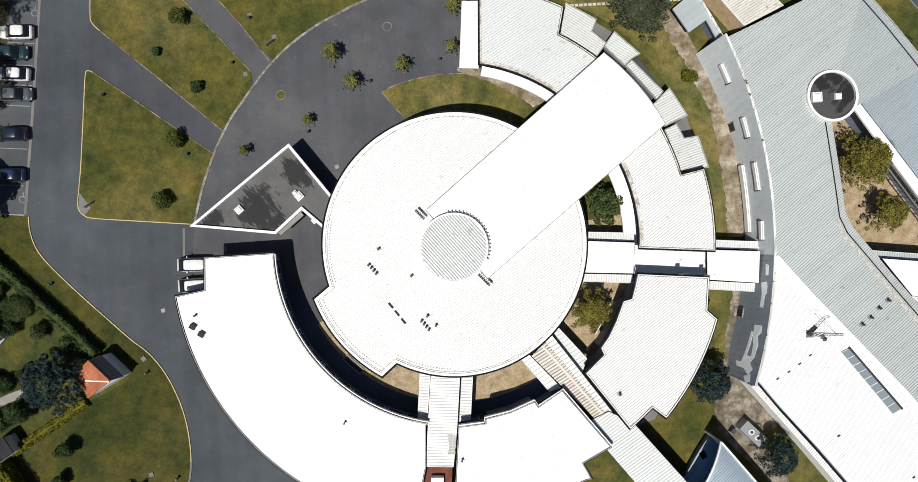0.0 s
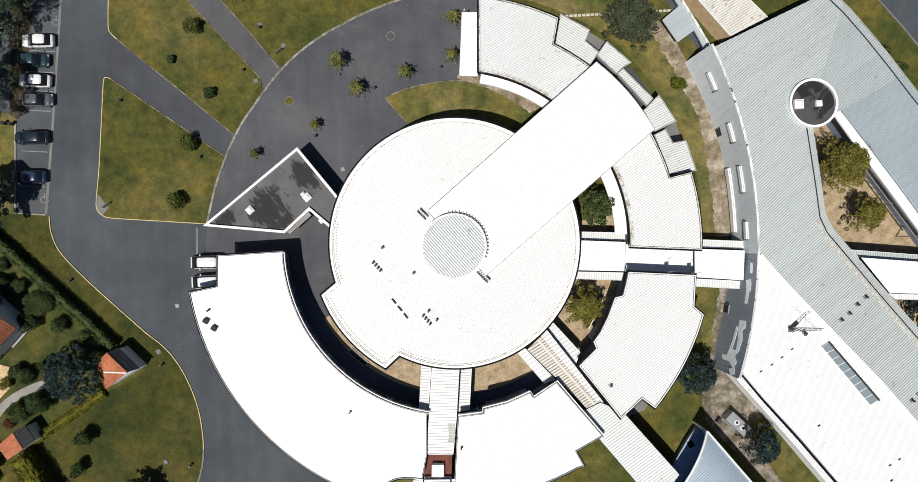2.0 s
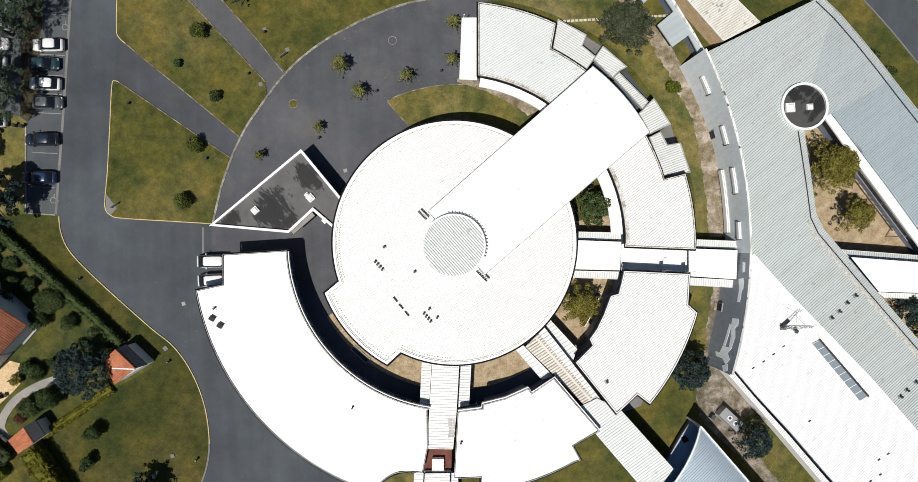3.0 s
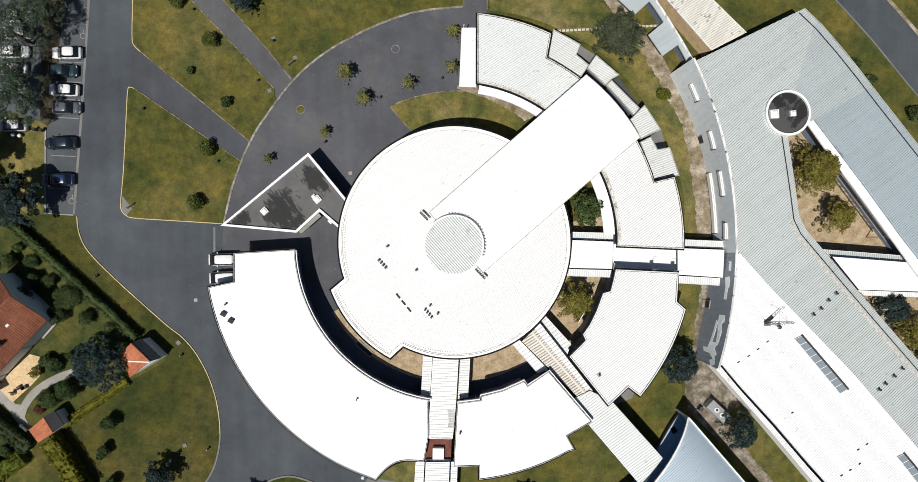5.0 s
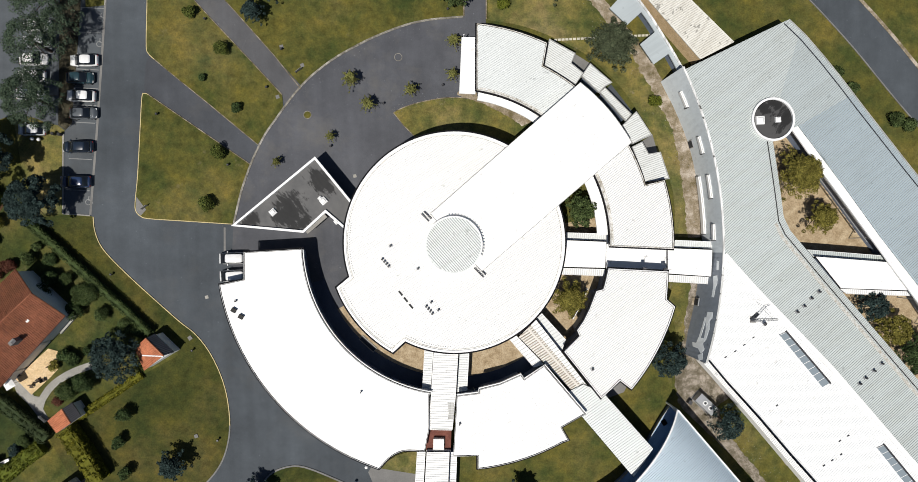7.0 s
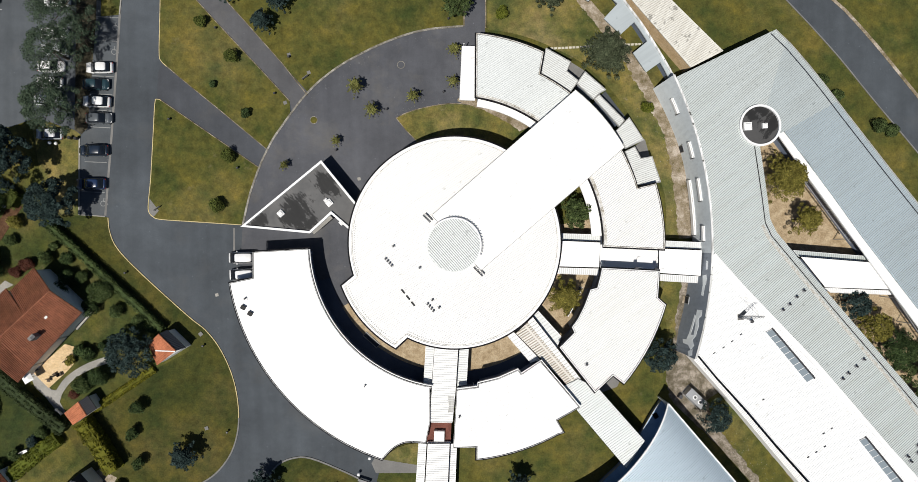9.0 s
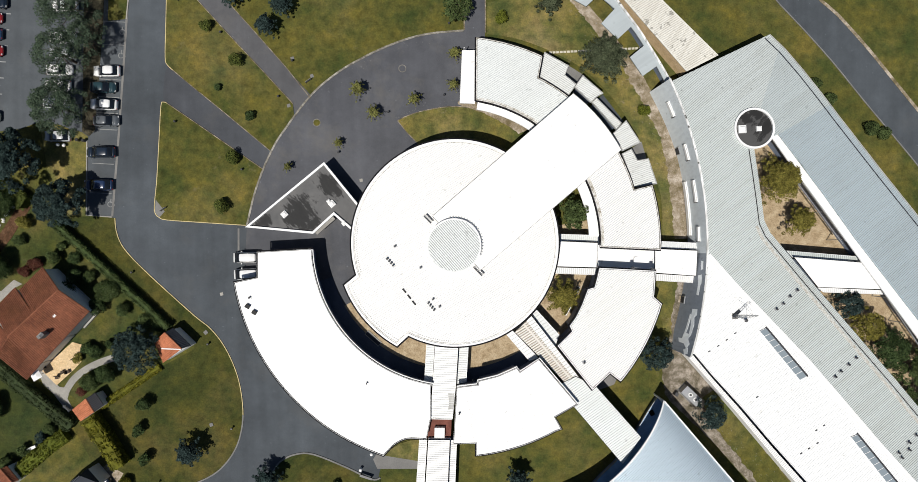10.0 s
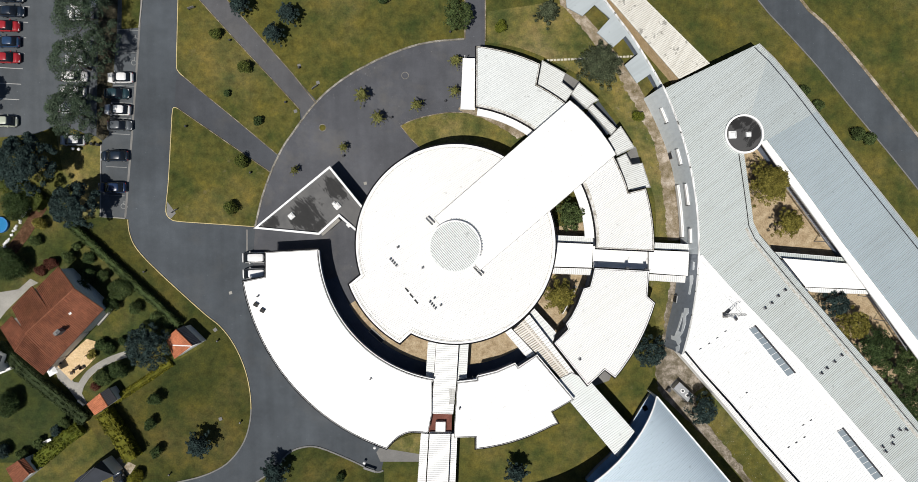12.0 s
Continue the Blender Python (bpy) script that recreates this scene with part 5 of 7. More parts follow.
def ledge(name, label, category, a0, a1, z, deep, thick, group=""):
    """A white box standing out from the curved wall between two bearings."""
    t = thing(name, label, category, group=group)
    line = np.linspace(a0, a1, 7)
    bm = band(fresh(), [on_wall(a, z, deep)[:2] for a in line], [on_wall(a, z, -0.1)[:2] for a in line], z - thick, z)
    part("box", bm, WHITE_WALL, t)
    part("front_trim", ribbon(fresh(), [on_wall(a, z, deep * 0.5)[:2] for a in line], 0.05, z - 0.02, z + 0.035), GREY_TRIM, t)
    part("end_cap", band(fresh(), [on_wall(a, z, deep)[:2] for a in (a1, a1 - 0.12)], [on_wall(a, z, -0.1)[:2] for a in (a1, a1 - 0.12)], z - thick - 0.3, z - 0.05), DARK_METAL, t)
    if category == "window hood":
        part("pane", band(fresh(), [on_wall(a, z - 0.6, 0.04)[:2] for a in line], [on_wall(a, z - 0.6, -0.1)[:2] for a in line], z - thick - 0.7, z - thick), GLASS, t)


for a0, a1, z in ((22.9, 20.4, 3.7), (15.8, 13.3, 3.95), (10.1, 6.7, 4.1), (2.9, 0.65, 4.1)):
    ledge("window_hood", "white box hood over a window in the curved wall", "window hood", a0, a1, z, 0.36, 0.6, "window hoods")
ledge("wall_bench", "long white ledge at the foot of the curved wall", "ledge", 10.2, 1.6, 1.4, 0.4, 0.9)
for a in (15.2, -8.7):
    p = on_wall(a, 0.0, 0.0)
    t = thing("wall_door", "low dark doorway at the foot of the curved wall", "door", (p[0], p[1], 0.0), a, "low doorways")
    part("frame", box(fresh(), 0.16, 1.2, 1.55), METAL, t)
    part("door", box(fresh(), 0.1, 1.0, 1.45, (-0.06, 0, 0.03)), SLATE, t)
    part("step", box(fresh(), 0.35, 1.1, 0.12, (-0.28, 0, 0)), SOIL, t)

# round stair tower
TOWER = (47.32, 17.04)
tower = thing("stair_tower", "round tower with white rim and dark felt deck", "tower", (*TOWER, 0))
part("wall", prism(fresh(), arc((0, 0), 3.0, 0, 354, 6), 0.0, 5.42), WHITE_WALL, tower)
part("deck", prism(fresh(), arc((0, 0), 2.95, 0, 354, 6), 5.42, 5.5), BITUMEN_TOWER, tower)
part("parapet", ribbon(fresh(), arc((0, 0), 3.05, 0, 354, 6), 0.26, 5.0, 5.78, True), WHITE_WALL, tower)
part("coping", ribbon(fresh(), arc((0, 0), 3.05, 0, 354, 6), 0.32, 5.78, 5.84, True), WHITE_TRIM, tower)
rooflight((TOWER[0] - 1.9, TOWER[1] - 0.15), 5.5, 1.25, 3)
rooflight((TOWER[0] + 0.75, TOWER[1] - 0.05), 5.5, 0.8, 3)

# courtyard canopy, bridge and truss
awning("courtyard_canopy", "straight bright white canopy beside the courtyard", [(50.69, 15.89), (52.25, 16.49), (58.49, 8.73), (64.34, 1.25), (70.20, -6.23), (76.84, -14.77), (88.77, -30.05), (85.82, -31.30), (76.84, -19.49), (68.25, -7.98), (60.44, 2.57), (54.59, 10.43)], 4.6, ROOF_BRIGHT)
walkway("covered bridge with a bright white roof over the courtyard", [(54.65, -3.16), (67.89, -4.14), (69.65, -8.21), (58.47, -7.88)], 4.0, ROOF_BRIGHT, None, 87, [([(53.86, -2.11), (66.99, -3.09), (68.18, -4.06), (54.85, -3.18)], ROOF_GREY), ([(58.89, -8.02), (70.16, -8.45), (70.55, -9.13), (59.88, -8.80)], ROOF_BRIGHT)])
for a, b in (((55.35, 9.0), (62.7, -0.8)), ((69.65, -9.1), (75.75, -18.1))):
    a, b = Vector(a), Vector(b)
    d = (b - a).normalized()
    n = Vector((-d.y, d.x)) * 0.32
    t = thing("truss", "dark metal lattice truss along the canopy", "truss", group="courtyard trusses")
    for s in (-1, 1):
        part("chord", ribbon(fresh(), [tuple(a + n * s), tuple(b + n * s)], 0.12, 3.9, 4.05), METAL, t)
    k = int((b - a).length / 0.9)
    for i in range(k):
        p, q = a.lerp(b, i / k) - n, a.lerp(b, (i + 0.5) / k) + n
        part("strut", ribbon(fresh(), [tuple(p), tuple(q)], 0.09, 3.92, 4.02), DARK_METAL, t)
    for i in (0.05, 0.5, 0.95):
        p = a.lerp(b, i)
        part("post", tube(fresh(), (p.x, p.y, 0), (p.x, p.y, 3.9), 0.07, 0.07), METAL, t)


def strip_skylight(quad, n, z):
    """A ribbon of glass panes in a pale frame."""
    a, b, c, d = [Vector(p) for p in quad]
    t = thing("strip_skylight", "strip skylight with glass panes in pale frame", "skylight", group="strip skylights")
    part("upstand", prism(fresh(), quad, z - 0.1, z + 0.2), WHITE_TRIM, t)
    # dark strip added for the shade along the upstand's north-east side
    part("side_shade_strip", ribbon(fresh(), [tuple(b.lerp(c, -0.01)), tuple(b.lerp(c, 1.01))], 0.26, z - 0.05, z + 0.24), DARK_METAL, t)
    for i in range(n):
        f0, f1 = (i + 0.03) / n, (i + 0.97) / n
        pts = [a.lerp(d, f0), a.lerp(d, f1), b.lerp(c, f1), b.lerp(c, f0)]
        mid = sum(pts, Vector((0, 0))) / 4
        part("pane", prism(fresh(), [tuple(mid.lerp(p, 0.97)) for p in pts], z + 0.18, z + 0.225), SKY_GLASS, t)


strip_skylight([(48.34, -14.71), (49.40, -14.23), (55.86, -21.72), (54.71, -22.39)], 9, 5.2)
strip_skylight([(62.81, -31.31), (63.87, -30.84), (70.25, -38.53), (69.09, -39.20)], 9, 5.2)

for p in [(40.48, -18.07), (41.91, -17.21), (43.25, -16.26), (44.60, -15.20), (57.41, -30.37), (58.66, -29.61), (55.01, -33.98), (56.26, -33.22), (57.60, -32.36), (48.07, -25.17), (35.80, 38.90)][:-1]:
    t = thing("roof_cowl", "small hooded vent on the bright roof", "roof vent", (*p, 5.2), 35, "hooded vents")
    part("hood", box(fresh(), 0.42, 0.28, 0.22, taper=0.8), WHITE_TRIM, t)
    part("mouth", box(fresh(), 0.36, 0.05, 0.14, (0, 0.16, 0.02)), DARK_METAL, t)
for p in [(50.88, -11.26), (51.94, -10.40), (53.00, -9.25), (54.15, -8.29), (60.14, -21.78), (61.01, -20.93), (62.26, -19.87), (63.42, -18.82), (70.18, -33.65), (70.66, -34.41), (71.82, -32.03), (72.99, -30.89), (74.05, -30.89), (71.82, -33.17)]:
    vent(p, 5.4, 33, 1, 0.36)

# aerial mast on the white roof
mast = thing("aerial_mast", "tall galvanised lattice aerial mast with a dish", "mast", (44.51, -12.43, 5.2))
top = Vector((1.2, 0.6, 4.6))
feet = [Vector((0.32 * math.cos(a), 0.32 * math.sin(a), 0.0)) for a in (0.3, 2.4, 4.5)]
heads = [top + f * 0.5 for f in feet]
for k in range(3):
    part("leg", tube(fresh(), feet[k], heads[k], 0.045, 0.035, 6), METAL, mast)
    for i in range(7):
        part("lattice_bar", tube(fresh(), feet[k].lerp(heads[k], i / 7), feet[(k + 1) % 3].lerp(heads[(k + 1) % 3], (i + 1) / 7), 0.025, 0.025, 4), METAL, mast)
part("base_plate", box(fresh(), 0.9, 0.9, 0.08), CONCRETE_GREY, mast)
for x, y in ((2.6, 0.9), (0.5, 2.6), (1.75, -0.6)):
    part("stay", tube(fresh(), top * 0.8, (x, y, 0.0), 0.02, 0.02, 5), METAL, mast)
part("panel", box(fresh(), 0.4, 1.5, 0.35, (0.15, 0.45, 0.15), -48, 0.8), SLATE, mast)
part("dish_arm", tube(fresh(), (0.0, 0.0, 0.5), (1.45, -0.5, 0.55), 0.05, 0.05), METAL, mast)
part("dish", tube(fresh(), (1.45, -0.55, 0.55), (1.6, -0.65, 0.75), 0.32, 0.22, 12), DARK_METAL, mast)

# old corrugated roof to the north
old = building("old_shed", "long shed with an aged corrugated fibre roof", [(37.62, 26.57), (42.83, 29.28), (31.87, 39.92), (22.81, 48.90), (16.94, 48.80), (26.78, 38.86)], 3.2, ROOF_OLD, ROOF_OLD_SEAM, 32.0, 0.32, wall=SAND, rim=None, gutter=0, seam_w=0.13, wall_in=0.06, thick=0.15)

# ---- round-fronted hall to the south-east ----
RC, FRONT_R = (6.24, -15.65), 29.07
apex = (33.5, -25.8)
edge_way = Vector((44.69, -38.72)) - Vector(apex)
edge_way.normalize()
a_apex = bearing(apex, RC)


def round_roof():
    t = thing("assembly_hall", "hall with a curved blue-grey ribbed metal roof", "building")
    rows, n, k = [], 40, 14
    edge_n = Vector((-edge_way.y, edge_way.x))

    def z_at(x, y):
        far = abs((Vector((x, y)) - Vector(apex)).dot(edge_n))
        return 4.8 + 1.0 * (1 - math.exp(-far / 2.2))
    bm = fresh()
    for i in range(n + 1):
        a = radians(a_apex - (a_apex + 80) * i / n)
        ray = Vector((math.cos(a), math.sin(a)))
        den = ray.x * -edge_way.y + ray.y * edge_way.x
        rel = Vector(apex) - Vector(RC)
        reach = (rel.x * -edge_way.y + rel.y * edge_way.x) / den if abs(den) > 1e-4 else 99
        reach = min(reach if reach > 0 else 99, 52)
        row = []
        for j in range(k + 1):
            r = FRONT_R + (max(reach, FRONT_R + 0.06) - FRONT_R) * j / k
            x, y = RC[0] + r * ray.x, RC[1] + r * ray.y
            row.append(bm.verts.new((x, y, z_at(x, y))))
        rows.append(row)
    for i in range(n):
        for j in range(k):
            bm.faces.new((rows[i][j], rows[i][j + 1], rows[i + 1][j + 1], rows[i + 1][j]))
    front = [tuple(r[0].co) for r in rows]
    outline = [tuple(r[0].co.xy) for r in rows] + [tuple(r[-1].co.xy) for r in reversed(rows)]
    # the wall stands back under the front edge, set to fit the camera's view
    foot = []
    for row in rows:
        ray = row[0].co.xy - Vector(RC)
        reach = (row[-1].co.xy - Vector(RC)).length
        foot.append(tuple(Vector(RC) + ray.normalized() * min(FRONT_R + 2.2, reach - 0.05)))
    bmesh.ops.recalc_face_normals(bm, faces=bm.faces)
    part("roof", bm, ROOF_BLUE, t)
    part("wall", prism(fresh(), foot + outline[len(rows):], 0.0, 3.7), WHITE_WALL, t)
    s = fresh()
    for i in range(115):
        v = 0.3 + i * 0.3
        start = Vector(apex) + edge_way * v
        pts = []
        for j in range(40):
            p = start - edge_n * (j * 0.9) if (Vector(RC) - Vector(apex)).dot(-edge_n) > 0 else start + edge_n * (j * 0.9)
            if (p - Vector(RC)).length < FRONT_R + 0.15 or p.y < -75:
                break
            pts.append(p)
        if len(pts) > 1:
            for p, q in zip(pts, pts[1:]):
                tube(s, (p.x, p.y, z_at(p.x, p.y)), (q.x, q.y, z_at(q.x, q.y)), 0.045, 0.045, 4)
    part("roof_seams", s, ROOF_BLUE_SEAM, t)["kind"] = "stuff"
    glass, rim = fresh(), fresh()
    for a, b in zip(foot, foot[1:]):
        out = [Vector(RC) + (Vector(v) - Vector(RC)) * 0.999 for v in (a, b)]
        glass.faces.new([glass.verts.new((v.x, v.y, z)) for v, z in ((out[0], 0), (out[1], 0), (out[1], z_at(*out[1]) - 0.1), (out[0], z_at(*out[0]) - 0.1))])
    for p, q in zip(front, front[1:]):
        tube(rim, p, q, 0.16, 0.16, 5)
    part("glass_front", glass, PORCH_GLASS, t, "curved glazed front with sky blue in its colour")
    part("front_rim", rim, WHITE_TRIM, t)
    e = [Vector(apex) + edge_way * v for v in (0, 10, 20, 34)]
    part("side_coping", ribbon(fresh(), [tuple(p) for p in e], 0.2, 0.0, 5.0), WHITE_TRIM, t)
    # porch outline and height are shaped to fit the camera's view
    outer = smooth([(33.74, -26.1), (32.41, -27.99), (30.82, -30.65), (29.13, -33.49), (27.07, -36.37), (24.69, -38.63), (23.32, -40.1), (22.73, -40.72)], 3)
    porch = outer + arc(RC, FRONT_R + 2.1, -56.0, a_apex - 2.5, 3)
    part("porch_roof", prism(fresh(), porch, 1.0, 1.2), PORCH_SHEET, t, "flat porch roof under the eaves, coloured shade-blue")
    part("porch_edge", ribbon(fresh(), outer, 0.1, 0.95, 1.26), METAL, t)
    part("porch_wall", prism(fresh(), inset(porch, 0.15), 0.0, 1.0), WALL_DARK, t)
    part("porch_hatch", box(fresh(), 0.75, 0.85, 0.12, (32.77, -28.65, 1.2), 30), DARK_TRIM, t)


round_roof()

# air handling unit
unit_at = (39.25, -25.89)
unit = thing("chiller_unit", "grey metal chiller cabinet with two fans", "chiller", (*unit_at, 0), -43)
part("cabinet", box(fresh(), 3.4, 1.5, 1.5), METAL, unit)
part("plinth", box(fresh(), 3.7, 1.8, 0.12), CONCRETE_GREY, unit)
for x in (-0.35, 0.75):
    f = part("fan", tube(fresh(), (x, 0, 1.5), (x, 0, 1.62), 0.36, 0.36, 14), WHITE_TRIM, unit)
    part("fan_hub", tube(fresh(), (x, 0, 1.6), (x, 0, 1.68), 0.22, 0.2, 10), DARK_METAL, f)
part("pump", box(fresh(), 0.7, 0.7, 0.8, (-1.7, -1.4, 0), 10, 0.8), DARK_METAL, unit)


# ---- houses ----
def slope(t, name, quad, z_low, z_high, tile, thick=0.14, pitch=0.27):
    """One roof slope: quad runs ridge start, ridge end, eave end, eave start."""
    bm = fresh()
    p = [Vector((*q, z)) for q, z in zip(quad, (z_high, z_high, z_low, z_low))]
    top = [bm.verts.new(v) for v in p]
    low = [bm.verts.new(v - Vector((0, 0, thick))) for v in p]
    bm.faces.new(top)
    bm.faces.new(low[::-1])
    for i in range(4):
        j = (i + 1) % 4
        bm.faces.new((low[i], low[j], top[j], top[i]))
    bmesh.ops.recalc_face_normals(bm, faces=bm.faces)
    ob = part(name, bm, tile, t)
    rows = fresh()
    k = max(2, int((p[1] - p[0]).length / pitch))
    courses = max(2, int((p[3] - p[0]).length / 0.8))
    up = (p[1] - p[0]).cross(p[3] - p[0]).normalized()
    if up.z < 0:
        up = -up
    for i in range(k):
        for c in range(courses):
            f, g0, g1 = (i + 0.5) / k, c / courses, (c + 1.02) / courses
            a = p[0].lerp(p[1], f).lerp(p[3].lerp(p[2], f), g0) + up * 0.015
            b = p[0].lerp(p[1], f).lerp(p[3].lerp(p[2], f), min(g1, 1.0)) + up * 0.045
            w = (p[1] - p[0]).normalized() * pitch * 0.3
            vs = [rows.verts.new(q) for q in (a - w, a + up * 0.055, a + w, b - w, b + up * 0.055, b + w)]
            rows.faces.new((vs[0], vs[1], vs[4], vs[3]))
            rows.faces.new((vs[1], vs[2], vs[5], vs[4]))
            rows.faces.new((vs[3], vs[4], vs[5]))
    bmesh.ops.recalc_face_normals(rows, faces=rows.faces)
    part("tiling", rows, tile, ob)["kind"] = "stuff"
    return ob


def gable_house(name, label, blocks, tile, category="house", back=None):
    """blocks: ridge start, ridge end, the eave corners on one side, those on the other, eave and ridge heights."""
    t = thing(name, label, category)
    for r0, r1, e0, e1, f0, f1, ze, zr in blocks:
        slope(t, "roof_slope", (r0, r1, e1, e0), ze, zr, tile)
        slope(t, "roof_slope", (r0, r1, f1, f0), ze, zr, back or tile)
        part("ridge_cap", tube(fresh(), (*r0, zr), (*r1, zr), 0.14, 0.14, 6), tile, t)
        corners = [e0, e1, f1, f0]
        bm = fresh()
        c = Vector((0, 0))
        for q in corners:
            c += Vector(q) / 4
        foot = [c + (Vector(q) - c) * 0.93 for q in corners]
        prism(bm, [tuple(q) for q in foot], 0.0, ze - 0.1)
        part("wall", bm, WHITE_WALL, t)
        for r, e, f in ((r0, e0, f0), (r1, e1, f1)):
            g = fresh()
            k = [c + (Vector(q) - c) * 0.93 for q in (e, f)]
            rr = c + (Vector(r) - c) * 0.93
            g.faces.new([g.verts.new((k[0].x, k[0].y, ze - 0.1)), g.verts.new((k[1].x, k[1].y, ze - 0.1)), g.verts.new((rr.x, rr.y, zr - 0.2))])
            part("gable", g, WHITE_WALL, t)
    return t


r_a, r_n, r_c, r_e = [(-59.71, -8.66), (-63.5, -12.30), (-67.27, -15.85), (-69.05, -18.71)]
se_0, se_1 = [(-56.56, -12.19), (-66.26, -22.94)]
eave = lambda f: tuple(Vector(se_0).lerp(Vector(se_1), f))
house = gable_house("house", "white house under a stepped terracotta tile roof", [
    (r_a, r_n, eave(0), eave(0.413), (-63.89, -5.30), (-67.45, -8.92), 3.6, 6.2),
    (r_n, r_c, eave(0.413), eave(0.8), (-68.10, -8.50), (-71.33, -12.06), 3.6, 6.2),
    (r_c, r_e, eave(0.8), eave(1.0), (-71.42, -13.42), (-73.26, -15.33), 3.4, 5.9),
], TERRACOTTA)
part("chimney", box(fresh(), 1.0, 0.6, 1.5, (*(-62.52, -15.65), 4.6), 45), CONCRETE_GREY, house)
part("chimney_cap", box(fresh(), 0.7, 0.45, 0.25, (*(-62.07, -15.55), 6.1), 45), DARK_METAL, house)
part("roof_light", box(fresh(), 0.45, 0.35, 0.14, (*(-60.94, -12.72), 5.1), 45), WHITE_TRIM, house)
part("aerial", tube(fresh(), (*(-63.25, -16.12), 5.0), (*(-62.24, -15.78), 6.6), 0.04, 0.03), METAL, house)

# back slope takes dark slate, its shade put into the colour
orange_shed = gable_house("garden_shed", "small shed with an orange clay tile roof", [((-44.92, -15.46), (-42.25, -18.02), (-46.98, -17.05), (-45.50, -20.40), (-44.04, -14.92), (-41.14, -17.69), 2.6, 3.6)], TERRACOTTA_PALE, "shed", SLATE)
part("pale_ridge_tiles", tube(fresh(), (-45.61, -18.07, 2.98), (-42.27, -18.09, 3.56), 0.12, 0.12, 6), WHITE_TRIM, orange_shed, "row of pale mortar-bedded tiles")
# here too the shaded back slope gets a dark colour
gable_house("garden_shed", "small shed with a salmon tile roof, one slope shade-dark", [((-57.38, -25.99), (-56.03, -28.09), (-59.85, -27.90), (-58.49, -29.71), (-56.27, -25.20), (-54.91, -27.21), 2.3, 3.0)], TERRACOTTA_PALE, "shed", DARK_METAL)
gable_house("house", "neighbouring house with a dark slate roof", [((-56.89, -37.25), (-62.60, -42.80), (-56.72, -36.79), (-54.62, -39.16), (-60.25, -39.44), (-66.26, -45.57), 3.4, 5.0)], SLATE)
gable_house("garden_shed", "old shed with a brown tile roof", [((-70.41, -36.94), (-68.50, -39.12), (-69.89, -36.68), (-67.97, -38.96), (-72.70, -38.39), (-70.96, -41.44), 2.4, 3.0)], TERRACOTTA, "shed")
gable_house("house", "neighbouring house with a dark slate roof", [((-74.79, -18.85), (-76.54, -24.44), (-72.91, -19.88), (-73.89, -22.91), (-78.86, -16.30), (-81.55, -22.93), 3.4, 5.0)], SLATE)
kerb("garden_wall", [(-56.9, -12.4), (-59.3, -15.2)], 0.3, 0.45, CONCRETE, "low pale stone wall beside the house")
kerb("garden_wall", [(-75.06, -23.17), (-72.96, -22.19)], 0.35, 0.9, WHITE_WALL, "low white garden wall beside a dark roof")

sheet("terrace", [(-66.2, -22.12), (-61.31, -17.55), (-59.84, -17.97), (-59.75, -20.6), (-61.0, -22.0), (-63.74, -24.56)], 0.09, SAND, "sandy beige terrace behind the house", "terrace", deep=0.2)
kerb("garden_path", smooth([(-62.4, -25.8), (-61.91, -24.86), (-60.86, -23.38), (-59.12, -22.0), (-57.0, -20.9), (-54.70, -20.1)], 4), 1.1, 0.06, CONCRETE, "pale winding stone garden path")
sheet("paved_pad", [(-66.74, -22.43), (-65.78, -21.84), (-63.40, -24.78), (-61.55, -25.07), (-62.01, -26.73), (-61.02, -28.50), (-61.98, -28.89), (-64.16, -26.05), (-65.94, -24.39)], 0.05, CONCRETE, "pale worn garden paving", "paving", deep=0.2)
sheet("driveway", [(-81.66, -9.94), (-75.85, -9.81), (-72.76, -9.30), (-70.84, -7.52), (-69.47, -8.20), (-70.82, -8.90), (-74.65, -12.85), (-75.79, -14.33), (-81.57, -15.82)], 0.05, CONCRETE, "pale concrete driveway beside the house", "driveway", deep=0.2)
kerb("planting_bed", [(-78.81, -6.98), (-74.97, -4.01), (-72.12, -0.25), (-69.08, 4.71)], 1.9, 0.07, BARK_BED, "red-brown bark planting bed")
sheet("soil_patch", [(-56.99, -38.29), (-55.55, -37.31), (-52.90, -38.78), (-53.85, -40.45), (-55.99, -40.45)], 0.03, SOIL, "bare tan soil beside the hedge", "soil", deep=0.1)


def boulders():
    first = None
    a, b = Vector((-75.96, -3.23)), Vector((-71.02, 4.69))
    for i in range(26):
        p = a.lerp(b, i / 25) + Vector((random.uniform(-0.25, 0.25), random.uniform(-0.25, 0.25)))
        if first is None:
            bm = fresh()
            bmesh.ops.create_icosphere(bm, subdivisions=1, radius=0.26)
            for v in bm.verts:
                v.co *= random.uniform(0.75, 1.2)
            first = tagged(part("boulder", bm, WHITE_WALL), "pale rounded border stone by the bed", "stone", "row of border stones")
            first.matrix_basis = pose(p.x, p.y, 0.12)
        else:
            copy_thing(first, pose(p.x, p.y, 0.12, random.uniform(0, 40), random.uniform(0, 40), random.uniform(0, 360)))


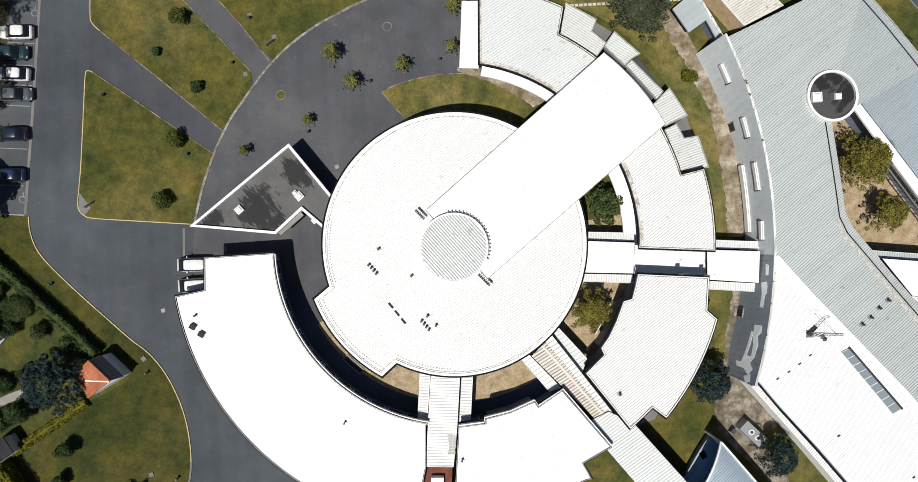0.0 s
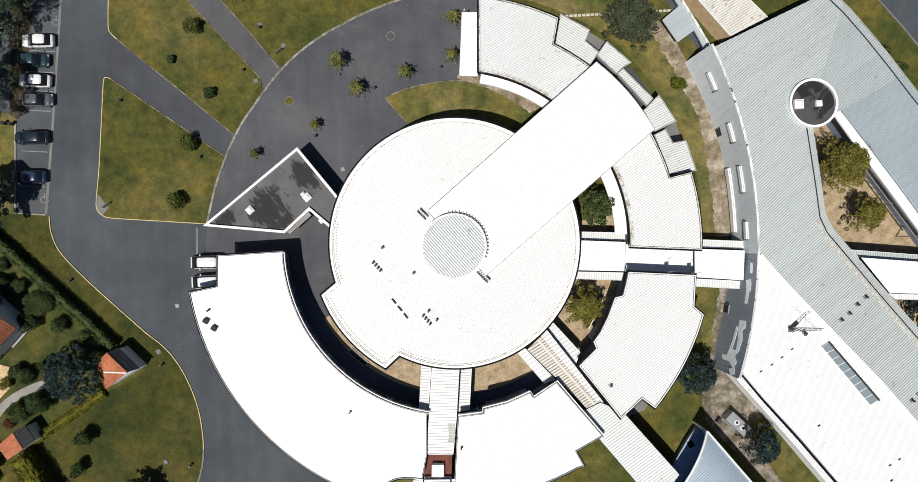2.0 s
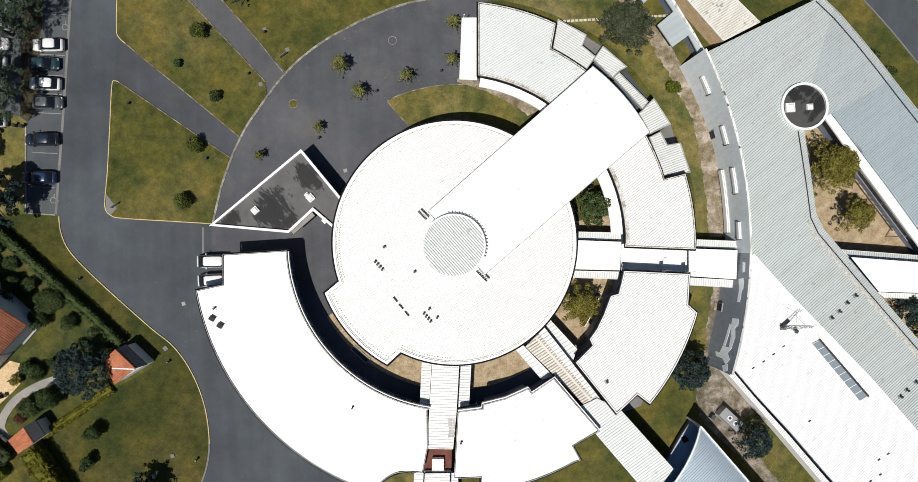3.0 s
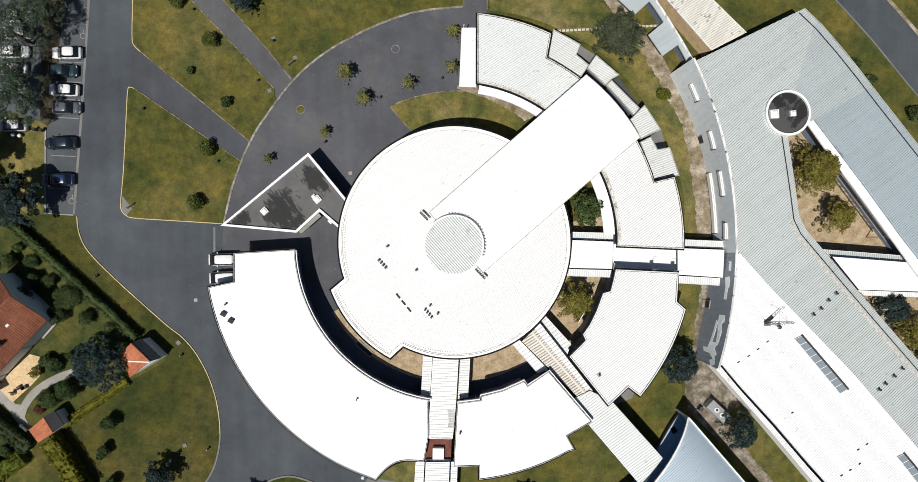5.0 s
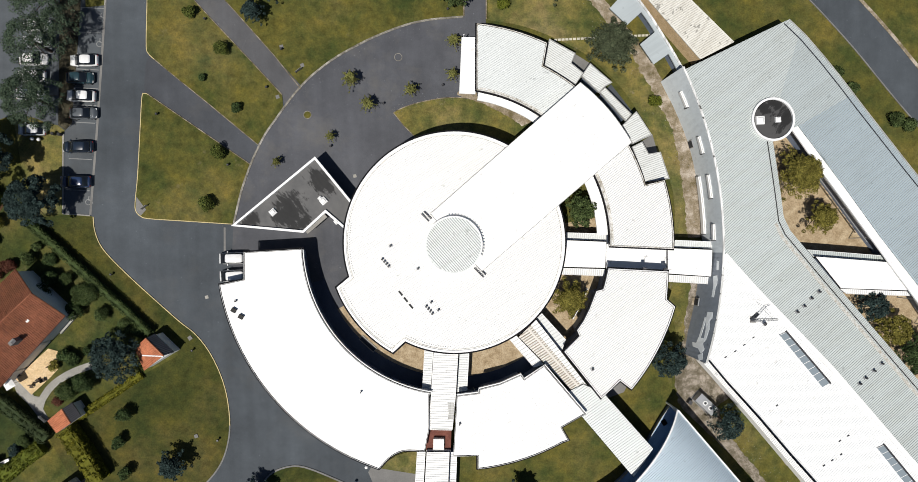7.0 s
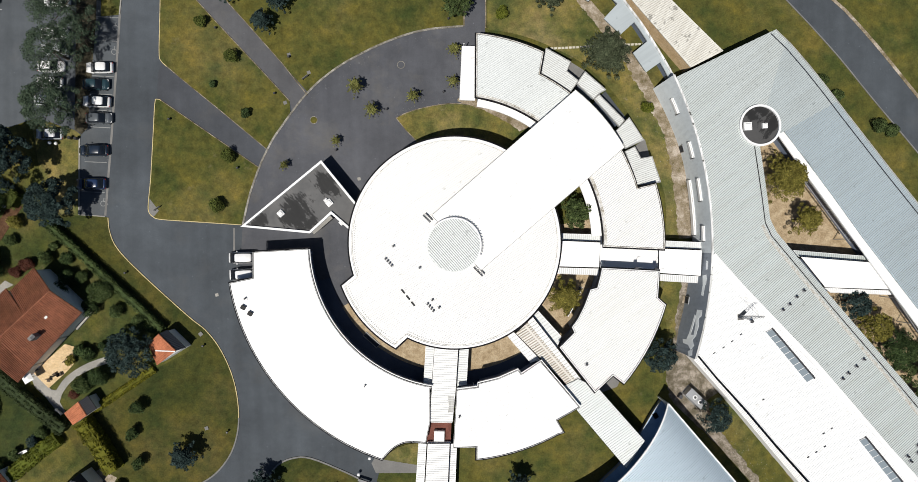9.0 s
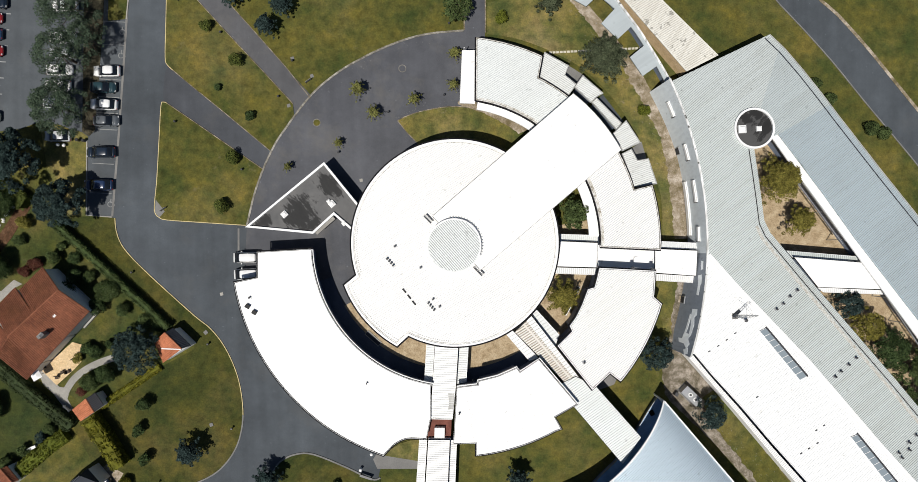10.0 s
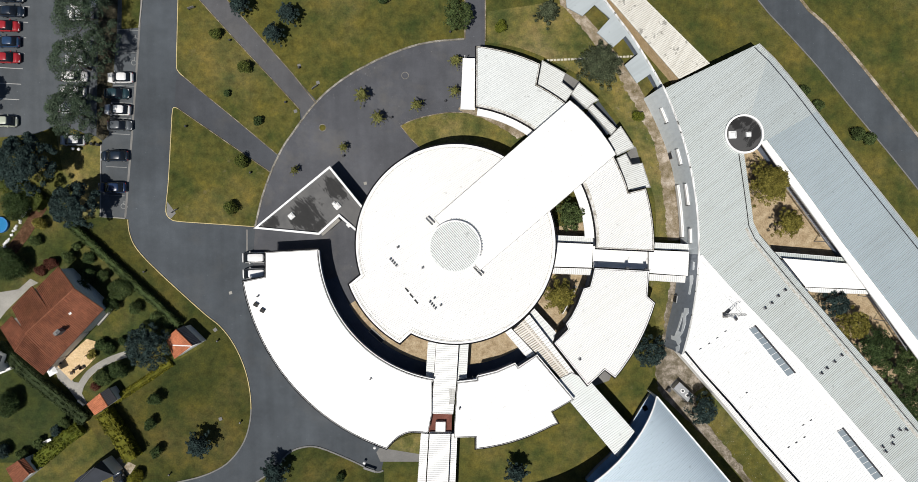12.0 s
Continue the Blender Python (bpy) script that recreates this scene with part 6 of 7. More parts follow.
boulders()
pool = thing("paddling_pool", "round blue paddling pool on the grass", "paddling pool", (*(-75.74, 1.50), 0))
part("wall", ribbon(fresh(), arc((0, 0), 1.25, 0, 345, 15), 0.2, 0.0, 0.5, True), plain("blue_vinyl", (0.02, 0.16, 0.42), 0.4), pool)
part("water", prism(fresh(), arc((0, 0), 1.16, 0, 345, 15), 0.0, 0.4), plain("pool_water", (0.03, 0.2, 0.42), 0.1), pool)
for p, turn in (((-71.13, 4.46), 40), ((-61.90, -28.21), -40), ((-67.34, -34.58), 30)):
    t = thing("garden_bench", "white garden bench on the grass", "bench", (*p, 0), turn, "garden benches")
    part("seat", box(fresh(), 1.3, 0.4, 0.06, (0, 0, 0.42)), WHITE_TRIM, t)
    part("backrest", box(fresh(), 1.3, 0.06, 0.4, (0, 0.2, 0.48)), WHITE_TRIM, t)
    for x in (-0.55, 0.55):
        part("leg", box(fresh(), 0.06, 0.36, 0.42, (x, 0, 0)), WHITE_TRIM, t)
sun_sail = thing("parasol", "white square parasol at the terrace corner", "parasol", (*(-65.69, -22.56), 0), 30)
part("pole", tube(fresh(), (0, 0, 0), (0, 0, 2.3), 0.04, 0.04), METAL, sun_sail)
part("canopy", box(fresh(), 1.5, 1.3, 0.3, (0, 0, 2.1), 0, 0.3), WHITE_WALL, sun_sail)
for p in [(-65.43, -21.47), (-60.79, -20.38), (-62.61, -22.34), (-63.5, -23.2), (-61.75, -22.3)]:
    t = thing("garden_chair", "dark wooden garden chair on the terrace", "chair", (*p, 0.09), random.uniform(0, 360), "terrace chairs")
    part("seat", box(fresh(), 0.5, 0.5, 0.06, (0, 0, 0.4)), BARK, t)
    part("backrest", box(fresh(), 0.06, 0.5, 0.5, (0.24, 0, 0.44)), BARK, t)
    for x in (-0.2, 0.2):
        for y in (-0.2, 0.2):
            part("leg", box(fresh(), 0.05, 0.05, 0.4, (x, y, 0)), BARK, t)

# globe lamps and bins on the verge behind the bays
for p in [(-63.70, 14.37), (-62.73, 14.28)]:
    t = thing("globe_lamp", "white glass globe lamp on the verge", "lamp", (*p, 0.07), group="globe lamps")
    part("post", tube(fresh(), (0, 0, 0), (0, 0, 0.35), 0.06, 0.05), DARK_METAL, t)
    ball = fresh()
    bmesh.ops.create_uvsphere(ball, u_segments=14, v_segments=8, radius=0.28, matrix=Matrix.Translation((0, 0, 0.58)))
    part("globe", ball, WHITE_WALL, t)
for p in [(-60.60, 15.19), (-59.63, 15.10)]:
    t = thing("litter_bin", "round black litter bin beside the bays", "bin", (*p, 0.07), group="litter bins")
    part("body", tube(fresh(), (0, 0, 0), (0, 0, 0.8), 0.22, 0.25, 12), DARK_METAL, t)
    part("lid", tube(fresh(), (0, 0, 0.8), (0, 0, 0.88), 0.27, 0.2, 12), RUBBER, t)

# bollards and the bar at the service gate
for p in [(-12.77, -35.51), (-14.51, -38.05)]:
    t = thing("bollard", "white round bollard beside the service gate", "bollard", (*p, 0.036), group="bollards")
    part("post", tube(fresh(), (0, 0, 0), (0, 0, 0.85), 0.2, 0.2, 12), WHITE_WALL, t)
    part("cap", tube(fresh(), (0, 0, 0.85), (0, 0, 0.98), 0.24, 0.1, 12), WHITE_TRIM, t)
gate = thing("barrier", "dark metal barrier across the service path", "barrier", (*(-13.63, -39.16), 0.036), -18)
part("beam", box(fresh(), 2.0, 0.35, 0.25, (0, 0, 0.65)), DARK_METAL, gate)
for x in (-0.85, 0.85):
    part("leg", box(fresh(), 0.15, 0.3, 0.65, (x, 0, 0)), DARK_METAL, gate)

# small fittings on roofs and lawns
for p in [(28.38, -4.93), (31.44, -5.10)]:
    t = thing("roof_aerial", "small dark aerial on the wing's parapet", "aerial", (*p, 5.2), group="roof aerials")
    part("base", box(fresh(), 0.5, 0.35, 0.3), DARK_METAL, t)
    part("mast", tube(fresh(), (0, 0, 0.3), (0.1, 0.1, 2.2), 0.03, 0.02), METAL, t)
    part("crossbar", tube(fresh(), (-0.5, 0.0, 1.7), (0.6, 0.15, 1.75), 0.02, 0.02), METAL, t)
well = thing("light_well", "dark recessed light well with pale edges", "light well", (*(-12.69, -16.83), 0.05), -42)
part("frame", box(fresh(), 3.0, 0.9, 0.12), CONCRETE, well)
part("grille", box(fresh(), 2.8, 0.6, 0.06, (0, 0, 0.08)), SLATE, well)
for p in [(-45.06, 18.34), (-34.17, 10.62), (-28.38, 22.60), (-37.86, 33.03), (-26.17, 28.50), (-51.70, -6.21), (-39.35, -17.76), (-35.38, -31.41), (-47.08, -40.14), (-1.31, 23.11), (-10.44, 20.21), (-18.51, 13.55), (-0.59, 34.93)]:
    t = thing("path_light", "short dark bollard lamp beside the path", "bollard lamp", (*p, 0.03), group="bollard lamps")
    part("post", tube(fresh(), (0, 0, 0), (0, 0, 0.6), 0.09, 0.09), DARK_METAL, t)
    part("cap", tube(fresh(), (0, 0, 0.6), (0, 0, 0.75), 0.2, 0.12, 10), DARK_METAL, t)
sheet("paved_pad", [(-48.18, 5.67), (-46.68, 3.70), (-47.55, 2.71), (-48.25, 3.49)], 0.125, CONCRETE_GREY, "grey concrete corner pad in the lawn", "paving", deep=0.1)
for at, turn, label in (((-46.81, 4.06), 35, "low grey signboard on the corner pad"), ((-23.5, 25.2), 38, "low grey signboard on the lawn"), ((-44.4, 38.4), 20, "low grey signboard on the lawn")):
    sign = thing("signboard", label, "sign", (*at, 0.12), turn)
    part("panel", box(fresh(), 1.1, 0.07, 0.6, (0, 0, 0.25)), CONCRETE_GREY, sign)
    for x in (-0.5, 0.5):
        part("post", box(fresh(), 0.1, 0.1, 0.3, (x, 0, 0)), DARK_METAL, sign)


# ---- cars ----
def loft(sections):
    """A closed skin through rounded cross-sections along x: x, half width, bottom, top."""
    bm, rings = fresh(), []
    for x, w, z0, z1 in sections:
        h = z1 - z0
        ring = [(-w * 0.86, z0), (w * 0.86, z0), (w, z0 + h * 0.3), (w * 0.98, z0 + h * 0.7), (w * 0.84, z1), (-w * 0.84, z1), (-w * 0.98, z0 + h * 0.7), (-w, z0 + h * 0.3)]
        rings.append([bm.verts.new((x, y, z)) for y, z in ring])
    for a, b in zip(rings, rings[1:]):
        for i in range(8):
            j = (i + 1) % 8
            bm.faces.new((a[i], a[j], b[j], b[i]))
    bm.faces.new(rings[0][::-1])
    bm.faces.new(rings[-1])
    bmesh.ops.recalc_face_normals(bm, faces=bm.faces)
    for f in bm.faces:
        f.smooth = True
    return bm


def paint(name, colour):
    m, tree, b = shade(name, 0.28)
    b.inputs["Coat Weight"].default_value = 0.6
    dust = ramp(tree, noise_at(tree, 2.0, 4), [(0.3, grey(0.88)), (0.7, grey(1.0))])
    link(tree, mix(tree, 1.0, colour, dust, "MULTIPLY"), b.inputs["Base Color"])
    return m


HEAD = plain("headlight_glass", (0.5, 0.5, 0.5), 0.2)
TAIL = plain("tail_light_red", (0.3, 0.01, 0.01), 0.3)


CAR_GLASS = glass_material("dark_car_glass", (0.008, 0.01, 0.013), 0.08)


def car(label, material, at, turn, long=4.25, van=False):
    t = thing("car", label, "car", (*at, 0.036), turn, "parked cars")
    k = long / 4.3
    top = 1.75 if van else 1.47
    f = 0.72 if van else 0.0
    part("body", loft([(-2.15 * k, 0.6, 0.4, 0.74), (-2.08 * k, 0.78, 0.3, 0.88), (-1.75 * k, 0.87, 0.24, 0.95), (-0.6, 0.9, 0.22, 0.97), (0.7, 0.9, 0.22, 0.96), (1.45 * k, 0.88, 0.24, 0.9), (1.95 * k, 0.79, 0.3, 0.78), (2.15 * k, 0.52, 0.38, 0.62)]), material, t)
    back = -2.05 if van else -1.85
    part("glasshouse", loft([(back * k, 0.72, 0.86, 0.98), ((back + 0.5) * k, 0.8, 0.86, top - 0.1), (-0.5, 0.81, 0.86, top - 0.02), (0.25 + f, 0.79, 0.86, top - 0.05), (1.15 * k + f, 0.8, 0.86, 0.985)]), CAR_GLASS, t, "dark tinted windows")
    part("roof", loft([((back + 0.55) * k, 0.52, top - 0.16, top - 0.06), ((back + 0.8) * k, 0.64, top - 0.12, top + 0.01), (-0.3, 0.66, top - 0.1, top + 0.03), (0.1 + f, 0.63, top - 0.12, top + 0.01), (0.3 + f, 0.54, top - 0.16, top - 0.04)]), material, t)
    if not van:
        part("bonnet", loft([(1.2 * k + 0.9 * f, 0.7, 0.84, 0.955), (1.55 * k + 0.45 * f, 0.7, 0.8, 0.92), (1.92 * k + 0.12 * f, 0.6, 0.7, 0.82)]), material, t)
    part("tailgate", loft([(-2.1 * k, 0.62, 0.74, 0.86), (-1.95 * k, 0.72, 0.78, 0.95), ((back - 0.02) * k, 0.7, 0.84, 0.975)]), material, t)
    for y in (-0.8, 0.8):
        part("door_pillar", tube(fresh(), (-0.35, y * 0.98, 0.95), (-0.35, y * 0.82, top - 0.03), 0.05, 0.045, 5), material, t)
        part("door_handle", box(fresh(), 0.2, 0.04, 0.04, (-0.1, y * 1.12, 0.78)), DARK_METAL, t)
        for x in (-1.3 * k, 1.35 * k):
            w = part("wheel", tube(fresh(), (x, y - 0.1, 0.31), (x, y + 0.1, 0.31), 0.31, 0.31, 16), RUBBER, t)
            part("rim", tube(fresh(), (x, y - 0.11, 0.31), (x, y + 0.11, 0.31), 0.19, 0.19, 12), METAL, w)
        part("headlight", box(fresh(), 0.24, 0.28, 0.12, (1.98 * k, y * 0.75, 0.62)), HEAD, t)
        part("tail_light", box(fresh(), 0.08, 0.24, 0.18, (-2.1 * k, y * 0.82, 0.62)), TAIL, t)
        part("mirror", box(fresh(), 0.14, 0.2, 0.14, (0.8 * k, y * 1.22, 0.95)), material, t)
    return t


CAR_WHITE, CAR_TEAL, CAR_GREY = paint("white_car_paint", (0.75, 0.75, 0.74)), paint("dark_teal_car_paint", (0.02, 0.045, 0.055)), paint("grey_car_paint", (0.09, 0.1, 0.11))
CAR_NAVY, CAR_BLACK, CAR_RED = paint("navy_car_paint", (0.016, 0.032, 0.08)), paint("black_car_paint", (0.012, 0.02, 0.034)), paint("red_car_paint", (0.32, 0.02, 0.025))
CAR_BLUE, CAR_SILVER, CAR_CREAM = paint("blue_car_paint", (0.02, 0.05, 0.11)), paint("silver_car_paint", (0.45, 0.46, 0.47)), paint("pale_green_car_paint", (0.42, 0.45, 0.36))
car("white hatchback parked in a bay", CAR_WHITE, (-55.95, 26.39), 181)
car("dark teal car parked in a bay", CAR_TEAL, (-56.50, 23.73), 0, 4.1)
car("white sporty car parked in a bay", CAR_WHITE, (-56.36, 20.97), 178, 4.35)
car("dark grey car half under tree shade", CAR_GREY, (-55.94, 18.32), 1, 4.1)
car("black saloon parked in a bay", CAR_BLACK, (-56.75, 13.20), 181, 4.6)
car("navy estate car parked in a bay", CAR_NAVY, (-57.07, 7.89), 180, 4.6)
for label, m, p, turn in (
    ("white car beneath the car park trees", CAR_WHITE, (-62.34, 39.03), 0), ("white car beneath the car park trees", CAR_WHITE, (-62.80, 36.86), 180),
    ("white car beneath the car park trees", CAR_WHITE, (-63.02, 31.72), 0), ("silver blue car beneath the car park trees", CAR_SILVER, (-63.08, 29.26), 180),
    ("white car beneath the car park trees", CAR_WHITE, (-63.53, 26.50), 0), ("white car beneath the car park trees", CAR_WHITE, (-63.78, 23.94), 180),
    ("silver car beneath the car park trees", CAR_SILVER, (-63.94, 21.18), 0), ("silver car beneath the car park trees", CAR_SILVER, (-63.67, 15.78), 180),
    ("black car in the far car park", CAR_BLACK, (-74.15, 37.28), 0), ("black car in the far car park", CAR_BLACK, (-74.28, 39.75), 0), ("red car in the far car park", CAR_RED, (-74.88, 34.81), 0),
    ("dark blue car in the far car park", CAR_BLUE, (-74.84, 32.16), 180), ("red hatchback in the far car park", CAR_RED, (-74.71, 29.50), 0),
    ("pale green van in the far car park", CAR_CREAM, (-75.03, 18.80), 0), ("black car beside the soil patch", CAR_BLACK, (-54.87, -41.12), 120),
):
    car(label, m, p, turn, 4.2, "van" in label)
car("white van backed against the curved wing", CAR_WHITE, (-33.03, -3.71), 181, 4.6, True)
car("white van with a dark windscreen by the wing", CAR_WHITE, (-32.91, -6.36), 183, 4.6, True)


# ---- plants ----
def leaf_cloud(centres, radii, count, size, seed, flat=0.75):
    """Many small leaf blades scattered on the shells of overlapping lobes."""
    rng = np.random.default_rng(seed)
    centres, radii = np.array(centres, float), np.array(radii, float)
    weight = radii ** 2 / (radii ** 2).sum()
    which = rng.choice(len(radii), count, p=weight)
    d = rng.normal(size=(count, 3))
    d /= np.linalg.norm(d, axis=1, keepdims=True)
    d[:, 2] = np.where(rng.random(count) < 0.6, np.abs(d[:, 2]), d[:, 2])
    r = radii[which] * rng.uniform(0.55, 1.05, count) ** 0.7
    at = centres[which] + d * r[:, None] * np.array([1, 1, flat])
    n = d + rng.normal(size=(count, 3)) * 0.7 + np.array([0, 0, 0.5])
    n /= np.linalg.norm(n, axis=1, keepdims=True)
    u = d + rng.normal(size=(count, 3)) * 0.6
    u = u - n * (u * n).sum(axis=1, keepdims=True)
    u /= np.linalg.norm(u, axis=1, keepdims=True)
    v = np.cross(n, u)
    s = size * rng.uniform(0.6, 1.3, count)[:, None]
    quads = np.stack([at - u * s, at - v * s * 0.45 + n * s * 0.1, at + u * s, at + v * s * 0.45 + n * s * 0.1], 1)
    return quads.reshape(-1, 3)


def leaf_part(verts, material, parent, name="crown"):
    k = len(verts) // 4
    data = bpy.data.meshes.new(name)
    data.vertices.add(len(verts))
    data.vertices.foreach_set("co", verts.astype(np.float32).ravel())
    data.loops.add(4 * k)
    data.loops.foreach_set("vertex_index", np.arange(4 * k, dtype=np.int32))
    data.polygons.add(k)
    data.polygons.foreach_set("loop_start", np.arange(0, 4 * k, 4, dtype=np.int32))
    data.update()
    data.validate()
    data.materials.append(material)
    ob = new(name, data)
    ob.parent = parent
    return ob


SEED = [10]


def tree(at, radius, high, material, label, lobes=14, size=0.2, dense=70, star=False, name="tree", group=""):
    """A tapered trunk with limbs, and a lobed crown of small leaves with gaps."""
    SEED[0] += 1
    rng = random.Random(SEED[0])
    t = thing(name, label, "tree", (*at, 0.0), group=group)
    base = high * (0.14 if star is True else 0.3)
    trunk = fresh()
    tube(trunk, (0, 0, -0.1), (0.05, 0.03, base), 0.05 * radius + 0.05, 0.035 * radius + 0.03, 9)
    tube(trunk, (0.05, 0.03, base), (0, 0, high * 0.8), 0.035 * radius + 0.03, 0.02, 7)
    part("trunk", trunk, BARK, t)
    centres, radii = [(0, 0, high * (0.6 if star is True else 0.72))], [radius * (0.26 if star is True else 0.45)]
    reach, side = 1.0, 0.0
    if not star:
        lobes = int(lobes * 1.6)
    for i in range(lobes):
        if i % 4 == 0:
            reach, side = rng.uniform(0.62, 1.2), rng.uniform(-0.025, 0.025)
        a = math.tau * ((i * 0.618 + rng.uniform(-0.03, 0.03)) if not star else (i // 4) / max(1, lobes // 4) + side)
        out = radius * (rng.uniform(0.3, 0.78) if not star else (0.25, 0.45, 0.66, 0.87)[i % 4] * reach)
        if not star and i % 3 == 0:
            out = radius * rng.uniform(0.8, 1.02)
        z = high * (0.86 - 0.42 * (out / radius) ** 1.5) + rng.uniform(-0.3, 0.3)
        if star is True:
            z = high * (0.78 - 0.42 * out / radius) + rng.uniform(-0.1, 0.1)
        rr = radius * (rng.uniform(0.2, 0.36) * (20 / max(lobes, 20)) ** 0.35 if not star else (0.2, 0.125, 0.095, 0.07)[i % 4] * rng.uniform(0.85, 1.15) * (1.45 if star == "full" else 1.0))
        if not star and i % 3 == 0:
            rr = radius * rng.uniform(0.09, 0.17)
        centres.append((out * math.cos(a), out * math.sin(a), z))
        radii.append(rr)
        if i < 9 or (star and i % 4 == 3):
            part("limb", tube(fresh(), (0, 0, base + rng.uniform(0, 0.25) * high), (out * 0.85 * math.cos(a), out * 0.85 * math.sin(a), z - 0.2), 0.02 * radius + 0.02, 0.015, 5), BARK, t)
    count = int(min(17000, max(900, dense * radius * radius * 6.0)))
    leaf_part(leaf_cloud(centres, radii, count, size, SEED[0]), material, t)
    return t


def bush(at, radius, high, material, label, name="bush", group="round bushes", z=0.1):
    SEED[0] += 1
    rng = random.Random(SEED[0])
    t = thing(name, label, "bush", (*at, z), group=group)
    stem = fresh()
    for i in range(4):
        a = i * 1.6
        tube(stem, (0, 0, -0.1), (radius * 0.5 * math.cos(a), radius * 0.5 * math.sin(a), high * 0.6), 0.05, 0.02, 5)
    part("stems", stem, BARK, t)
    centres, radii = [(0, 0, high * 0.5)], [radius * 0.8]
    for i in range(9):
        a = rng.uniform(0, math.tau)
        centres.append((radius * 0.5 * math.cos(a), radius * 0.5 * math.sin(a), high * rng.uniform(0.35, 0.75)))
        radii.append(radius * rng.uniform(0.35, 0.55))
    leaf_part(leaf_cloud(centres, radii, int(max(900, 1300 * radius * radius)), 0.12, SEED[0], min(1.0, high / (2 * radius) + 0.2)), material, t, "foliage")
    return t


def hedge(pts, wide, high, material, label, seed, loose=1.0):
    """A clipped hedge: a twiggy core with leaf blades all over it."""
    t = thing("hedge", label, "hedge")
    part("core", ribbon(fresh(), pts, wide * 0.8, 0.0, high * 0.92), material, t)
    rng = np.random.default_rng(seed)
    centres = []
    for a, b in zip(pts, pts[1:]):
        a, b = np.array(a), np.array(b)
        k = max(2, int(np.linalg.norm(b - a) / (0.3)))
        d = (b - a) / np.linalg.norm(b - a)
        n = np.array([-d[1], d[0]])
        for i in range(k):
            p = a + (b - a) * (i + 0.5) / k
            for w in np.linspace(-0.5, 0.5, max(2, int(wide / 0.4))):
                q = p + n * w * wide * rng.uniform(0.8, 1.1)
                centres.append((q[0], q[1], high * rng.uniform(0.75, 1.0)))
            for s in (-0.5, 0.5):
                centres.append((*(p + n * s * wide), high * rng.uniform(0.2, 0.8)))
    radii = [0.28 * loose] * len(centres)
    leaf_part(leaf_cloud(centres, radii, min(22000, len(centres) * 30), 0.13, seed), material, t, "foliage")


for p, r in zip([(-40.06, 33.84), (-35.11, 28.27), (-38.19, 23.89), (-32.86, 19.32), (-35.52, 12.49), (-37.09, 4.61)], (1.05, 1.2, 0.6, 0.9, 1.25, 1.3)):
    bush(p, r, r * 1.7, LEAF_DARK if r < 1.0 else LEAF_BUSH, "round dark-green clipped bush on the lawn")
for p, r in zip([(-49.14, -27.33), (-49.96, -31.42), (-48.84, -36.09), (-18.48, -40.46), (-11.92, 40.19)], (1.2, 1.1, 1.1, 0.8, 1.0)):
    bush(p, r, r * 1.9, LEAF_DARK, "round green bush on the south lawn")
for p, r in zip([(7.94, 35.79), (31.47, 20.72)], (1.15, 1.1)):
    bush(p, r, r * 1.6, LEAF_LIME, "round bright green bush on the lawn")
for p, r in zip([(69.36, 18.20), (71.60, 17.32), (60.10, 25.56), (62.54, 22.97)], (1.35, 1.2, 1.2, 1.1)):
    bush(p, r, r * 1.1, LEAF_GREEN, "low round green bush beside the avenue")

PLAZA = [((-15.15, 23.45), 1.95, 4.3), ((-12.6, 19.75), 1.55, 4.0), ((-6.15, 22.0), 1.45, 3.7), ((-18.35, 14.9), 1.0, 2.8), ((-26.5, 11.0), 0.95, 2.6), ((0.3, 29.6), 1.6, 3.6), ((0.2, 24.5), 1.35, 3.2)]
for p, r, h in PLAZA:
    tree(p, r, h, LEAF_YOUNG, "young sparse olive-green tree in the forecourt", 40, 0.11, 85, True, group="forecourt trees")
tree((0.55, 36.90), 2.6, 5.5, LEAF_GREEN, "leafy green tree beside the footpath", 14, 0.17, 75)
for p, r, h in (((-35.6, 38.4), 2.2, 4.2), ((-30.1, 33.5), 2.1, 4.2), ((-27.6, 36.9), 2.1, 4.2)):
    tree(p, r, h, LEAF_BLUE, "dark blue-green conifer on the lawn", 52, 0.15, 190, "full", group="dark lawn trees")
tree((15.75, 37.70), 2.4, 4.5, LEAF_GREY, "dense dark round tree on the lawn", 60, 0.14, 230, "full")
tree((24.1, 28.32), 4.5, 6.5, LEAF_GREY, "large dense grey-green round tree", 88, 0.16, 175, "full")
tree((32.75, -18.6), 2.75, 6.3, LEAF_BLUE, "dark evergreen tree beside the wing", 40, 0.17, 90)
tree((41.68, -28.26), 2.6, 5.5, LEAF_BLUE, "dark evergreen tree beside the chiller", 40, 0.17, 90)
tree((19.55, 3.78), 2.7, 5.0, LEAF_GREEN, "green courtyard tree beside the bar", 34, 0.17, 90)
tree((17.77, -9.64), 3.3, 5.5, LEAF_OLIVE, "yellow-green conifer in the gravel court", 60, 0.14, 170, "full")
tree((52.29, 9.32), 4.1, 7.0, LEAF_OLIVE, "large olive-leaved courtyard tree", 84, 0.15, 150, "full")
tree((55.90, 2.79), 2.9, 5.5, LEAF_OLIVE, "spiky olive courtyard tree with dark gaps", 60, 0.14, 150, "full")
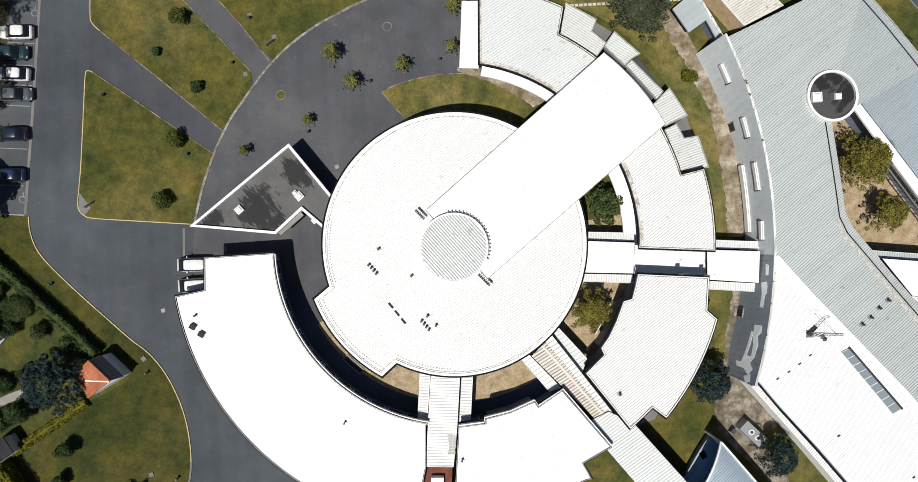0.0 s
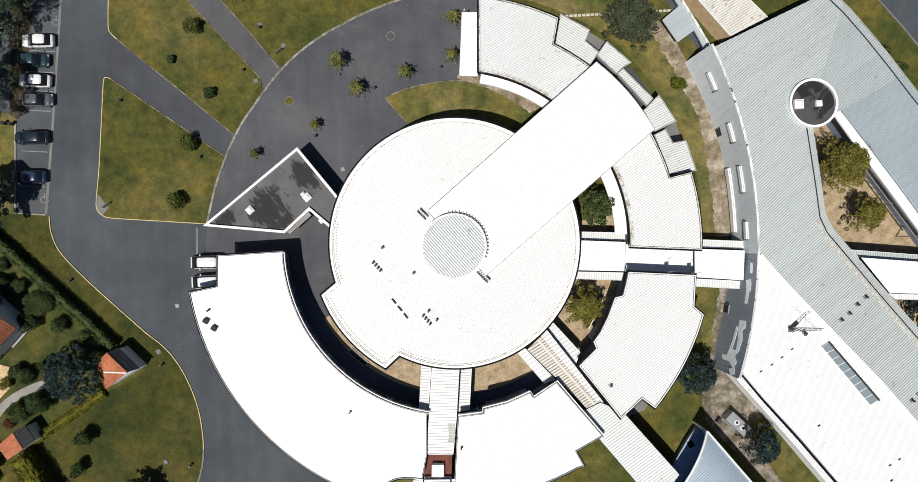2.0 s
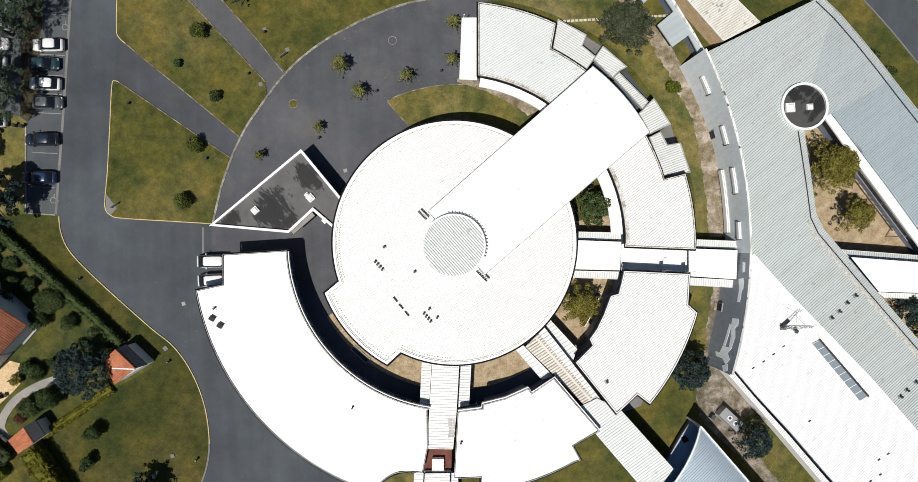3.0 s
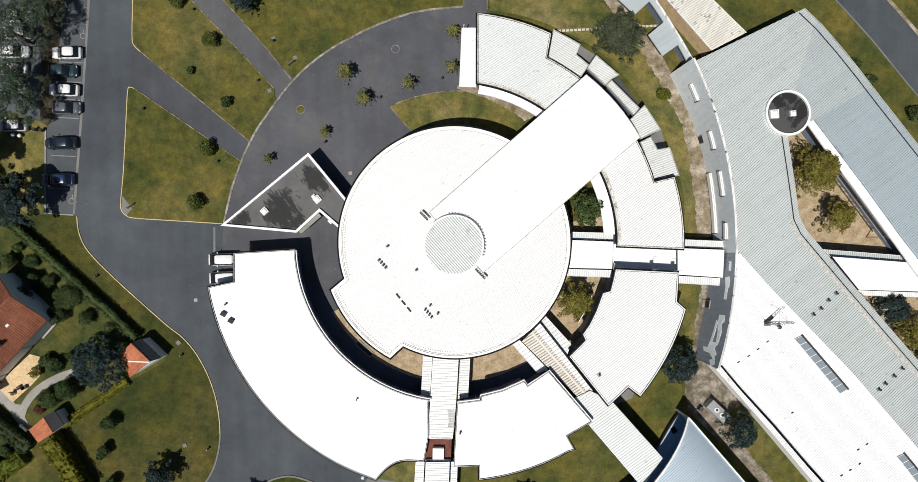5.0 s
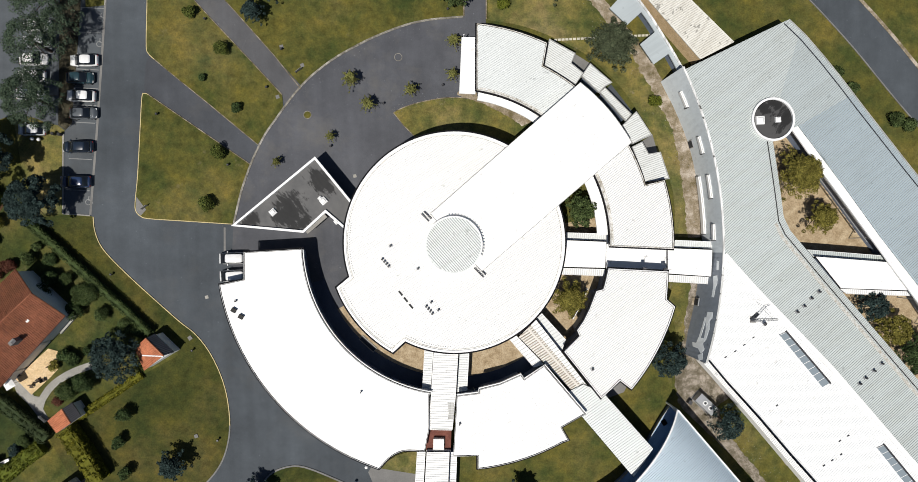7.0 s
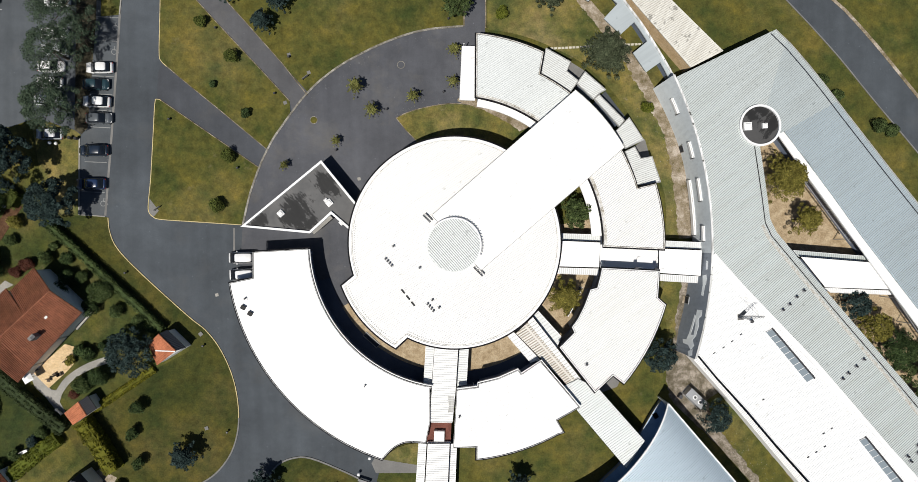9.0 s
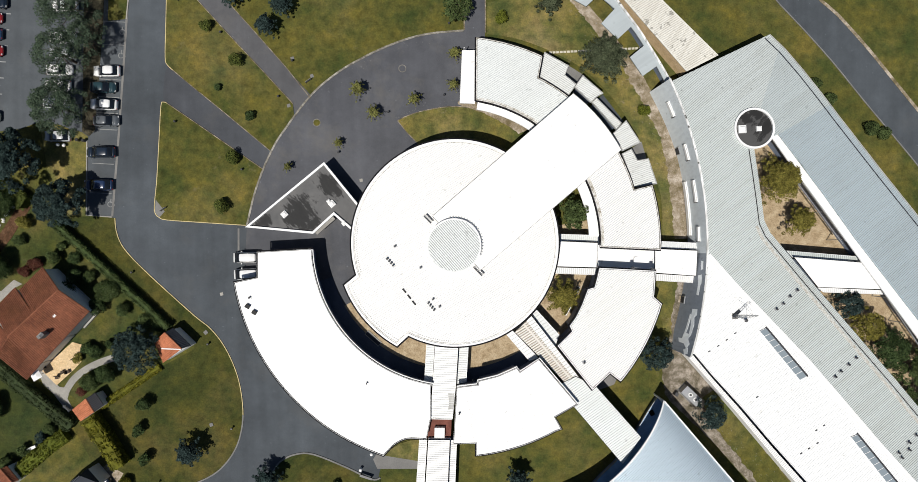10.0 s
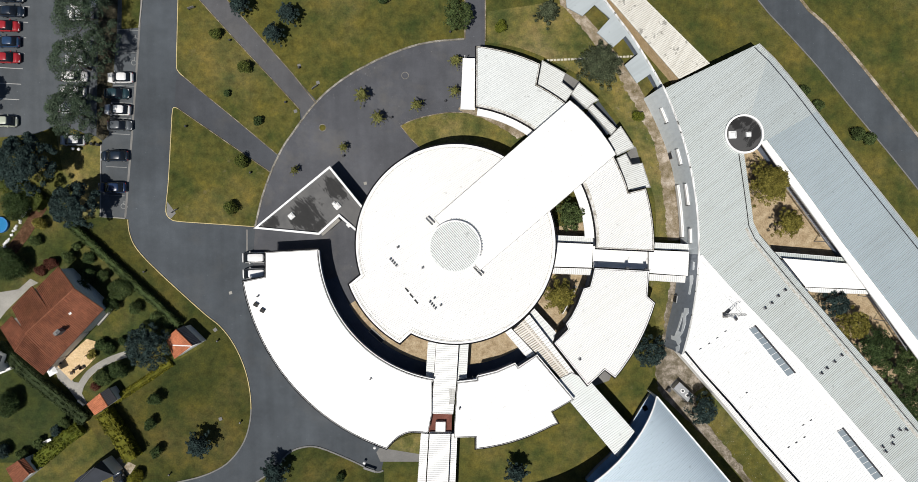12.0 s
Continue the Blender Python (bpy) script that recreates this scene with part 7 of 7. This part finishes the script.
for p, r, h, m in (((64.2, -10.6), 2.5, 5.0, LEAF_BLUE), ((67.2, -14.1), 2.8, 5.6, LEAF_OLIVE), ((70.86, -17.66), 3.4, 5.5, LEAF_DARK), ((75.33, -21.75), 3.8, 6.0, LEAF_GREEN), ((77.31, -27.41), 3.4, 5.5, LEAF_DARK)):
    tree(p, r, h, m, "leafy tree in the long gravel courtyard", 36, 0.17, 85, group="courtyard trees")
tree((-41.37, -34.52), 2.5, 4.2, LEAF_BLUE, "dark blue-green tree on the south lawn", 52, 0.16, 170, "full")
tree((-28.89, -38.92), 2.5, 4.4, LEAF_BLUE, "dark conifer at the yard's corner", 52, 0.16, 170, "full")
tree((10.90, -38.92), 2.3, 4.2, LEAF_BLUE, "dark conifer on the south lawn", 48, 0.16, 150, "full")
# car park and garden trees
for p, r, h, m, d in (((-60.0, 35.0), 4.8, 9.4, LEAF_AIRY, 70), ((-59.4, 42.0), 4.6, 9.2, LEAF_AIRY, 70), ((-61.3, 27.9), 4.1, 9.0, LEAF_AIRY, 66), ((-57.4, 30.6), 3.0, 8.0, LEAF_AIRY, 60), ((-61.2, 19.6), 4.4, 9.2, LEAF_AIRY, 110)):
    tree(p, r, h, m, "tall airy green tree over the car park", 60, 0.135, d, group="car park trees")
tree((-68.3, 11.2), 4.7, 10.6, LEAF_BLUE, "broad dark evergreen tree by the gardens", 64, 0.2, 170)
tree((-60.8, 4.6), 3.8, 9.4, LEAF_BLUE, "dark blue-green garden tree beside the bays", 52, 0.18, 170)
# stands out of view, added for the shadow it casts on the bays
tree((-78.6, 22.4), 3.0, 7.5, LEAF_DARK, "dark tree out of view beside the parking bays", 14, 0.2, 80)
tree((-49.41, -18.17), 3.7, 7.0, LEAF_BLUE, "broad dusky blue-green garden tree", 60, 0.18, 95)
for p, r, h, m in (((-72.42, -5.42), 2.4, 4.0, LEAF_DARK), ((-74.07, -3.97), 2.0, 3.4, LEAF_DARK), ((-61.83, -9.23), 2.0, 3.2, LEAF_DARK), ((-54.98, -9.21), 2.0, 3.0, LEAF_GREEN), ((-56.68, -11.66), 1.5, 2.4, LEAF_DARK), ((-52.72, -12.14), 1.2, 2.0, LEAF_GREEN), ((-60.53, -6.82), 1.4, 2.2, LEAF_DARK), ((-63.85, -3.91), 1.2, 2.0, LEAF_GREEN),
                   ((-71.9, 4.5), 2.6, 4.0, LEAF_DARK), ((-68.56, 1.71), 1.2, 2.0, LEAF_OLIVE), ((-69.48, -1.22), 1.0, 1.6, LEAF_GREEN), ((-62.72, -1.95), 0.8, 1.4, LEAF_GREEN), ((-60.57, -3.89), 1.1, 1.8, LEAF_DARK)):
    bush(p, r, h, m, "loose garden shrub beside the house", group="garden shrubs", z=0.0)
for p, r, h, m in (
                   ((-58.44, -18.31), 1.1, 1.8, LEAF_DARK), ((-57.18, -18.99), 1.2, 2.0, LEAF_DARK), ((-54.97, -17.81), 0.8, 1.5, LEAF_DARK), ((-55.20, -22.58), 1.7, 2.8, LEAF_DARK), ((-57.79, -23.86), 1.6, 2.4, LEAF_GREEN), ((-59.31, -25.32), 0.9, 1.4, LEAF_BROWN),
                   ((-73.32, -28.13), 2.3, 3.5, LEAF_DARK), ((-65.56, -32.61), 1.1, 2.0, LEAF_BLUE), ((-68.31, -34.75), 1.0, 1.6, LEAF_GREEN), ((-64.23, -31.35), 1.0, 1.7, LEAF_GREEN), ((-52.36, -40.36), 1.4, 2.2, LEAF_YELLOW), ((-74.43, -36.01), 1.4, 2.0, LEAF_BLUE), ((-67.02, -4.91), 1.2, 1.5, LEAF_BROWN), ((-68.64, -6.09), 1.0, 1.4, LEAF_BROWN),
                   ((-49.02, -14.08), 1.4, 2.2, LEAF_GREEN), ((-47.07, -14.85), 1.0, 1.8, LEAF_GREEN), ((-60.06, -19.97), 0.9, 1.3, LEAF_OLIVE), ((-71.07, -36.59), 1.1, 1.6, LEAF_GREEN), ((-58.21, -6.81), 1.1, 1.8, LEAF_GREEN)):
    bush(p, r, h, m, "loose garden shrub beside a lawn", group="garden shrubs", z=0.0)

hedge([(-64.06, 1.95), (-59.94, -1.74), (-55.04, -6.31), (-50.13, -10.68), (-45.41, -15.16)], 0.8, 1.7, LEAF_GREEN, "thin dark-green boundary hedge along the road verge", 3)
hedge([(-47.03, -21.48), (-50.60, -23.94), (-54.45, -26.59), (-58.29, -29.04)], 0.8, 0.8, LEAF_YELLOW, "low clipped yellow-green hedge", 4)
hedge([(-57.38, -29.3), (-54.67, -33.06), (-52.33, -37.0)], 1.9, 2.9, LEAF_YELLOW, "thick tall yellow-green hedge with sunlit top", 5)
hedge([(-61.6, -32.2), (-64.76, -34.55), (-69.0, -38.2)], 1.9, 1.6, LEAF_LIME, "thick yellow-green hedge between gardens", 6)
hedge([(-74.99, -18.38), (-71.09, -22.25), (-66.23, -26.31), (-60.39, -30.76)], 1.5, 2.0, LEAF_DEEP, "tall dark hedge behind the house", 7)
hedge([(-78.5, 10.96), (-73.7, 8.1), (-68.31, 4.86)], 2.4, 2.0, LEAF_BUSH, "clipped green hedge by the car park", 8)
sheet("garden_lawn", [(-81.93, 6.77), (-70.25, 5.39), (-64.36, 1.49), (-55.46, -6.84), (-46.05, -15.66), (-47.45, -21.38), (-58.09, -28.79), (-69.89, -19.70), (-81.66, -9.94)], 0.012, GRASS_RICH, "lush garden grass round the house", "lawn", deep=0.1)
sheet("garden_lawn", [(-81.57, -15.82), (-75.72, -18.93), (-60.98, -31.24), (-69.61, -38.30), (-81.21, -38.30)], 0.012, GRASS_DEEP, "deep green garden grass behind the hedge", "lawn", deep=0.1)
